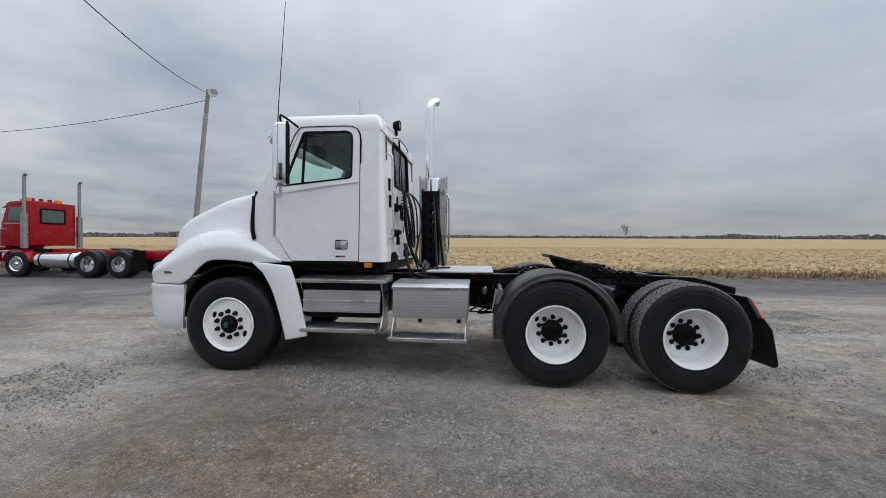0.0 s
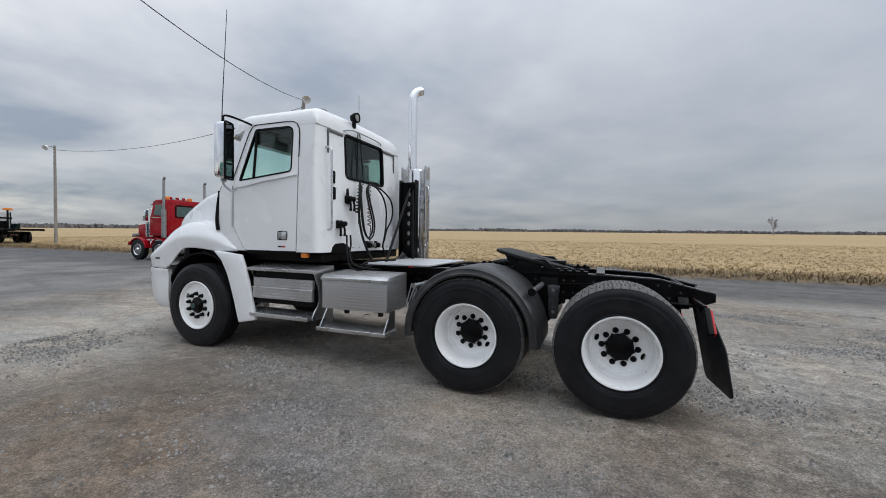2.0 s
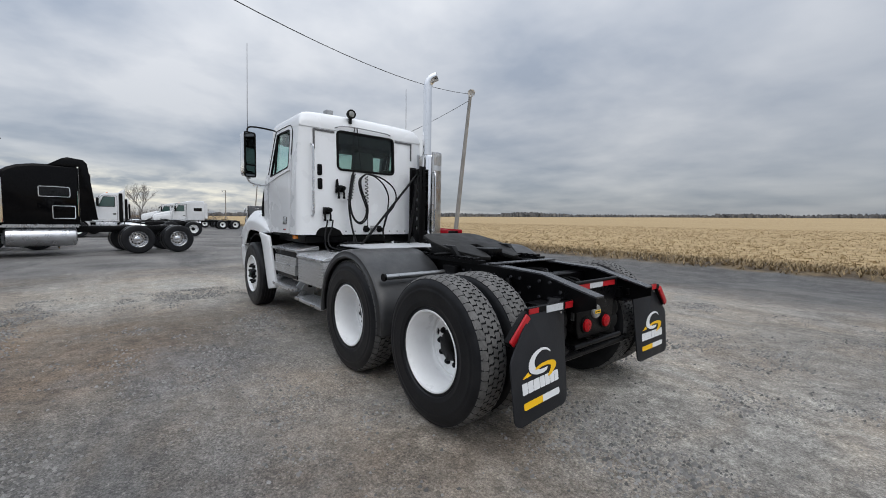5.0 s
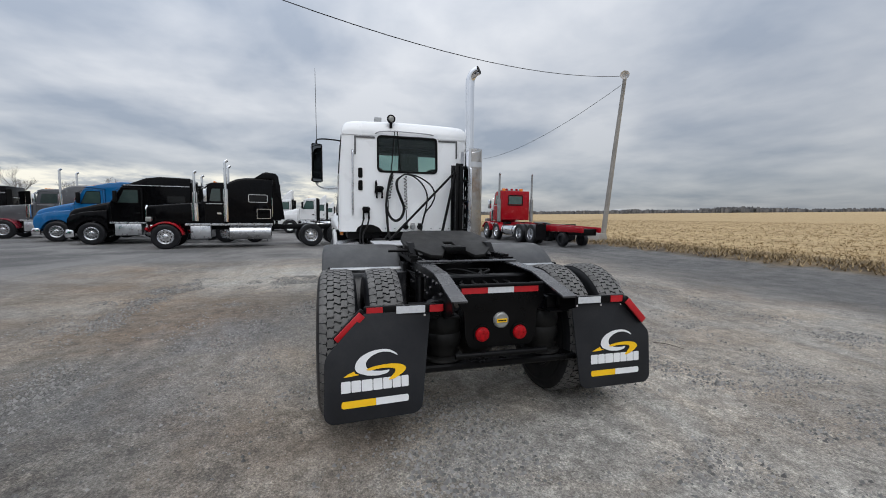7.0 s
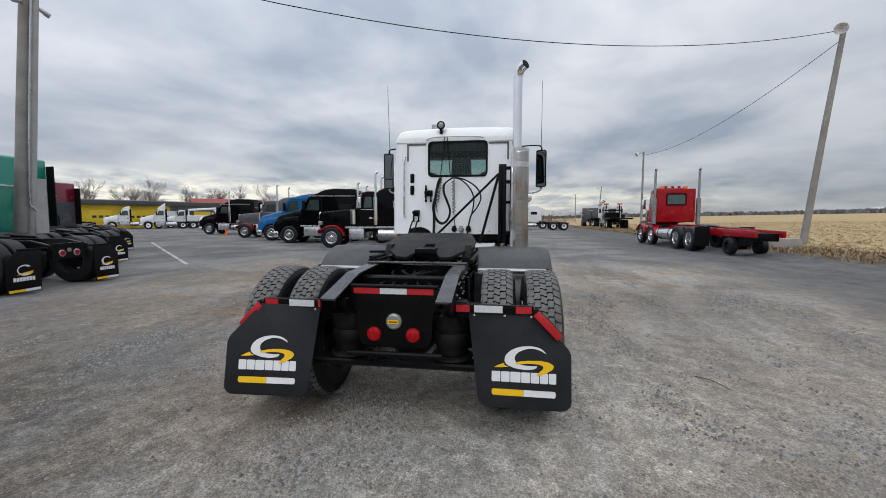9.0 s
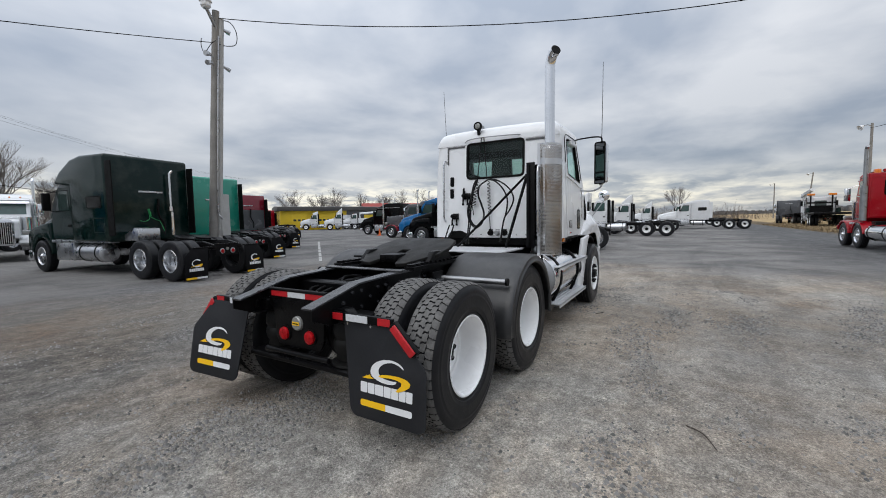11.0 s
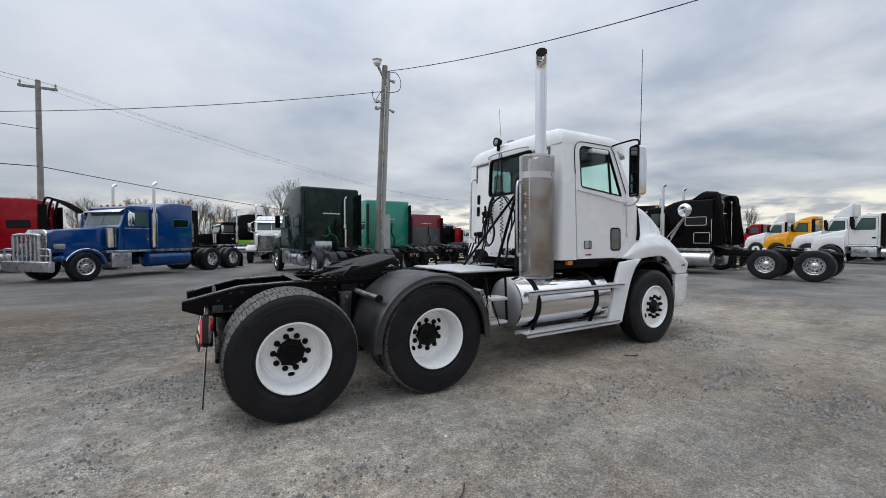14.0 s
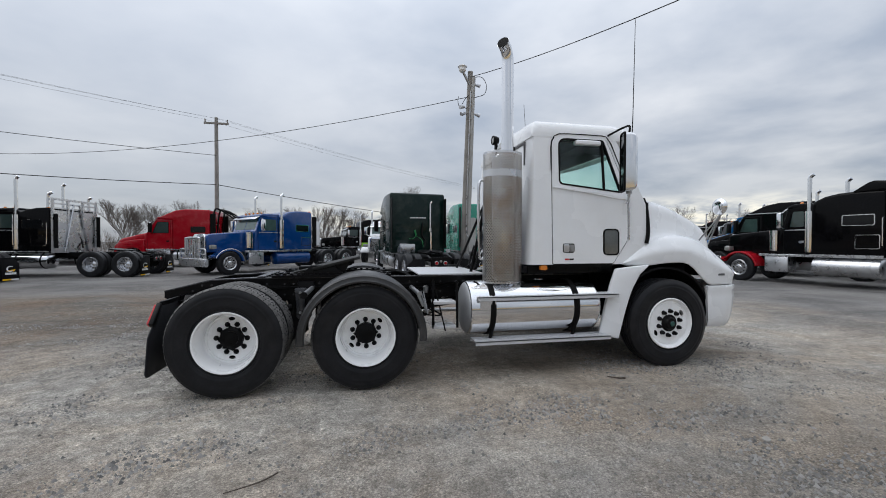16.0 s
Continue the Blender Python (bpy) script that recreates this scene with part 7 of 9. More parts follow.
def parked_truck(label, origin, d, body, wb=5.8, nose="long", sleeper=1.7, top=3.2, hoodmat=None, fender=None, stacks=2, stack_top=4.0, rim=WHEELM, flap=True, glass=DARKGL, band=None, bumper=CHROME, fairing=0.0, tanks=True, boxes=True, wide=1.18, cowl_at=1.28, back_at=2.55, rear_stack=False, band_top=1.42, lift=0.0, stackmat=CHROME, tankmat=None, group="trucks parked on the lot"):
    """A road tractor. Its parts stand in its own frame: nose towards -x, drive axles about x = 0."""
    t = thing("semi_truck", label, "truck", facing(origin, d), group)
    hoodmat, fender = hoodmat or body, fender or hoodmat or body
    f = -wb
    if nose == "long":
        nose_x, cowl, back = f - 0.72, f + cowl_at, f + back_at
        slab("hood", hoodmat, t, [(nose_x, 1.0), (nose_x, 1.72), (nose_x + 0.08, 1.80), (cowl, 1.98), (cowl, 1.0)], 0.66, 0.13, seg=4)
        b = bmesh.new()
        prism(b, rounded([(-0.50, 0.72), (0.50, 0.72), (0.50, 1.70), (0.38, 1.82), (-0.38, 1.82), (-0.50, 1.70)], 0.05), "x", nose_x - 0.05, nose_x + 0.02)
        gr = part("grille", b, CHROME, t, "chrome radiator grille", 0.012)
        b = bmesh.new()
        for k in range(15):
            y = -0.42 + 0.06 * k
            box(b, nose_x - 0.062, nose_x - 0.045, y - 0.011, y + 0.011, 0.80, 1.66)
        part("grille_bars", b, SILVER, gr)
        bx("grille_mesh", SEAL, gr, nose_x - 0.053, nose_x - 0.046, -0.44, 0.44, 0.78, 1.68, 0)
        for s in (-1, 1):
            b = bmesh.new()
            arc = [(f + 0.66 * math.cos(a), 0.50 + 0.64 * math.sin(a)) for a in [math.radians(8 + 150 * k / 14) for k in range(15)]]
            arc = arc + [(f - 0.66, 0.92), (f - 0.70, 0.80), (f - 0.62, 0.78)] + [(f + 0.59 * math.cos(a), 0.50 + 0.57 * math.sin(a)) for a in [math.radians(158 - 150 * k / 14) for k in range(15)]]
            prism(b, arc, "y", s * 0.60, s * 1.20)
            part("fender", b, fender, t, "", 0.02)
            b = bmesh.new()
            box(b, nose_x + 0.02, nose_x + 0.24, min(s * 0.70, s * 1.0), max(s * 0.70, s * 1.0), 1.14, 1.34)
            part("headlight", b, LAMPG, t, "", 0.05)
            b = bmesh.new()
            tube(b, [(cowl - 0.22, s * 0.86, 1.18), (cowl - 0.22, s * 0.86, 1.92)], 0.17, 20)
            part("air_cleaner", b, CHROME, t, "chrome air cleaner")
        cabp = [(cowl - 0.05, 1.0), (cowl, 1.98), (cowl + 0.05, 2.04), (cowl + 0.26, 2.66), (cowl + 0.18, 2.72), (cowl + 0.42, 2.82), (back, 2.84), (back, 1.0)]
        wsA, wsB = (cowl + 0.06, 2.06), (cowl + 0.25, 2.60)
        slab("sun_visor", CHROME, t, [(cowl + 0.02, 2.56 + lift), (cowl + 0.04, 2.54 + lift), (cowl + 0.30, 2.70 + lift), (cowl + 0.27, 2.73 + lift)], 0.98, 0.006, "chrome sun visor")
        win = [(cowl + 0.32, 2.02), (cowl + 0.42, 2.56), (back - 0.18, 2.56), (back - 0.18, 2.02)]
        cw = 1.0
    else:
        nose_x, cowl, back = f - 0.92, f + 0.62, f + 2.05
        cw = 1.12
        arch = [(f + 0.60 * math.cos(a), 0.52 + 0.60 * math.sin(a)) for a in [math.radians(6 + 168 * k / 14) for k in range(15)]]
        prof = [(cowl, 0.60), (f + 0.62, 0.60)] + arch[1:-1] + [(f - 0.62, 0.62), (nose_x + 0.08, 0.62), (nose_x + 0.02, 0.95), (nose_x + 0.05, 1.20), (nose_x + 0.16, 1.36), (f - 0.35, 1.50), (f, 1.56), (cowl, 1.62)]
        slab("fender_body", fender, t, prof, 1.16, 0.05)
        slab("hood", hoodmat, t, [(nose_x - 0.04, 0.9), (nose_x - 0.01, 1.40), (nose_x + 0.06, 1.55), (nose_x + 0.22, 1.66), (f - 0.2, 1.80), (f + 0.2, 1.91), (cowl + 0.05, 2.02), (cowl + 0.05, 1.2), (f, 1.2)], 0.78, 0.12, seg=3)
        slab("bumper", bumper, t, [(nose_x - 0.05, 0.34), (nose_x - 0.08, 0.52), (nose_x, 0.72), (f - 0.64, 0.72), (f - 0.62, 0.36)], 1.17, 0.05, "full-width front bumper")
        b = bmesh.new()
        prism(b, rounded([(-0.48, 0.84), (0.48, 0.84), (0.42, 1.32), (-0.42, 1.32)], 0.06), "x", nose_x - 0.07, nose_x + 0.05)
        gr = part("grille", b, SEAL, t, "", 0.01)
        for k in range(5):
            bx("slat", CHROME, gr, nose_x - 0.085, nose_x - 0.065, -0.44, 0.44, 0.88 + 0.09 * k, 0.91 + 0.09 * k, 0.004)
        for s in (-1, 1):
            b = bmesh.new()
            bmesh.ops.create_uvsphere(b, u_segments=14, v_segments=8, radius=1, matrix=Matrix.Translation((nose_x + 0.16, s * 0.95, 1.02)) @ Matrix.Rotation(radians(-s * 28), 4, "Z") @ Matrix.Diagonal((0.16, 0.20, 0.13, 1)))
            part("headlight", b, LAMPG, t)
        cabp = [(cowl, 0.95), (cowl, 1.90), (cowl + 0.10, 1.98), (cowl + 0.55, 2.72), (cowl + 0.75, 2.84), (back, 2.86), (back, 0.95)]
        wsA, wsB = (cowl + 0.12, 2.0), (cowl + 0.53, 2.68)
        win = [(cowl + 0.42, 1.98), (cowl + 0.68, 2.58), (back - 0.22, 2.58), (back - 0.22, 1.98)]
    cabp, win = [(x, z + lift) for x, z in cabp], [(x, z + lift) for x, z in win]
    wsA, wsB = (wsA[0], wsA[1] + lift), (wsB[0], wsB[1] + lift)
    cab = slab("cab", body, t, cabp, cw, 0.06, seg=3)
    # windshield in two panes
    dx, dz = wsB[0] - wsA[0], wsB[1] - wsA[1]
    ln = math.hypot(dx, dz)
    nx, nz = -dz / ln * 0.012, dx / ln * 0.012
    for y0, y1 in ((-cw * 0.86, -0.02), (0.02, cw * 0.86)):
        b = bmesh.new()
        prism(b, [(wsA[0] + nx, wsA[1] + nz), (wsB[0] + nx, wsB[1] + nz), (wsB[0] - nx, wsB[1] - nz), (wsA[0] - nx, wsA[1] - nz)], "y", y0, y1)
        part("windshield_pane", b, glass, t)
    for s in (-1, 1):
        flat_plate("door_gap", SEAL, t, [(cowl + 0.145, 1.105 + lift), (cowl + 0.125, 1.955 + lift), (win[1][0] - 0.113, 2.675 + lift), (back - 0.085, 2.675 + lift), (back - 0.085, 1.105 + lift)], s, cw, 0.004, "", 0.065)
        dr = flat_plate("door", body, t, [(cowl + 0.16, 1.12 + lift), (cowl + 0.14, 1.95 + lift), (win[1][0] - 0.10, 2.66 + lift), (back - 0.10, 2.66 + lift), (back - 0.10, 1.12 + lift)], s, cw, 0.010, "", 0.06)
        flat_plate("window_pane", glass, dr, win, s, cw + 0.010, 0.006)
        if nose == "long":
            flat_plate("belt_trim", SILVER, dr, [(cowl + 0.18, 1.90 + lift), (cowl + 0.18, 1.935 + lift), (back - 0.11, 1.935 + lift), (back - 0.11, 1.90 + lift)], s, cw + 0.010, 0.008, "", 0.005)
        else:
            flat_plate("window_gasket", SEAL, dr, [(p[0] + dx_, p[1] + dz_) for p, (dx_, dz_) in zip(win, ((-0.035, -0.03), (-0.02, 0.03), (0.03, 0.03), (0.03, -0.03)))], s, cw + 0.008, 0.004)
        b = bmesh.new()
        prism(b, rounded([(back - 0.32, 1.46), (back - 0.16, 1.46), (back - 0.16, 1.54), (back - 0.32, 1.54)], 0.02), "y", s * (cw + 0.008), s * (cw + 0.03))
        part("door_handle", b, CHROME if nose == "long" else SEAL, dr)
        mx = cowl + 0.22 if nose == "long" else cowl + 0.40
        b = bmesh.new()
        box(b, mx - 0.09, mx + 0.05, min(s * 1.24, s * 1.44), max(s * 1.24, s * 1.44), 1.98, 2.52)
        mi = part("mirror", b, CHROME if nose == "long" else SEAL, t, "", 0.03)
        rod("mirror_arm", CHROME if nose == "long" else SEAL, mi, [(mx, s * 1.32, 2.50), (mx + 0.05, s * 1.1, 2.62), (mx + 0.08, s * (cw - 0.02), 2.62)], 0.014, 6)
        rod("mirror_arm", CHROME if nose == "long" else SEAL, mi, [(mx, s * 1.32, 2.0), (mx + 0.05, s * 1.1, 1.93), (mx + 0.08, s * (cw - 0.02), 1.93)], 0.014, 6)
    for k in range(5):
        b = bmesh.new()
        y = -0.7 + 0.35 * k
        bmesh.ops.create_uvsphere(b, u_segments=8, v_segments=6, radius=1, matrix=Matrix.Translation((cabp[-3][0] + 0.1, y, 2.86 + lift)) @ Matrix.Diagonal((0.06, 0.035, 0.04, 1)))
        part("roof_lamp", b, AMBER, t)
    rear = back
    if sleeper:
        rear = back + 0.08 + sleeper
        sp = [(back + 0.06, 1.0), (back + 0.06, 2.72), (back + (0.08 if nose == "long" else -0.55), 2.76), (back + 0.22, top - 0.20), (back + 0.45, top - 0.09), (back + 0.80, top - 0.02), (back + 1.2, top), (rear, top - 0.02), (rear, 1.0)]
        if nose == "aero":
            sp = [(back + 0.02, 1.0), (back + 0.02, 2.70), (back - 0.95, 2.80), (back - 0.55, max(2.87, top - 0.42)), (back + 0.15, max(2.92, top - 0.08)), (back + 0.7, top), (rear, top - 0.03), (rear, 1.0)]
        sl = slab("sleeper", body, t, sp, wide, 0.09, seg=3)
        for s in (-1, 1):
            b = bmesh.new()
            ring = rounded([(rear - 1.02, 2.0), (rear - 1.02, 2.35), (rear - 0.24, 2.35), (rear - 0.24, 2.0)], 0.06, 3)
            panel(b, ring, [shrink(ring, 0.022)], lambda x, z, q, s=s: (x, s * (wide + 0.014 - 0.018 * q), z))
            fr = part("sleeper_window", b, CHROME if nose == "long" else SEAL, t)
            flat_plate("window_pane", BLACKGL, fr, shrink(ring, 0.018), s, wide, 0.008)
            b = bmesh.new()
            ring = rounded([(rear - 0.70, 1.28), (rear - 0.70, 1.72), (rear - 0.12, 1.72), (rear - 0.12, 1.28)], 0.05, 3)
            panel(b, ring, [shrink(ring, 0.022)], lambda x, z, q, s=s: (x, s * (wide + 0.008 - 0.012 * q), z))
            part("locker_frame", b, CHROME if nose == "long" else body, t)
            if band:
                flat_plate("paint_band", band, t, [(back + 0.10, 1.02), (back + 0.10, band_top), (rear - 0.05, band_top), (rear - 0.05, 1.02)], s, wide, 0.006, "", 0.02)
            if nose == "long":
                for z0, z1, x in ((1.35, 2.25, rear - 0.06), (1.3, 2.2, back - 0.02)):
                    rod("grab_handle", CHROME, t, [(x, s * wide * 0.99, z0), (x, s * (wide + 0.055), z0 + 0.03), (x, s * (wide + 0.055), z1 - 0.03), (x, s * wide * 0.99, z1)], 0.014, 6)
                flat_plate("trim_strip", SILVER, t, [(back + 0.08, 1.045), (back + 0.08, 1.085), (rear - 0.04, 1.085), (rear - 0.04, 1.045)], s, wide, 0.01, "", 0.005)
                b = bmesh.new()
                box(b, rear - 0.16, rear - 0.04, s * wide * 0.9 - 0.05, s * wide * 0.9 + 0.05, top - 0.05, top + 0.02)
                part("marker_lamp", b, AMBER, t, "", 0.015)
            # rear fin
            bx("side_fin", body if body is P_WHITE else SEAL, t, rear, rear + 0.30, min(s * (wide - 0.05), s * (wide - 0.02)), max(s * (wide - 0.05), s * (wide - 0.02)), 1.2, top - 0.25, 0.005)
        if nose == "aero" and body is P_BLACK:
            for s in (-1, 1):
                flat_plate("trim_strip", SILVER, t, [(back - 0.75, 2.79), (back - 0.75, 2.83), (rear - 0.05, 2.83), (rear - 0.05, 2.79)], s, wide, 0.012, "", 0.005)
                flat_plate("hood_trim", SILVER, t, [(f - 0.35, 1.62), (f - 0.30, 1.68), (cowl - 0.15, 1.80), (cowl - 0.15, 1.76)], s, 0.74, 0.012, "", 0.005)
        bx("handrail_panel", ALU, t, rear, rear + 0.03, -0.35, 0.35, 2.48, 2.53, 0.005)
        b = bmesh.new()
        tube(b, spline([(rear + 0.05, 0.2, 2.3), (rear + 0.10, 0.15, 1.8), (rear + 0.12, 0.3, 1.5), (rear + 0.25, 0.2, 1.2)], 5), 0.03, 8)
        part("air_hose", b, SEAL, t)
    else:
        b = bmesh.new()
        ring = rounded([(-0.45, 2.0 + lift), (0.45, 2.0 + lift), (0.45, 2.5 + lift), (-0.45, 2.5 + lift)], 0.08, 4)
        prism(b, ring, "x", back - 0.004, back + 0.015)
        part("rear_window", b, glass, t)
        if nose == "aero":
            for s in (-1, 1):
                bx("cab_extender", SEAL, t, back + 0.01, back + 0.20, min(s * 1.08, s * 1.12), max(s * 1.08, s * 1.12), 1.05, 2.84, 0.01)
            bx("rear_rack", BLACKP, t, back + 0.06, back + 0.12, -0.9, 0.9, 1.0, 2.0, 0.01)
    if fairing:
        slab("roof_fairing", body, t, [(back - 0.95, 2.84), (back - 0.35, 2.84 + fairing * 0.7), (back + 0.05, 2.84 + fairing), (back + 0.08, 2.84)], 0.85, 0.10, seg=3)
    # stacks behind the cab
    for s in ((-1, 1), (1,), ())[2 - stacks]:
        y = s * (cw + 0.13)
        b = bmesh.new()
        sx = rear + 0.16 if rear_stack else back + 0.03
        tip = spline([(sx, y, 2.5), (sx, y, stack_top - 0.25), (sx + 0.02, y, stack_top - 0.08), (sx + 0.11, y, stack_top)], 5)
        tube(b, tip, 0.062, 12)
        st = part("exhaust_pipe", b, stackmat, t, "upright metal exhaust pipe")
        b = bmesh.new()
        tube(b, [(sx, y, 1.15), (sx, y, 2.55)], 0.115, 16)
        part("stack_shield", b, stackmat, st)
    # frame, tanks, steps, coupling
    for s in (-1, 1):
        slab("frame_rail", BLACKP, t, [(f - 0.3, 0.78), (f - 0.3, 1.02), (0.85, 1.02), (1.30, 0.92), (1.30, 0.80)], s * 0.43, 0.01, y0=s * 0.34)
        if tanks:
            x0, x1 = (f + 1.45, min(rear - 0.1, -1.2)) if nose == "long" else (f + 1.2, min(rear + 0.1, -1.2))
            x1 = x1 if sleeper else -1.22
            b = bmesh.new()
            m = min(x1, x0 + (3.1 if nose == "long" else 2.2))
            tr = 0.325 if nose == "long" else 0.29
            lathe(b, [(0.0, x0 + 0.85), (tr - 0.05, x0 + 0.86), (tr - 0.005, x0 + 0.89), (tr, x0 + 0.95), (tr, m - 0.06), (tr - 0.005, m - 0.03), (tr - 0.05, m), (0.0, m + 0.01)], "x", (0, s * 0.87, 0.68), 24)
            tk = part("fuel_tank", b, tankmat or (CHROME if nose == "long" else ALU), t, "" if tankmat else "bright metal fuel tank")
            for x in (x0 + 1.1, m - 0.25):
                b = bmesh.new()
                lathe(b, [(tr + 0.001, x - 0.025), (tr + 0.01, x - 0.025), (tr + 0.01, x + 0.025), (tr + 0.001, x + 0.025)], "x", (0, s * 0.87, 0.68), 24, loop=True)
                part("strap", b, SEAL if not tankmat else tankmat, tk)
        if boxes:
            b = bmesh.new()
            x0 = f + 0.78
            box(b, x0 + 0.1, x0 + (0.85 if nose == "long" else 1.15), min(s * 0.62, s * 1.14), max(s * 0.62, s * 1.14), 0.42, 0.98)
            part("step_box", b, ALU, t, "", 0.03)
            bx("running_board", ALU, t, f + 0.7, rear - 0.05, min(s * 0.9, s * 1.17), max(s * 0.9, s * 1.17), 0.98, 1.06, 0.01)
    m = Matrix.Translation((-0.15, 0, 1.13)) @ Matrix.Rotation(radians(7), 4, "Y")
    b = bmesh.new()
    prism(b, [(-0.40, -0.30), (-0.10, -0.46), (0.12, -0.455), (0.43, -0.26), (0.20, -0.055), (0.02, -0.05), (0.02, 0.05), (0.20, 0.055), (0.43, 0.26), (0.12, 0.455), (-0.10, 0.46), (-0.40, 0.30)], "z", -0.05, 0.0)
    b.transform(m)
    part("fifth_wheel", b, BLACKP, t, "", 0.005)
    bx("crossmember", BLACKP, t, 1.23, 1.29, -0.36, 0.36, 0.62, 0.95, 0.01)
    for y in (-0.16, 0.16):
        b = bmesh.new()
        lathe(b, [(0.0, 1.315), (0.05, 1.31), (0.055, 1.29)], "x", (0, y, 0.74), 14)
        tl = part("tail_lamp", b, REDLENS, t)
        b = bmesh.new()
        lathe(b, [(0.056, 1.312), (0.072, 1.308), (0.075, 1.29), (0.056, 1.29)], "x", (0, y, 0.74), 16, loop=True)
        part("lamp_ring", b, SILVER, tl)
    b = bmesh.new()
    lathe(b, [(0.0, 1.312), (0.04, 1.308), (0.045, 1.29)], "x", (0, 0, 0.80), 14)
    part("reversing_lamp", b, LAMPG, t)
    for s in (-1, 1):
        if flap:
            b = bmesh.new()
            prism(b, [(s * 0.56, 0.86), (s * 1.0, 0.86), (s * 1.21, 0.66), (s * 1.21, 0.05), (s * 0.60, 0.05)], "x", 1.27, 1.285)
            fl = part("mud_flap", b, BLACKPL, t, "", 0.004)
            bx("flap_hanger", BLACKP, fl, 1.262, 1.294, min(s * 0.40, s * 1.0), max(s * 0.40, s * 1.0), 0.85, 0.885, 0.004)
            bx("printed_bar", WHITEPR, fl, 1.2855, 1.2875, s * 0.905, s * 0.905 + 0.285, 0.065, 0.115, 0)
            bx("printed_bar", YELLOW, fl, 1.2855, 1.2875, s * 0.905 - 0.285, s * 0.905 - 0.002, 0.065, 0.115, 0)
            for k in range(7):
                y = s * 0.905 - 0.196 + 0.056 * k
                bx("printed_block", WHITEPR, fl, 1.2855, 1.2875, y, y + 0.048, 0.27, 0.345, 0)
            b = bmesh.new()
            prism(b, [(s * 0.90 - 0.16, 0.385), (s * 0.90 - 0.02, 0.43), (s * 0.90 + 0.16, 0.455), (s * 0.90 + 0.15, 0.41), (s * 0.90 + 0.08, 0.37), (s * 0.90 + 0.09, 0.415), (s * 0.90 - 0.04, 0.40)], "x", 1.2875, 1.2885)
            part("band_mark", b, YELLOW, fl)
            b = bmesh.new()
            ring = [(s * 0.89 + 0.135 * math.cos(a), 0.475 + 0.105 * math.sin(a)) for a in [radians(40 + 14 * k) for k in range(21)]] + [(s * 0.905 + 0.102 * math.cos(a), 0.48 + 0.075 * math.sin(a)) for a in [radians(40 + 14 * k) for k in range(20, -1, -1)]]
            prism(b, ring, "x", 1.2855, 1.288)
            part("ring_mark", b, WHITEPR, fl)
        wheel(t, f, s, False, rim, full=False)
        wheel(t, -0.66, s, True, rim, full=False, tread=False)
        wheel(t, 0.66, s, True, rim, full=False, tread=False)
    return t


NORTH = (0.138, -0.99)
pete = parked_truck("black long-nose tractor with bright red front fenders and a tall sleeper", (-18.0, -1.70), (0.17, -0.985), P_BLACK, 6.4, "long", 1.85, 3.08, fender=P_RED, stack_top=3.78, back_at=2.2, flap=False, tankmat=ALU, group="trucks nosed towards the yard")
for s_ in (-1, 1):
    slab("wind_fin", P_BLACK, pete, [(-3.05, 3.05), (-2.69, 3.30), (-2.55, 3.35), (-2.15, 3.30), (-2.05, 3.18), (-1.81, 1.25), (-2.28, 1.25), (-2.28, 3.05)], s_ * 1.19, 0.008, "tall black side fin behind the sleeper", y0=s_ * 1.162)
slab("roof_fin", P_BLACK, pete, [(-3.05, 3.04), (-2.69, 3.28), (-2.55, 3.33), (-2.30, 3.32), (-2.30, 3.04)], 1.16, 0.03)
parked_truck("black aerodynamic tractor with chrome side skirts", (-21.1, -6.0), NORTH, P_BLACK, 6.2, "aero", 1.9, 3.25, stacks=2, stack_top=3.6, rear_stack=True, group="trucks nosed towards the yard")
parked_truck("bright blue aerodynamic tractor with a raised sleeper roof", (-23.6, -8.7), NORTH, P_SKYB, 6.2, "aero", 1.9, 3.12, stacks=0, group="trucks nosed towards the yard")
parked_truck("dull grey long-nose tractor with maroon fenders", (-26.8, -12.9), NORTH, P_GREY, 6.2, "long", 1.6, 3.1, fender=P_MAROON, group="trucks nosed towards the yard")
parked_truck("black aerodynamic tractor at the end of the row", (-32.6, -20.6), NORTH, P_BLACK, 6.2, "aero", 1.9, 3.3, group="trucks nosed towards the yard")

# white fleet rows farther down the lot
SOUTH = (0.0, -1.0)
parked_truck("white day-cab tractor with a black cab back", (-32.4, 0.95), SOUTH, P_WHITE, 5.5, "aero", 0, stacks=0, rim=RIMW, flap=False, glass=LITGL, group="white fleet tractors", fairing=0)
parked_truck("white day-cab tractor beside its twin", (-36.2, -1.8), SOUTH, P_WHITE, 5.0, "aero", 0, stacks=0, rim=RIMW, flap=False, glass=LITGL, group="white fleet tractors", fairing=0.9)
parked_truck("yellow day-cab tractor among white ones", (-38.5, -4.6), SOUTH, P_YELLOW, 4.8, "aero", 0, stacks=0, flap=False, glass=LITGL, group="white fleet tractors", fairing=0.3)
parked_truck("white day-cab tractor with a tall roof fairing", (-43.0, -7.6), SOUTH, P_WHITE, 5.0, "aero", 0, stacks=0, rim=RIMW, flap=False, glass=LITGL, group="white fleet tractors", fairing=0.9)
parked_truck("red day-cab tractor at the back of the lot", (-47.0, -10.9), SOUTH, P_RED, 5.0, "aero", 0, stacks=0, flap=False, glass=LITGL, group="white fleet tractors")
parked_truck("white day-cab tractor with a roof fairing", (-44.0, 1.2), SOUTH, P_WHITE, 5.2, "aero", 0, stacks=0, rim=RIMW, flap=False, glass=LITGL, group="white fleet tractors", fairing=0.9)
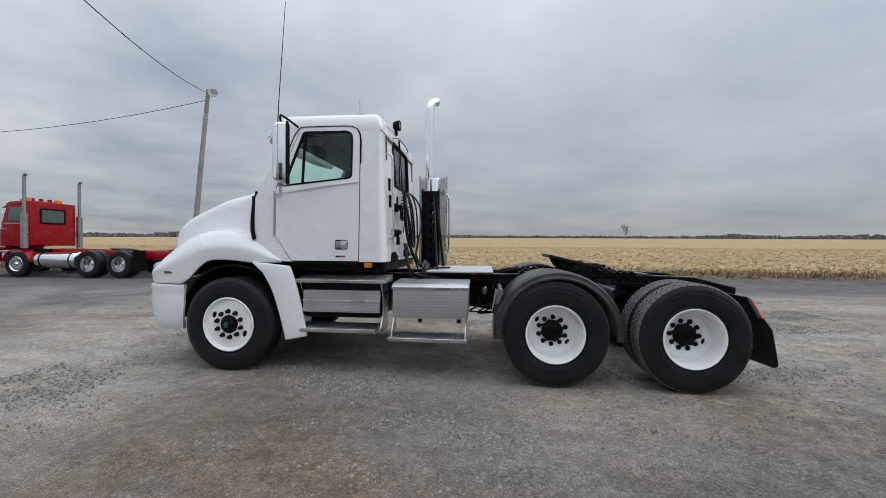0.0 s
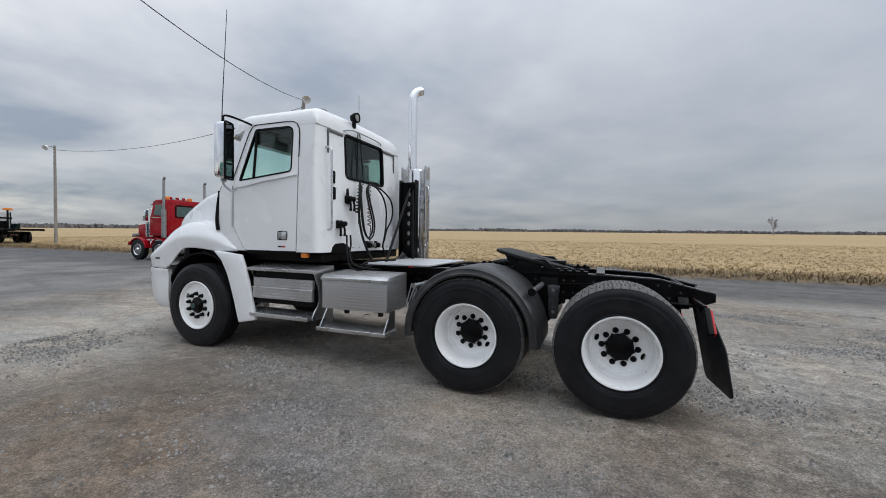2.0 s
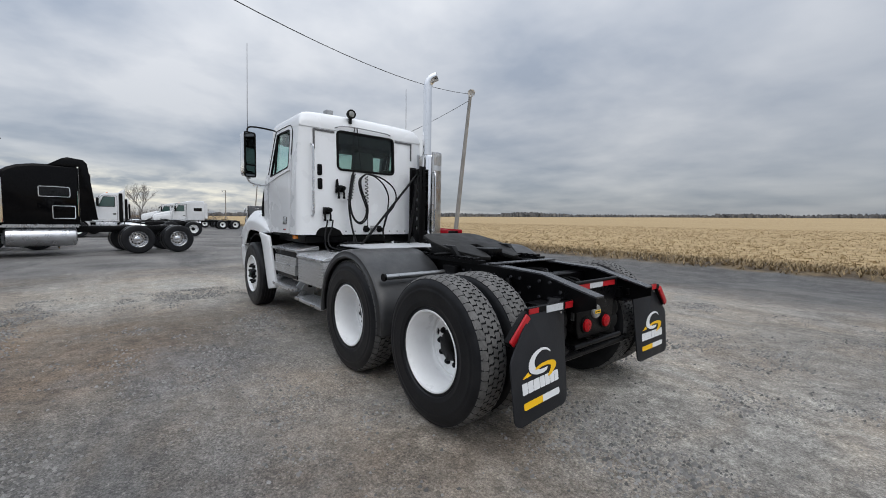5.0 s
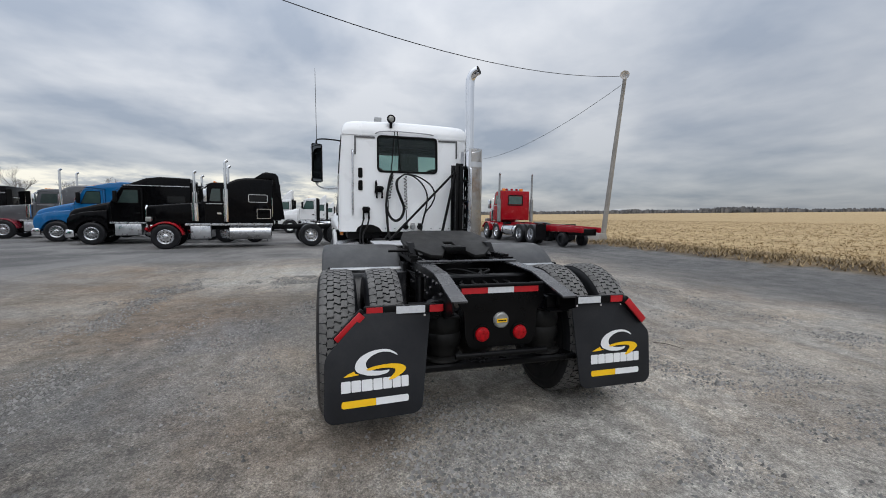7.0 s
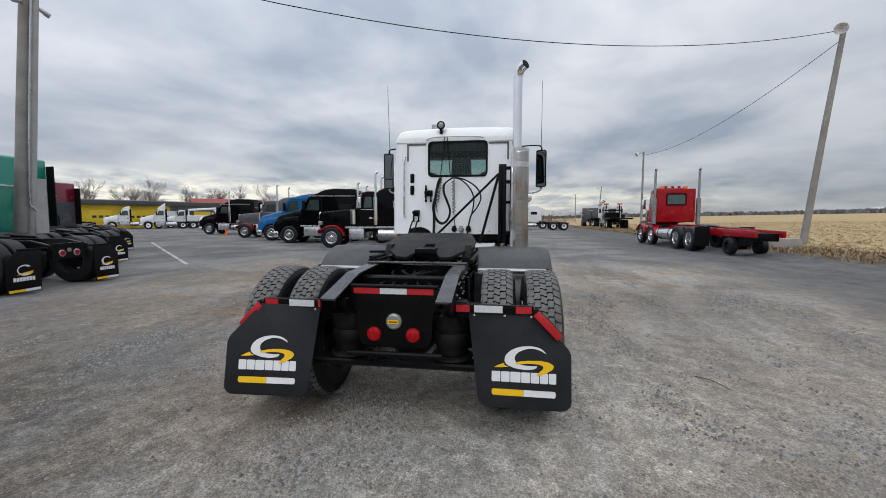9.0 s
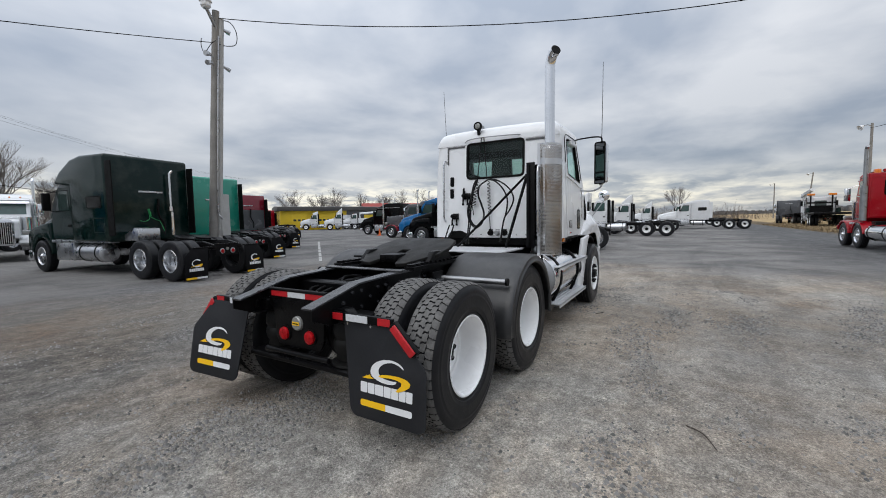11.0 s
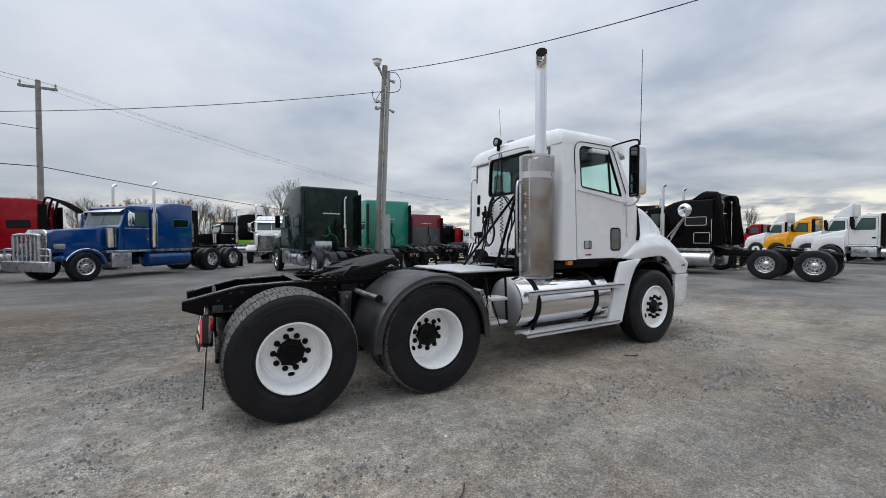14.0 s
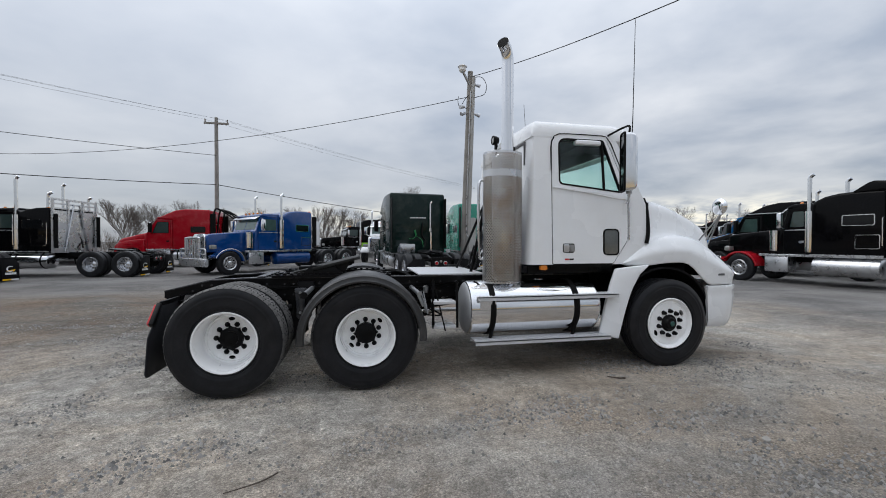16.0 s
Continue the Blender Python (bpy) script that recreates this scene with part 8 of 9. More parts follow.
parked_truck("white sleeper tractor with a mid-height roof", (-50.4, 7.6), SOUTH, P_WHITE, 6.2, "aero", 1.6, 3.15, stacks=0, rim=RIMW, flap=False, glass=LITGL, group="white fleet tractors")
parked_truck("white sleeper tractor behind the others", (-58.0, 7.0), SOUTH, P_WHITE, 6.2, "aero", 1.6, 3.1, stacks=0, rim=RIMW, flap=False, glass=LITGL, group="white fleet tractors")
parked_truck("white day-cab tractor far down the lot", (-64.0, 2.0), SOUTH, P_WHITE, 5.2, "aero", 0, stacks=0, rim=RIMW, flap=False, glass=LITGL, group="white fleet tractors", fairing=0.8)
parked_truck("white day-cab tractor at the far end", (-72.0, 7.0), SOUTH, P_WHITE, 5.2, "aero", 0, stacks=0, rim=RIMW, flap=False, glass=LITGL, group="white fleet tractors")

for i_, (x_, y_) in enumerate(((-50.5, -52.0), (-57.0, -48.6), (-62.0, -44.2), (-44.0, -56.5), (-51.0, -46.6), (-56.0, -41.4))):
    w_ = parked_truck(("white day-cab tractor with a tall fairing before the yellow building", "white utility truck with a folded bucket boom", "white box van truck beside the yellow building", "white day-cab tractor with a low roof before the yellow building", "white tractor with a tall roof fairing in the shop yard", "white high-box truck in the shop yard")[i_], (x_, y_), (0.72, -0.69), P_WHITE, 4.8, "aero", 0, stacks=0, rim=RIMW, flap=False, glass=LITGL, group="white fleet tractors", fairing=(0.5, 0.0, 0.0, 0.0, 0.9, 0.0)[i_])
    if i_ == 1:
        b_ = bmesh.new()
        tube(b_, [(-2.2, 0, 1.3), (-2.2, 0, 2.9), (1.8, 0.2, 3.2)], 0.18, 8)
        part("boom", b_, P_WHITE, w_, "folded white boom")
        bx("utility_body", P_WHITE, w_, -2.6, 1.4, -1.2, 1.2, 1.05, 2.0, 0.04)
    if i_ in (2, 5):
        bx("van_body", P_WHITE, w_, -2.6, 1.6, -1.22, 1.22, 1.05, 3.7, 0.05, "plain white van body")

# row that stands tail to the yard, along the south side
TAIL = (0.02, -1.0)
dgreen = parked_truck("dark green tractor with a tall sleeper, tail to the yard", (-3.85, -9.7), (0.105, -0.995), P_GREEN, 6.1, "aero", 1.9, 3.58, rim=ALU, stacks=0, wide=1.2, group="trucks tail to the yard")
b_ = bmesh.new()
coil_ = [(-1.94 + 0.03 * math.cos(0.785 * k), -0.16 + 0.03 * math.sin(0.785 * k) + 0.0006 * k, 1.98 - 0.0028 * k) for k in range(80)]
tube(b_, coil_ + spline([(-1.92, -0.10, 1.72), (-1.90, 0.0, 1.66), (-1.86, 0.10, 1.60), (-1.80, 0.14, 1.45), (-1.75, 0.16, 1.3)], 5), 0.009, 6)
tube(b_, spline([(-1.94, -0.42, 1.62), (-1.90, -0.30, 1.60), (-1.90, -0.18, 1.66), (-1.93, -0.14, 1.76)], 5), 0.010, 6)
part("green_air_hose", b_, material("green_hose", (0.01, 0.24, 0.06), 0.4, 0, 0.1, 6, 40), dgreen, "green coiled air hose")
b_ = bmesh.new()
tube(b_, spline([(-1.95, 0.52, 2.0), (-1.95, 0.52, 3.0), (-1.94, 0.54, 3.12), (-1.90, 0.60, 3.2)], 5), 0.042, 12)
tube(b_, [(-1.95, 0.52, 1.92), (-1.95, 0.52, 2.06)], 0.075, 12)
tube(b_, [(-1.95, 0.55, 1.15), (-1.95, 0.55, 1.9)], 0.055, 12)
part("exhaust_pipe", b_, CHROME, dgreen, "bright steel exhaust pipe")
b_ = bmesh.new()
prism(b_, [(-1.75, 1.05), (-1.75, 1.22), (-1.25, 1.42), (-1.10, 1.38), (-1.10, 1.05)], "y", -0.95, -0.35)
part("deck_box", b_, ALU, dgreen, "grey metal deck box", 0.01)
parked_truck("teal tractor with a tall sleeper, tail to the yard", (-7.4, -13.2), TAIL, P_TEAL, 5.7, "aero", 1.9, 3.5, stacks=0, wide=1.2, group="trucks tail to the yard")
maroon = parked_truck("maroon and grey tractor with a sleeper, tail to the yard", (-12.0, -17.8), TAIL, P_MAROON, 5.7, "aero", 1.9, 3.15, stacks=0, band=P_GREY, band_top=2.25, wide=1.2, group="trucks tail to the yard")
bx("rear_lower_panel", P_GREY, maroon, -1.672, -1.655, -1.12, 1.12, 1.05, 2.25, 0.004, "grey lower panel")
parked_truck("black tractor in the tail-out row", (-17.0, -24.0), TAIL, P_BLACK, 5.7, "aero", 1.6, 2.65, stacks=0, group="trucks tail to the yard")
parked_truck("red tractor in the tail-out row", (-19.8, -27.0), TAIL, P_RED, 5.7, "aero", 1.6, 2.6, stacks=0, group="trucks tail to the yard")

# trucks behind, on the south side
blue = parked_truck("deep blue long-nose tractor with a steel bull bar", (0.91, -19.13), (0.712, 0.702), P_BLUE, 6.1, "long", 1.75, 3.06, glass=LITGL, stack_top=3.84, tankmat=P_BLUE, group="trucks on the south side")
b_ = bmesh.new()
prism(b_, rounded([(-7.20, 0.40), (-7.08, 0.38), (-7.02, 0.42), (-7.02, 0.72), (-7.08, 0.76), (-7.20, 0.74)], 0.03), "y", -1.16, 1.16)
bull_ = part("bull_bar", b_, SILVER, blue, "heavy steel bull bar", 0.01)
b_ = bmesh.new()
tube(b_, spline([(-7.12, -0.62, 0.70), (-7.12, -0.62, 1.50), (-7.12, -0.56, 1.62), (-7.12, 0.0, 1.64), (-7.12, 0.56, 1.62), (-7.12, 0.62, 1.50), (-7.12, 0.62, 0.70)], 4), 0.055, 10)
part("hoop", b_, SILVER, bull_)
for k_ in range(5):
    rod("upright", SILVER, bull_, [(-7.12, -0.42 + 0.21 * k_, 0.72), (-7.12, -0.42 + 0.21 * k_, 1.63)], 0.038, 8)
for s_ in (-1, 1):
    rod("side_hoop", SILVER, bull_, spline([(-7.12, s_ * 0.62, 1.15), (-7.12, s_ * 1.02, 1.15), (-7.12, s_ * 1.12, 1.08), (-7.12, s_ * 1.12, 0.72)], 4), 0.035, 8)
    rod("side_rail", SILVER, bull_, [(-7.12, s_ * 0.62, 0.93), (-7.12, s_ * 1.12, 0.93)], 0.028, 8)
    rod("strut", SILVER, bull_, [(-7.08, s_ * 0.6, 0.6), (-6.50, s_ * 0.5, 0.75)], 0.05, 8)
    b_ = bmesh.new()
    tube(b_, [(-6.10 + 0.675 * math.cos(a), s_ * 1.205, 0.50 + 0.655 * math.sin(a)) for a in [radians(8 + 150 * k / 14) for k in range(15)]], 0.014, 6)
    part("fender_trim", b_, CHROME, blue)
parked_truck("white and red long-nose tractor with a wide chrome grille", (-3.9, -27.9), (0.25, 0.97), P_WHITE, 5.6, "long", 1.7, 3.1, hoodmat=P_WHITE, stack_top=3.8, band=P_RED, glass=LITGL, group="trucks on the south side")
parked_truck("black tractor with a lime green stripe and a curved sleeper roof", (-4.1, -33.2), (0.95, 0.25), P_BLACK, 5.9, "long", 2.0, 3.5, band=P_LIME, stack_top=3.9, group="trucks on the south side")
parked_truck("white sleeper tractor with a red mark on its flank", (0.75, -28.6), (0.95, 0.3), P_WHITE, 5.9, "aero", 1.9, 3.3, stacks=0, group="trucks on the south side")
rack = parked_truck("black tractor with an aluminium headache rack", (8.85, -14.8), (0.995, -0.1), P_BLACK, 6.0, "long", 1.2, 2.85, stack_top=4.1, group="trucks on the south side")
b_ = bmesh.new()
for y in (-1.15, 1.15):
    box(b_, -2.10, -2.02, y - 0.04, y + 0.04, 0.98, 3.25)
box(b_, -2.10, -2.02, -1.15, 1.15, 3.17, 3.25)
hr_ = part("headache_rack", b_, ALU, rack, "slatted aluminium headache rack")
for y in (-0.4, 0.4):
    bx("post", ALU, hr_, -2.10, -2.02, y - 0.04, y + 0.04, 0.98, 3.17, 0)
bx("backing_sheet", ALU, hr_, -2.062, -2.050, -1.11, 1.11, 1.0, 2.75, 0)
for s_ in (-1, 1):
    rod("diagonal", ALU, hr_, [(-2.01, s_ * 0.15, 3.05), (-2.01, s_ * 0.62, 1.05)], 0.035, 8)
    rod("stack_elbow", CHROME, hr_, spline([(-2.3, s_ * 1.05, 2.6), (-2.3, s_ * 1.05, 3.3), (-2.26, s_ * 1.05, 3.42), (-2.12, s_ * 1.05, 3.48)], 4), 0.06, 10)
for q_ in range(11):
    bx("slat", ALU, hr_, -2.08, -2.04, -1.11, 1.11, 1.1 + 0.19 * q_, 1.16 + 0.19 * q_, 0)
volvo = parked_truck("red sleeper tractor with a black tubular rack", (5.5, -21.5), (1.0, 0.0), P_RED, 5.9, "aero", 1.9, 3.35, stacks=0, group="trucks on the south side")
b_ = bmesh.new()
for y in (-0.9, 0.0, 0.9):
    tube(b_, spline([(-1.9, y, 1.1), (-1.75, y, 3.1), (-1.4, y, 3.35), (-0.2, y, 2.4), (0.4, y, 1.2)], 5), 0.05, 8)
tube(b_, [(-1.45, -0.9, 3.34), (-1.45, 0.9, 3.34)], 0.045, 8)
part("tube_rack", b_, SEAL, volvo, "black bent-tube rack")
parked_truck("black tractor standing tail to the yard", (12.6, -11.4), (0.98, -0.18), P_BLACK, 6.0, "long", 1.6, 3.1, group="trucks on the south side")

# red heavy chassis beside the field
red = parked_truck("red twin-steer chassis truck with bare frame beams", (-17.05, 10.15), (-1.0, -0.03), P_RED, 5.3, "long", 0, stacks=2, stack_top=4.15, cowl_at=0.68, back_at=1.85, lift=0.24, stackmat=STEEL, glass=LITGL, flap=False, bumper=P_RED, group="trucks beside the field")
for s_ in (-1, 1):
    wheel(red, -3.75, s_, False, CHROME, full=False)
    slab("frame_beam", P_RED, red, [(-3.0, 0.86), (-3.0, 1.12), (1.2, 1.05), (4.2, 0.98), (4.2, 0.74), (1.2, 0.72)], s_ * 0.52, 0.01, "red bare frame beam", y0=s_ * 0.42)
    bx("quarter_fender", BLACKPL, red, 1.25, 1.30, min(s_ * 0.6, s_ * 1.2), max(s_ * 0.6, s_ * 1.2), 0.25, 1.08, 0.01)
    b_ = bmesh.new()
    arc_ = [(-3.75 + 0.64 * math.cos(a), 0.50 + 0.62 * math.sin(a)) for a in [radians(10 + 160 * k / 12) for k in range(13)]]
    arc2_ = [(-3.75 + 0.58 * math.cos(a), 0.50 + 0.56 * math.sin(a)) for a in [radians(170 - 160 * k / 12) for k in range(13)]]
    prism(b_, arc_ + arc2_, "y", s_ * 0.6, s_ * 1.2)
    part("fender", b_, P_RED, red, "", 0.02)
    b_ = bmesh.new()
    lathe(b_, [(0.10, s_ * 0.42), (0.27, s_ * 0.42), (0.335, s_ * 0.45), (0.35, s_ * 0.50), (0.335, s_ * 0.66), (0.27, s_ * 0.69), (0.19, s_ * 0.68), (0.18, s_ * 0.60), (0.10, s_ * 0.60)], "y", (2.75, 0, 0.35), 32)
    part("tag_wheel", b_, RUBBER, red, "black tag-axle wheel under the beams")
    b_ = bmesh.new()
    box(b_, -4.0, -3.8, s_ * 0.62 - 0.10, s_ * 0.62 + 0.10, 3.06, 3.26)
    part("beacon", b_, AMBER, red, "amber roof beacon", 0.03)
b_ = bmesh.new()
box(b_, 2.4, 4.0, -0.42, 0.42, 0.6, 0.9)
part("rear_crossmember", b_, BLACKP, red, "", 0.01)

back_ = -5.3 + 1.85
b_ = bmesh.new()
ring_ = rounded([(-0.92, 1.32), (0.92, 1.32), (0.92, 2.92), (-0.92, 2.92)], 0.12, 4)
panel(b_, ring_, [shrink(ring_, 0.035)], lambda y, z, q: (back_ + 0.014 - 0.016 * q, y, z))
part("back_rib", b_, P_RED, red)
b_ = bmesh.new()
ring_ = rounded([(-0.53, 2.16), (0.53, 2.16), (0.53, 2.82), (-0.53, 2.82)], 0.10, 4)
panel(b_, ring_, [shrink(ring_, 0.06)], lambda y, z, q: (back_ + 0.022 - 0.024 * q, y, z))
part("rear_window_gasket", b_, SEAL, red)
rod("roof_rail", STEEL, red, [(-4.0, -0.8, 3.14), (-4.0, 0.8, 3.14)], 0.03, 8)
for y_ in (-0.35, 0.0, 0.35):
    bx("roof_lamp_box", P_RED, red, -4.06, -3.94, y_ - 0.07, y_ + 0.07, 3.14, 3.26, 0.02)
bx("deck_plate", BLACKP, red, -3.3, -2.9, -0.9, 0.9, 1.0, 1.12, 0.01)

# service truck with a flat bed by the far lamp pole
flat = parked_truck("white tow truck with a long black flat bed", (-48.6, 14.3), (-0.99, 0.1), P_WHITE, 5.4, "aero", 0, stacks=0, rim=RIMW, flap=False, group="trucks far down the lot")
slab("flat_bed", BLACKP, flat, [(-2.9, 1.12), (-2.9, 1.30), (3.6, 1.30), (3.6, 1.12)], 1.24, 0.01)
for s_ in (-1, 1):
    bx("headboard_post", BLACKP, flat, -2.95, -2.83, s_ * 0.8 - 0.06, s_ * 0.8 + 0.06, 1.30, 3.0, 0.01)
    bx("beacon", AMBER, flat, -3.1, -2.7, s_ * 0.8 - 0.3, s_ * 0.8 + 0.3, 3.0, 3.2, 0.03, "orange beacon")
    bx("side_locker", P_GREEN, flat, -2.8, -1.5, min(s_ * 1.0, s_ * 1.24), max(s_ * 1.0, s_ * 1.24), 1.30, 1.75, 0.02)
bx("headboard", BLACKP, flat, -2.93, -2.85, -1.1, 1.1, 2.2, 2.35, 0.01)
crane_ = parked_truck("white crane truck with a folded boom", (-60.0, 15.2), (-0.99, 0.1), P_WHITE, 5.4, "aero", 0, stacks=0, rim=RIMW, flap=False, group="trucks far down the lot")
slab("flat_bed", BLACKP, crane_, [(-2.9, 1.12), (-2.9, 1.30), (1.8, 1.30), (1.8, 1.12)], 1.24, 0.01)
bx("crane_column", P_WHITE, crane_, -2.7, -2.2, -0.25, 0.25, 1.3, 3.6, 0.03)
b_ = bmesh.new()
tube(b_, [(-2.45, 0.0, 3.5), (1.6, 0.3, 3.9)], 0.22, 6)
tube(b_, [(1.6, 0.3, 3.9), (-1.2, -0.3, 3.2)], 0.16, 6)
part("boom", b_, P_WHITE, crane_, "folded white boom")
parked_truck("white and grey dump truck far down the lot", (-62.0, 14.0), (-1.0, 0.15), P_GREY, 5.0, "long", 1.5, 2.9, stacks=0, flap=False, group="trucks far down the lot")

# ---- poles, wires, building, trees, small things ----


def lamp_pole(label, base, top, r, lamp_dir, kind="flood", reach=0.75):
    p = thing("utility_pole", label, "utility pole", Matrix.Translation(base))
    t = Vector(top) - Vector(base)
    b = bmesh.new()
    tube(b, [(0, 0, -0.3), t * 0.5, t], r, 14, r * 0.68)
    part("pole", b, WOODP, p, "", smooth=60)
    d = Vector(lamp_dir).normalized()
    a = t + Vector((0, 0, -0.25 if kind == "flood" else -0.62))
    e = a + d * reach + Vector((0, 0, 0.0 if kind == "flood" else 0.72))
    rod("lamp_arm", STEEL, p, [a, a + d * 0.35 + Vector((0, 0, 0.12)), a + d * 0.7 + Vector((0, 0, 0.05))] if kind == "flood" else [a, e - Vector((0, 0, 0.12))], 0.03 if kind == "flood" else 0.055, 8)
    b = bmesh.new()
    if kind == "flood":
        lathe(b, [(0.0, 0.10), (0.07, 0.08), (0.12, -0.02), (0.24, -0.24), (0.22, -0.25), (0.0, -0.10)], "z", (0, 0, 0), 18)
        b.transform(Matrix.Translation(e) @ d.to_track_quat("-Z", "Y").to_matrix().to_4x4() @ Matrix.Rotation(radians(-35), 4, "X"))
    else:
        lathe(b, [(0.0, 0.17), (0.05, 0.16), (0.07, 0.11), (0.19, 0.08), (0.20, 0.05), (0.155, 0.02), (0.155, -0.10), (0.10, -0.17), (0.0, -0.18)], "z", (e.x, e.y, e.z), 16)
    part("lamp_head", b, WHITEPR, p, "pale lamp head")
    return p


poleA = lamp_pole("leaning grey wooden pole with a flood lamp at the field's edge", (-17.45, 14.3, 0.2), (-17.1, 15.15, 9.75), 0.15, (0.75, -0.65, 0))
poleB = lamp_pole("weathered wooden pole with lamps and a grey meter box", (-5.75, -12.28, 0.0), (-5.84, -11.40, 8.75), 0.165, (0.95, 0.1, 0), "bell", 0.36)
bx("meter_box", GALV, poleB, -0.48, -0.16, 0.20, 0.42, 1.05, 2.55, 0.01, "grey steel meter box")
lean_ = Vector((-0.09, 0.88, 8.75)) / 8.75
rod("conduit", GALV, poleB, [lean_ * 0.1 + Vector((-0.15, 0.17, 0)), lean_ * 8.5 + Vector((-0.12, 0.12, 0))], 0.085, 10, "grey conduit pipe")
rod("conduit", SILVER, poleB, spline([lean_ * 1.6 + Vector((-0.30, 0.2, 0)), lean_ * 1.75 + Vector((-0.10, 0.26, 0)), lean_ * 2.1 + Vector((-0.02, 0.23, 0)), lean_ * 4.5 + Vector((0.0, 0.20, 0)), lean_ * 7.9 + Vector((0.0, 0.18, 0))], 4), 0.024, 8)
for z_, d_, e_ in ((8.15, -0.34, -0.10), (6.95, -0.42, -0.16), (7.2, 0.42, -0.06), (6.95, 0.34, -0.10)):
    c_ = lean_ * z_
    b_ = bmesh.new()
    tube(b_, [c_, c_ + Vector((d_ * 0.6, 0.12, 0.02))], 0.02, 6)
    m_ = Vector((d_ * 0.8, 0.12, e_)).normalized()
    p_ = c_ + Vector((d_ * 0.55, 0.12, 0.04))
    tube(b_, [p_, p_ + m_ * 0.14], 0.05, 10, 0.075)
    tube(b_, [p_ + m_ * 0.13, p_ + m_ * 0.24], 0.08, 10, 0.085)
    part("spot_lamp", b_, SILVER, poleB, "small spot lamp")
rod("service_loop", SEAL, poleB, [lean_ * 8.45 + v_ for v_ in spline([Vector((-0.05, 0.1, 0)), Vector((-0.45, 0.1, 0.08)), Vector((-0.68, 0.1, -0.2)), Vector((-0.62, 0.1, -0.62)), Vector((-0.2, 0.1, -0.8)), Vector((0.0, 0.1, -0.8))], 5)], 0.014, 6)
rod("service_drop", SEAL, poleB, [lean_ * 7.7 + v_ for v_ in spline([Vector((0.5, 0.05, -0.02)), Vector((0.52, 0.05, -0.25)), Vector((0.42, 0.05, -0.45)), Vector((0.2, 0.1, -0.1)), Vector((0.0, 0.1, 0.1))], 5)], 0.012, 6)
poleC = thing("utility_pole", "tall grey power pole with a crossarm", "utility pole", Matrix.Translation((8.5, -25.0, 0)))
b_ = bmesh.new()
tube(b_, [(0, 0, -0.3), (0, 0, 10.0)], 0.16, 12, 0.11)
part("pole", b_, WOODP, poleC, "", smooth=60)
b_ = bmesh.new()
box(b_, -0.06, 0.06, -0.06, 0.06, 9.55, 9.67)
b_.transform(Matrix.Diagonal((13, 1, 1, 1)))
arm = part("crossarm", b_, WOODP, poleC)
for x_ in (-0.7, 0.0, 0.7):
    b_ = bmesh.new()
    lathe(b_, [(0.0, 9.91), (0.04, 9.89), (0.05, 9.80), (0.03, 9.75), (0.05, 9.71), (0.03, 9.65)], "z", (x_, 0, 0), 10)
    part("insulator", b_, CONC, arm)
poleD = lamp_pole("slim lamp pole beyond the red chassis truck", (-45.5, 16.2, ground_height(-45.5, 16.2)), (-45.5, 16.2, 9.0), 0.13, (0.4, -0.9, 0))
lamp_pole("slim lamp pole by the flat-bed truck", (-100.0, 23.4, ground_height(-100, 23.4)), (-99.0, 23.9, 9.2), 0.15, (0.4, -0.9, 0))
lamp_pole("far lamp pole down the lot", (-125.0, 22.3, ground_height(-125, 22.3)), (-125.0, 22.3, 9.0), 0.15, (0.4, -0.9, 0))


def wire(label, a, b, sag, r=0.014):
    pts = [Vector(a).lerp(Vector(b), k / 24) - Vector((0, 0, sag * 4 * (k / 24) * (1 - k / 24))) for k in range(25)]
    bm = bmesh.new()
    tube(bm, pts, r, 6)
    tagged(part("overhead_wire", bm, SEAL, None), label, "wire", "overhead wires")


wire("black overhead wire slung between two poles", (-17.05, 15.0, 9.55), (-5.84, -11.40, 8.52), 1.46)
wire("black overhead wire leading off along the field", (-17.1, 15.1, 9.2), (-45.5, 16.1, 8.62), 1.0)
wire("black overhead wire slung across the yard", (-5.83, -11.50, 7.72), (25.9, -26.7, 7.31), 1.02)
for x_, z_ in ((-0.7, 9.95), (0.0, 10.05), (0.7, 9.95)):
    wire("thin power line on the crossarm pole", (8.5 + x_, -25, z_ - 0.1), (-40 + x_, -62.0, 9.0), 1.2, 0.006)
    wire("thin power line on the crossarm pole", (8.5 + x_, -25, z_ - 0.1), (45 + x_, 2.0, 12.6), 1.0, 0.006)
wire("heavy black cable on the crossarm pole", (8.5, -24.9, 5.4), (-40.0, -60.0, 3.9), 1.0, 0.022)
wire("heavy black cable on the crossarm pole", (8.5, -24.9, 5.4), (45.0, 2.0, 6.2), 1.0, 0.022)
wire("black cable on the crossarm pole", (8.5, -24.9, 7.4), (45.0, 2.0, 8.0), 0.8, 0.016)

# concrete blocks by the leaning pole
for x_, y_, a_ in ((-15.6, 12.3, 8), (-17.2, 12.5, -6), (-19.0, 12.4, 4)):
    b_ = bmesh.new()
    prism(b_, rounded([(-0.35, 0.0), (0.35, 0.0), (0.22, 0.45), (-0.22, 0.45)], 0.05), "x", -0.75, 0.75)
    tagged(part("concrete_block", b_, CONC, None, "", 0.03), "old grey concrete barrier block by the pole", "barrier", "concrete blocks").matrix_basis = pose(x_, y_, ground_height(x_, y_) - 0.03, 0, 0, a_)

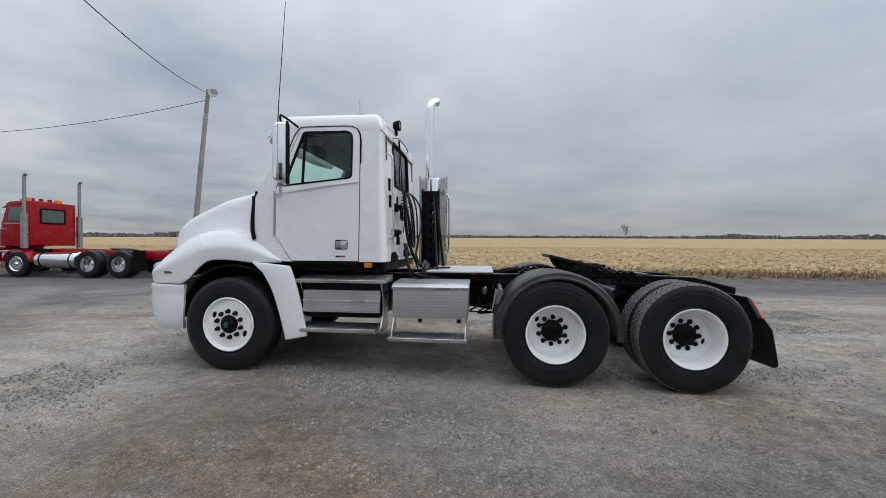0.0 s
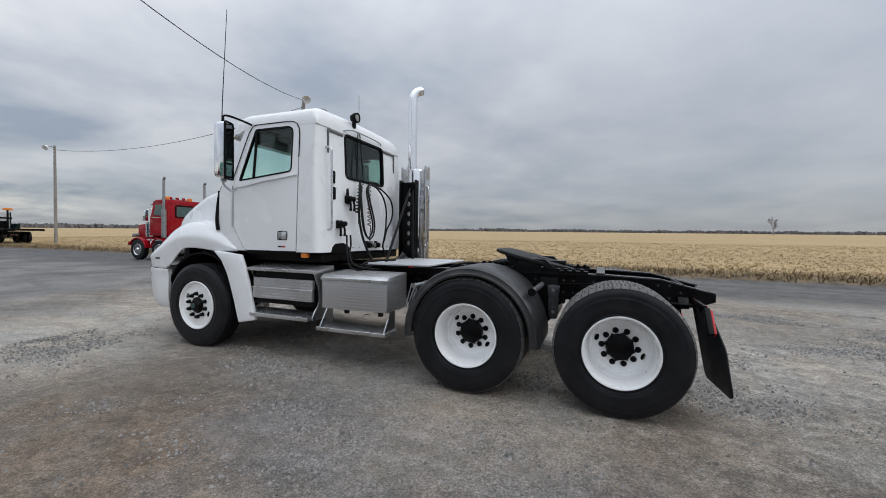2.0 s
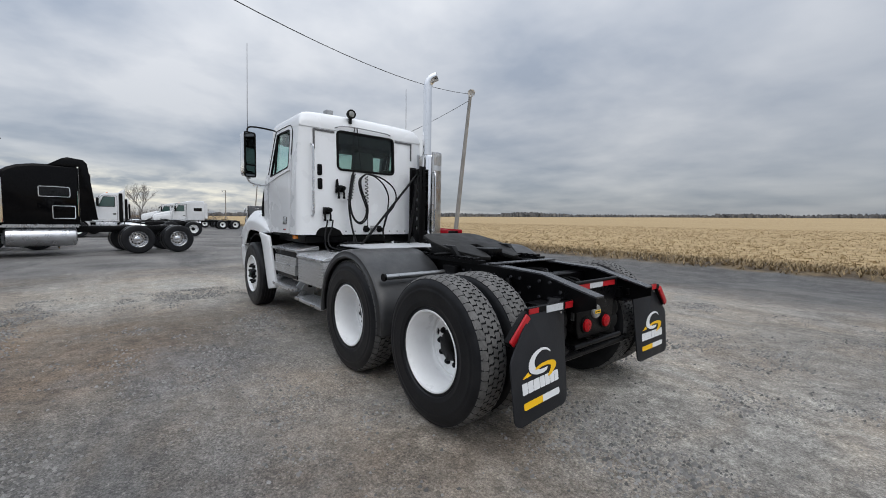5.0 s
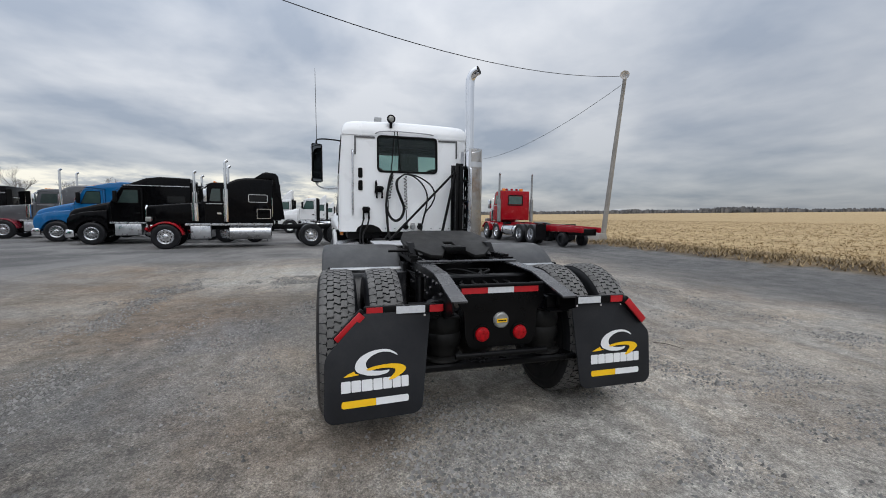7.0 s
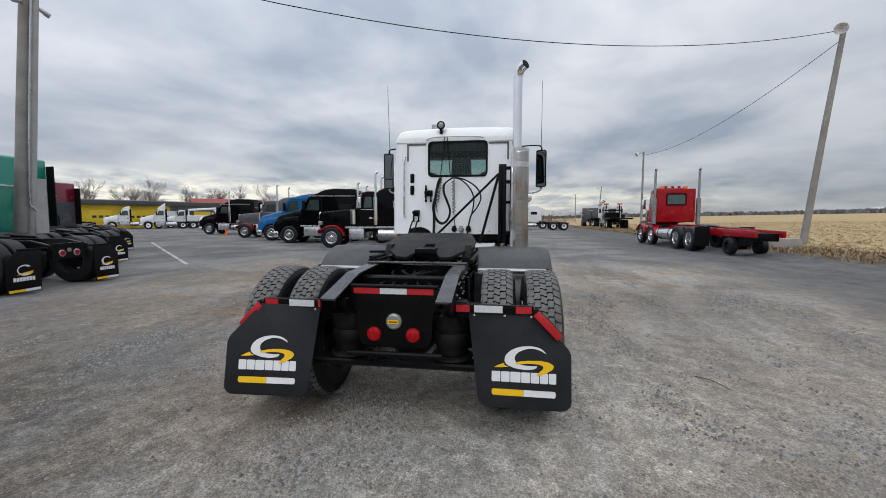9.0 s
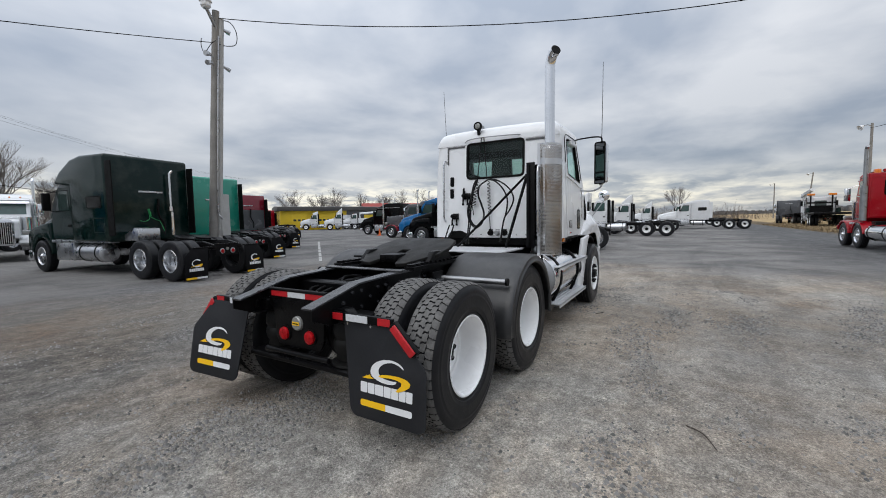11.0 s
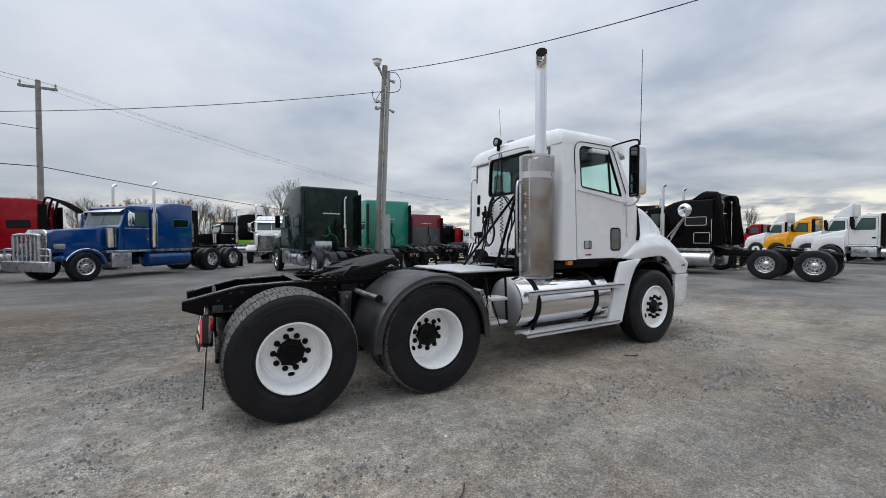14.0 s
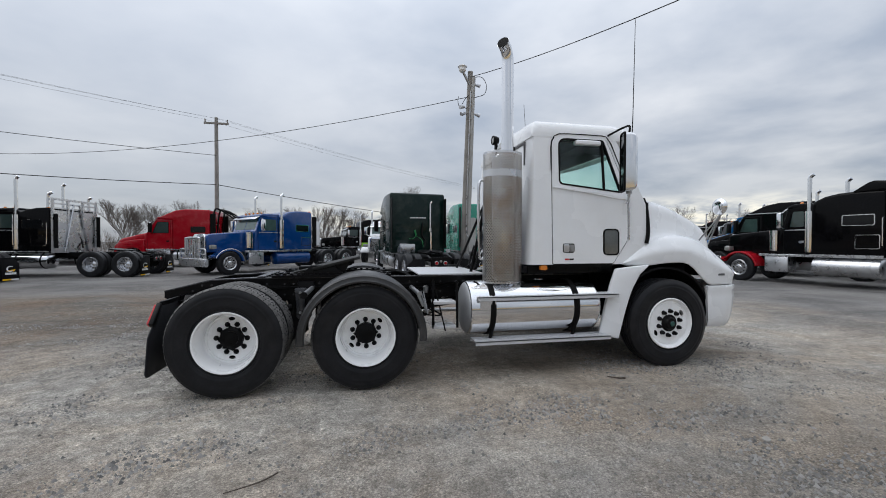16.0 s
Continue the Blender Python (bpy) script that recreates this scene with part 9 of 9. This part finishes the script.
# yellow shop building
shop = thing("shop_building", "low yellow garage building with a dark flat roof", "building", pose(-56.0, -58.5, 0, 0, 0, -32))
P_SHOP = material("yellow_wall_paint", (0.72, 0.50, 0.02), 0.6, 0, 0.1, 0.6, 20)
ROOFM = material("dark_roof_metal", (0.07, 0.068, 0.065), 0.6, 0.2, 0.2, 1, 20)
b_ = bmesh.new()
box(b_, -2, 10, -5, 5, 0, 3.5)
part("wall", b_, P_SHOP, shop)
bx("side_wall", P_GREY, shop, -10, -2.002, -4.9, 4.9, 0, 3.5, 0.02, "grey clad end of the building")
b_ = bmesh.new()
prism(b_, [(-5.6, 3.5), (5.6, 3.5), (5.6, 4.2), (0, 4.5), (-5.6, 4.2)], "x", -10.5, 10.5)
part("roof", b_, ROOFM, shop, "dark metal roof", 0.03)
for k in range(4):
    x_ = -6.75 + 4.5 * k
    for y_ in (-5, 5):
        b_ = bmesh.new()
        box(b_, x_ - 1.3, x_ + 1.3, min(y_, y_ * 1.012), max(y_, y_ * 1.012), 0.05, 2.7)
        dr_ = part("garage_door", b_, P_WHITE if k % 3 == 1 else P_SHOP, shop, "", 0.02)
        for q in range(3):
            bx("door_window", DARKGL, dr_, x_ - 1.0 + 0.75 * q, x_ - 0.5 + 0.75 * q, min(y_ * 1.012, y_ * 1.016), max(y_ * 1.012, y_ * 1.016), 1.6, 1.95, 0)
house = thing("house", "pale house with a red roof behind the trucks", "house", pose(-67, -51.5, 0, 0, 0, -40))
b_ = bmesh.new()
box(b_, -6, 6, -4, 4, 0, 3.2)
part("wall", b_, P_WHITE, house)
b_ = bmesh.new()
prism(b_, [(-4.4, 3.15), (4.4, 3.15), (0, 5.2)], "x", -6.4, 6.4)
part("roof", b_, material("red_roof", (0.30, 0.05, 0.04), 0.7, 0, 0.2, 1, 20), house)

# traffic cone near the black truck
b_ = bmesh.new()
lathe(b_, [(0.17, 0.03), (0.13, 0.04), (0.03, 0.70), (0.0, 0.71)], "z", n=18)
box(b_, -0.19, 0.19, -0.19, 0.19, 0, 0.035)
tagged(part("traffic_cone", b_, material("orange_cone", (0.75, 0.14, 0.02), 0.5, 0, 0.1, 6, 40), None), "orange traffic cone on the asphalt", "traffic cone").matrix_basis = pose(-29.0, -23.6, 0)

# painted line on the asphalt
b_ = bmesh.new()
for k in range(7):
    p_ = Vector((-8.0, -9.15, 0)).lerp(Vector((-18.5, -20.8, 0)), k / 7)
    q_ = Vector((-8.0, -9.15, 0)).lerp(Vector((-18.5, -20.8, 0)), (k + 0.86) / 7)
    n_ = (q_ - p_).normalized().cross(Vector((0, 0, 1))) * 0.06
    v_ = [b_.verts.new((r_.x, r_.y, ground_height(r_.x, r_.y) + 0.022)) for r_ in (p_ - n_, q_ - n_, q_ + n_, p_ + n_)]
    b_.faces.new(v_)
tagged(part("painted_line", b_, material("worn_white_line", (0.40, 0.40, 0.385), 0.8, 0, 0.2, 3, 30), None), "worn white painted line on the asphalt", "road marking", kind="structure")

# litter and twigs on the gravel
TWIGM = material("dark_twig", (0.06, 0.045, 0.035), 0.8, 0, 0.2, 8, 60)
for x_, y_, a_, n_, r_ in ((-0.74, 2.54, 35, 0.32, 0.006), (-4.05, 1.45, -20, 0.18, 0.010)):
    rod_ = bmesh.new()
    tube(rod_, spline([(0, 0, 0.010), (n_ * 0.4, 0.03, 0.016), (n_, -0.02, 0.010)], 4), r_, 6, r_ * 0.5)
    tagged(part("twig", rod_, TWIGM, None), "dark dry twig lying on the gravel", "twig", "twigs").matrix_basis = pose(x_, y_, lot_dip(x_, y_) + 0.002, 0, 0, a_)
rs_ = random.Random(21)
for x_, y_, n_ in ((-5.13, 1.91, 0.09), (-4.98, 1.84, 0.06), (-4.23, 2.84, 0.05)):
    b_ = bmesh.new()
    pts_ = [(n_ * (0.5 + 0.5 * rs_.random()) * math.cos(a), n_ * (0.3 + 0.4 * rs_.random()) * math.sin(a)) for a in [0.6 * k for k in range(10)]]
    prism(b_, pts_, "z", 0.0, 0.008)
    tagged(part("paper_scrap", b_, CONC, None), "grey crumpled scrap lying on the gravel", "litter", "scraps").matrix_basis = pose(x_, y_, lot_dip(x_, y_) + 0.002, 0, 0, 30)

# white farm buildings far across the field
for x_, y_, w_, h_, a_ in ((-742, 600, 12, 9, 20), (-534, 600, 22, 7, -10), (-560, 610, 14, 6, 15)):
    farm_ = thing("farm_building", "white farm building far across the field", "building", pose(x_, y_, ground_height(x_, y_) - 0.3, 0, 0, a_), "farm buildings")
    b_ = bmesh.new()
    box(b_, -w_, w_, -6, 6, 0, h_ * 0.6)
    part("wall", b_, P_WHITE, farm_)
    b_ = bmesh.new()
    prism(b_, [(-6.6, h_ * 0.58), (6.6, h_ * 0.58), (0, h_)], "x", -w_ - 0.5, w_ + 0.5)
    part("roof", b_, SILVER, farm_, "pale metal roof")

# bare trees


def bare_tree(label, base, height, seed, spread=0.62, r=0.18):
    rng = random.Random(seed)
    t = thing("bare_tree", label, "tree", Matrix.Translation(base), "bare trees")
    trunk, twigs = bmesh.new(), bmesh.new()

    def grow(p, d, ln, rad, depth):
        q = p + d * ln
        mid = p + d * ln * 0.5 + Vector((rng.uniform(-1, 1), rng.uniform(-1, 1), 0)) * ln * 0.05
        tube(trunk if depth < 2 else twigs, [p, mid, q], rad, 6 if depth < 2 else 4 if depth < 4 else 3, rad * 0.62)
        if depth == 7:
            return
        for k in range(3 if depth < 6 else 2):
            a = rng.random() * 6.28
            side = Vector((math.cos(a), math.sin(a), 0))
            nd = (d + side * spread * rng.uniform(0.5, 1.15) + Vector((0, 0, 0.18))).normalized()
            start = q if k < 2 else mid
            grow(start, nd, ln * rng.uniform(0.60, 0.80), rad * 0.60, depth + 1)
    grow(Vector((0, 0, -0.2)), Vector((0, 0, 1)), height * 0.27, r, 0)
    part("trunk", trunk, WOODP, t, smooth=60)
    part("crown", twigs, BARK, t, smooth=0)
    return t


# grey bark, paled by distance haze that is put into its colour
BARK = material("hazed_grey_twigs", (0.15, 0.130, 0.118), 0.9, 0, 0.2, 2, 30)
for i_, (x_, y_, h_) in enumerate(((-6.9, -45, 11), (-12, -52, 7.5), (2, -54, 8), (-70, -72, 11), (-78, -62, 10), (-62, -78, 11), (-88, -48, 10), (-96, -36, 10), (-60, -64, 9), (16, -50, 8), (24, -44, 8), (-100, 2, 10))):
    tree_ = bare_tree("bare grey tree with a spreading crown of twigs", (x_, y_, ground_height(x_, y_) - 0.1), h_, i_ + 3)
    if i_ in (1, 2):
        for k_ in range(9):
            u_ = 27 - 5.2 * k_ + 2.6 * (i_ - 1)
            copy_thing(tree_, pose(u_, -51 - 4.0 * ((k_ * 2 + i_) % 3) + 0.12 * u_, -0.1, 0, 0, 70 * k_ + 25 * i_))
    if i_ in (3, 5):
        for k_, (u_, v_) in enumerate(((-66, -82), (-74, -75), (-83, -60), (-86, -55)) if i_ == 3 else ((-72, -79), (-76, -68), (-81, -66), (-91, -44))):
            copy_thing(tree_, pose(u_, v_, -0.1, 0, 0, 70 * k_ + 25))


def thicket(name, label, spots, mat, seed, crowns=False):
    """Woods: many thin stems with side twigs, or far crowns of overlapping ragged pieces, joined."""
    rng = np.random.default_rng(seed)
    vs, fs = [], []

    def blade(p, q, w, a):
        o = len(vs)
        vs.extend([(p[0] - w * math.cos(a), p[1] - w * math.sin(a), p[2]), (p[0] + w * math.cos(a), p[1] + w * math.sin(a), p[2]), q])
        fs.append((o, o + 1, o + 2))

    for x, y, z, h, n, spread in spots:
        for k in range(n):
            px, py = x + rng.normal(0, spread), y + rng.normal(0, spread)
            hh = h * (0.45 + 0.6 * rng.random())
            a = rng.random() * 6.28
            if crowns:
                w, o = hh * (0.25 + 0.30 * rng.random()), len(vs)
                c, e = w * math.cos(a), w * math.sin(a)
                vs.extend([(px - 0.4 * c, py - 0.4 * e, z - 0.5), (px + 0.4 * c, py + 0.4 * e, z - 0.5), (px + c, py + e, z + 0.6 * hh), (px + 0.3 * c, py + 0.3 * e, z + hh), (px - 0.4 * c, py - 0.4 * e, z + 0.92 * hh), (px - c, py - e, z + 0.5 * hh)])
                fs.append(tuple(range(o, o + 6)))
                continue
            lx, ly = rng.normal(0, 0.24) * hh, rng.normal(0, 0.24) * hh
            blade((px, py, z - 0.2), (px + lx, py + ly, z + hh), 0.012 + h * 0.004, a)
            for j in range(11):
                t = 0.18 + 0.75 * rng.random()
                p = (px + lx * t, py + ly * t, z + hh * t)
                ln = hh * (0.12 + 0.32 * (1 - t) + 0.10 * rng.random())
                b = rng.random() * 6.28
                q = (p[0] + 0.62 * ln * math.cos(b), p[1] + 0.62 * ln * math.sin(b), p[2] + 0.75 * ln)
                blade(p, q, 0.010 + h * 0.0016, b + 1.57)
    me = bpy.data.meshes.new(name)
    me.from_pydata(vs, [], fs)
    me.materials.append(mat)
    tagged(new(name, me), label, "trees", kind="stuff")


rng_ = random.Random(8)
spots_ = []
for k in range(150):
    u_ = k / 149
    x_, y_ = 26 - 80 * u_ + rng_.uniform(-3, 3), -47 - 22 * u_ + rng_.uniform(-4, 4)
    spots_.append((x_, y_, 0, rng_.uniform(2.0, 3.8), 44, 1.6))
for k in range(140):
    u_ = k / 139
    x_, y_ = -62 - 60 * u_ + rng_.uniform(-3, 3), -85 + 100 * u_ + rng_.uniform(-4, 4)
    spots_.append((x_, y_, ground_height(x_, y_), rng_.uniform(1.8, 4.4), 34, 2.6))
thicket("brush_woods", "leafless grey-brown brush and young trees behind the lot", spots_, island_material("brush_twigs", (0.075, 0.06, 0.05), (0.21, 0.175, 0.15)), 4)
spots_ = []
for k in range(420):
    a_ = radians(20 + 165 * k / 419)
    d_ = 760 + 120 * noise.noise((k * 0.05, 0, 0))
    x_, y_ = d_ * math.cos(a_), d_ * math.sin(a_) * 1.0
    h_ = 3.0 + 3.5 * max(0, noise.noise((k * 0.045, 3, 0)) * 2.0) + 2.5 * rng_.random() + (4.0 if k < 52 else 1.5 if k > 260 else 0.0)
    if y_ > 40:
        spots_.append((x_, y_, ground_height(x_, y_), h_, 30, 5.0))
# the two tones are lightened to paint haze over the far woods
thicket("far_woods", "dark line of far leafless woods beyond the field", spots_, island_material("far_wood_haze_tone", (0.12, 0.122, 0.128), (0.21, 0.207, 0.207)), 6, True)
bare_tree("lone bare tree far out in the field", (131, 395, ground_height(131, 395) - 0.1), 17, 44, 0.45, 0.4)
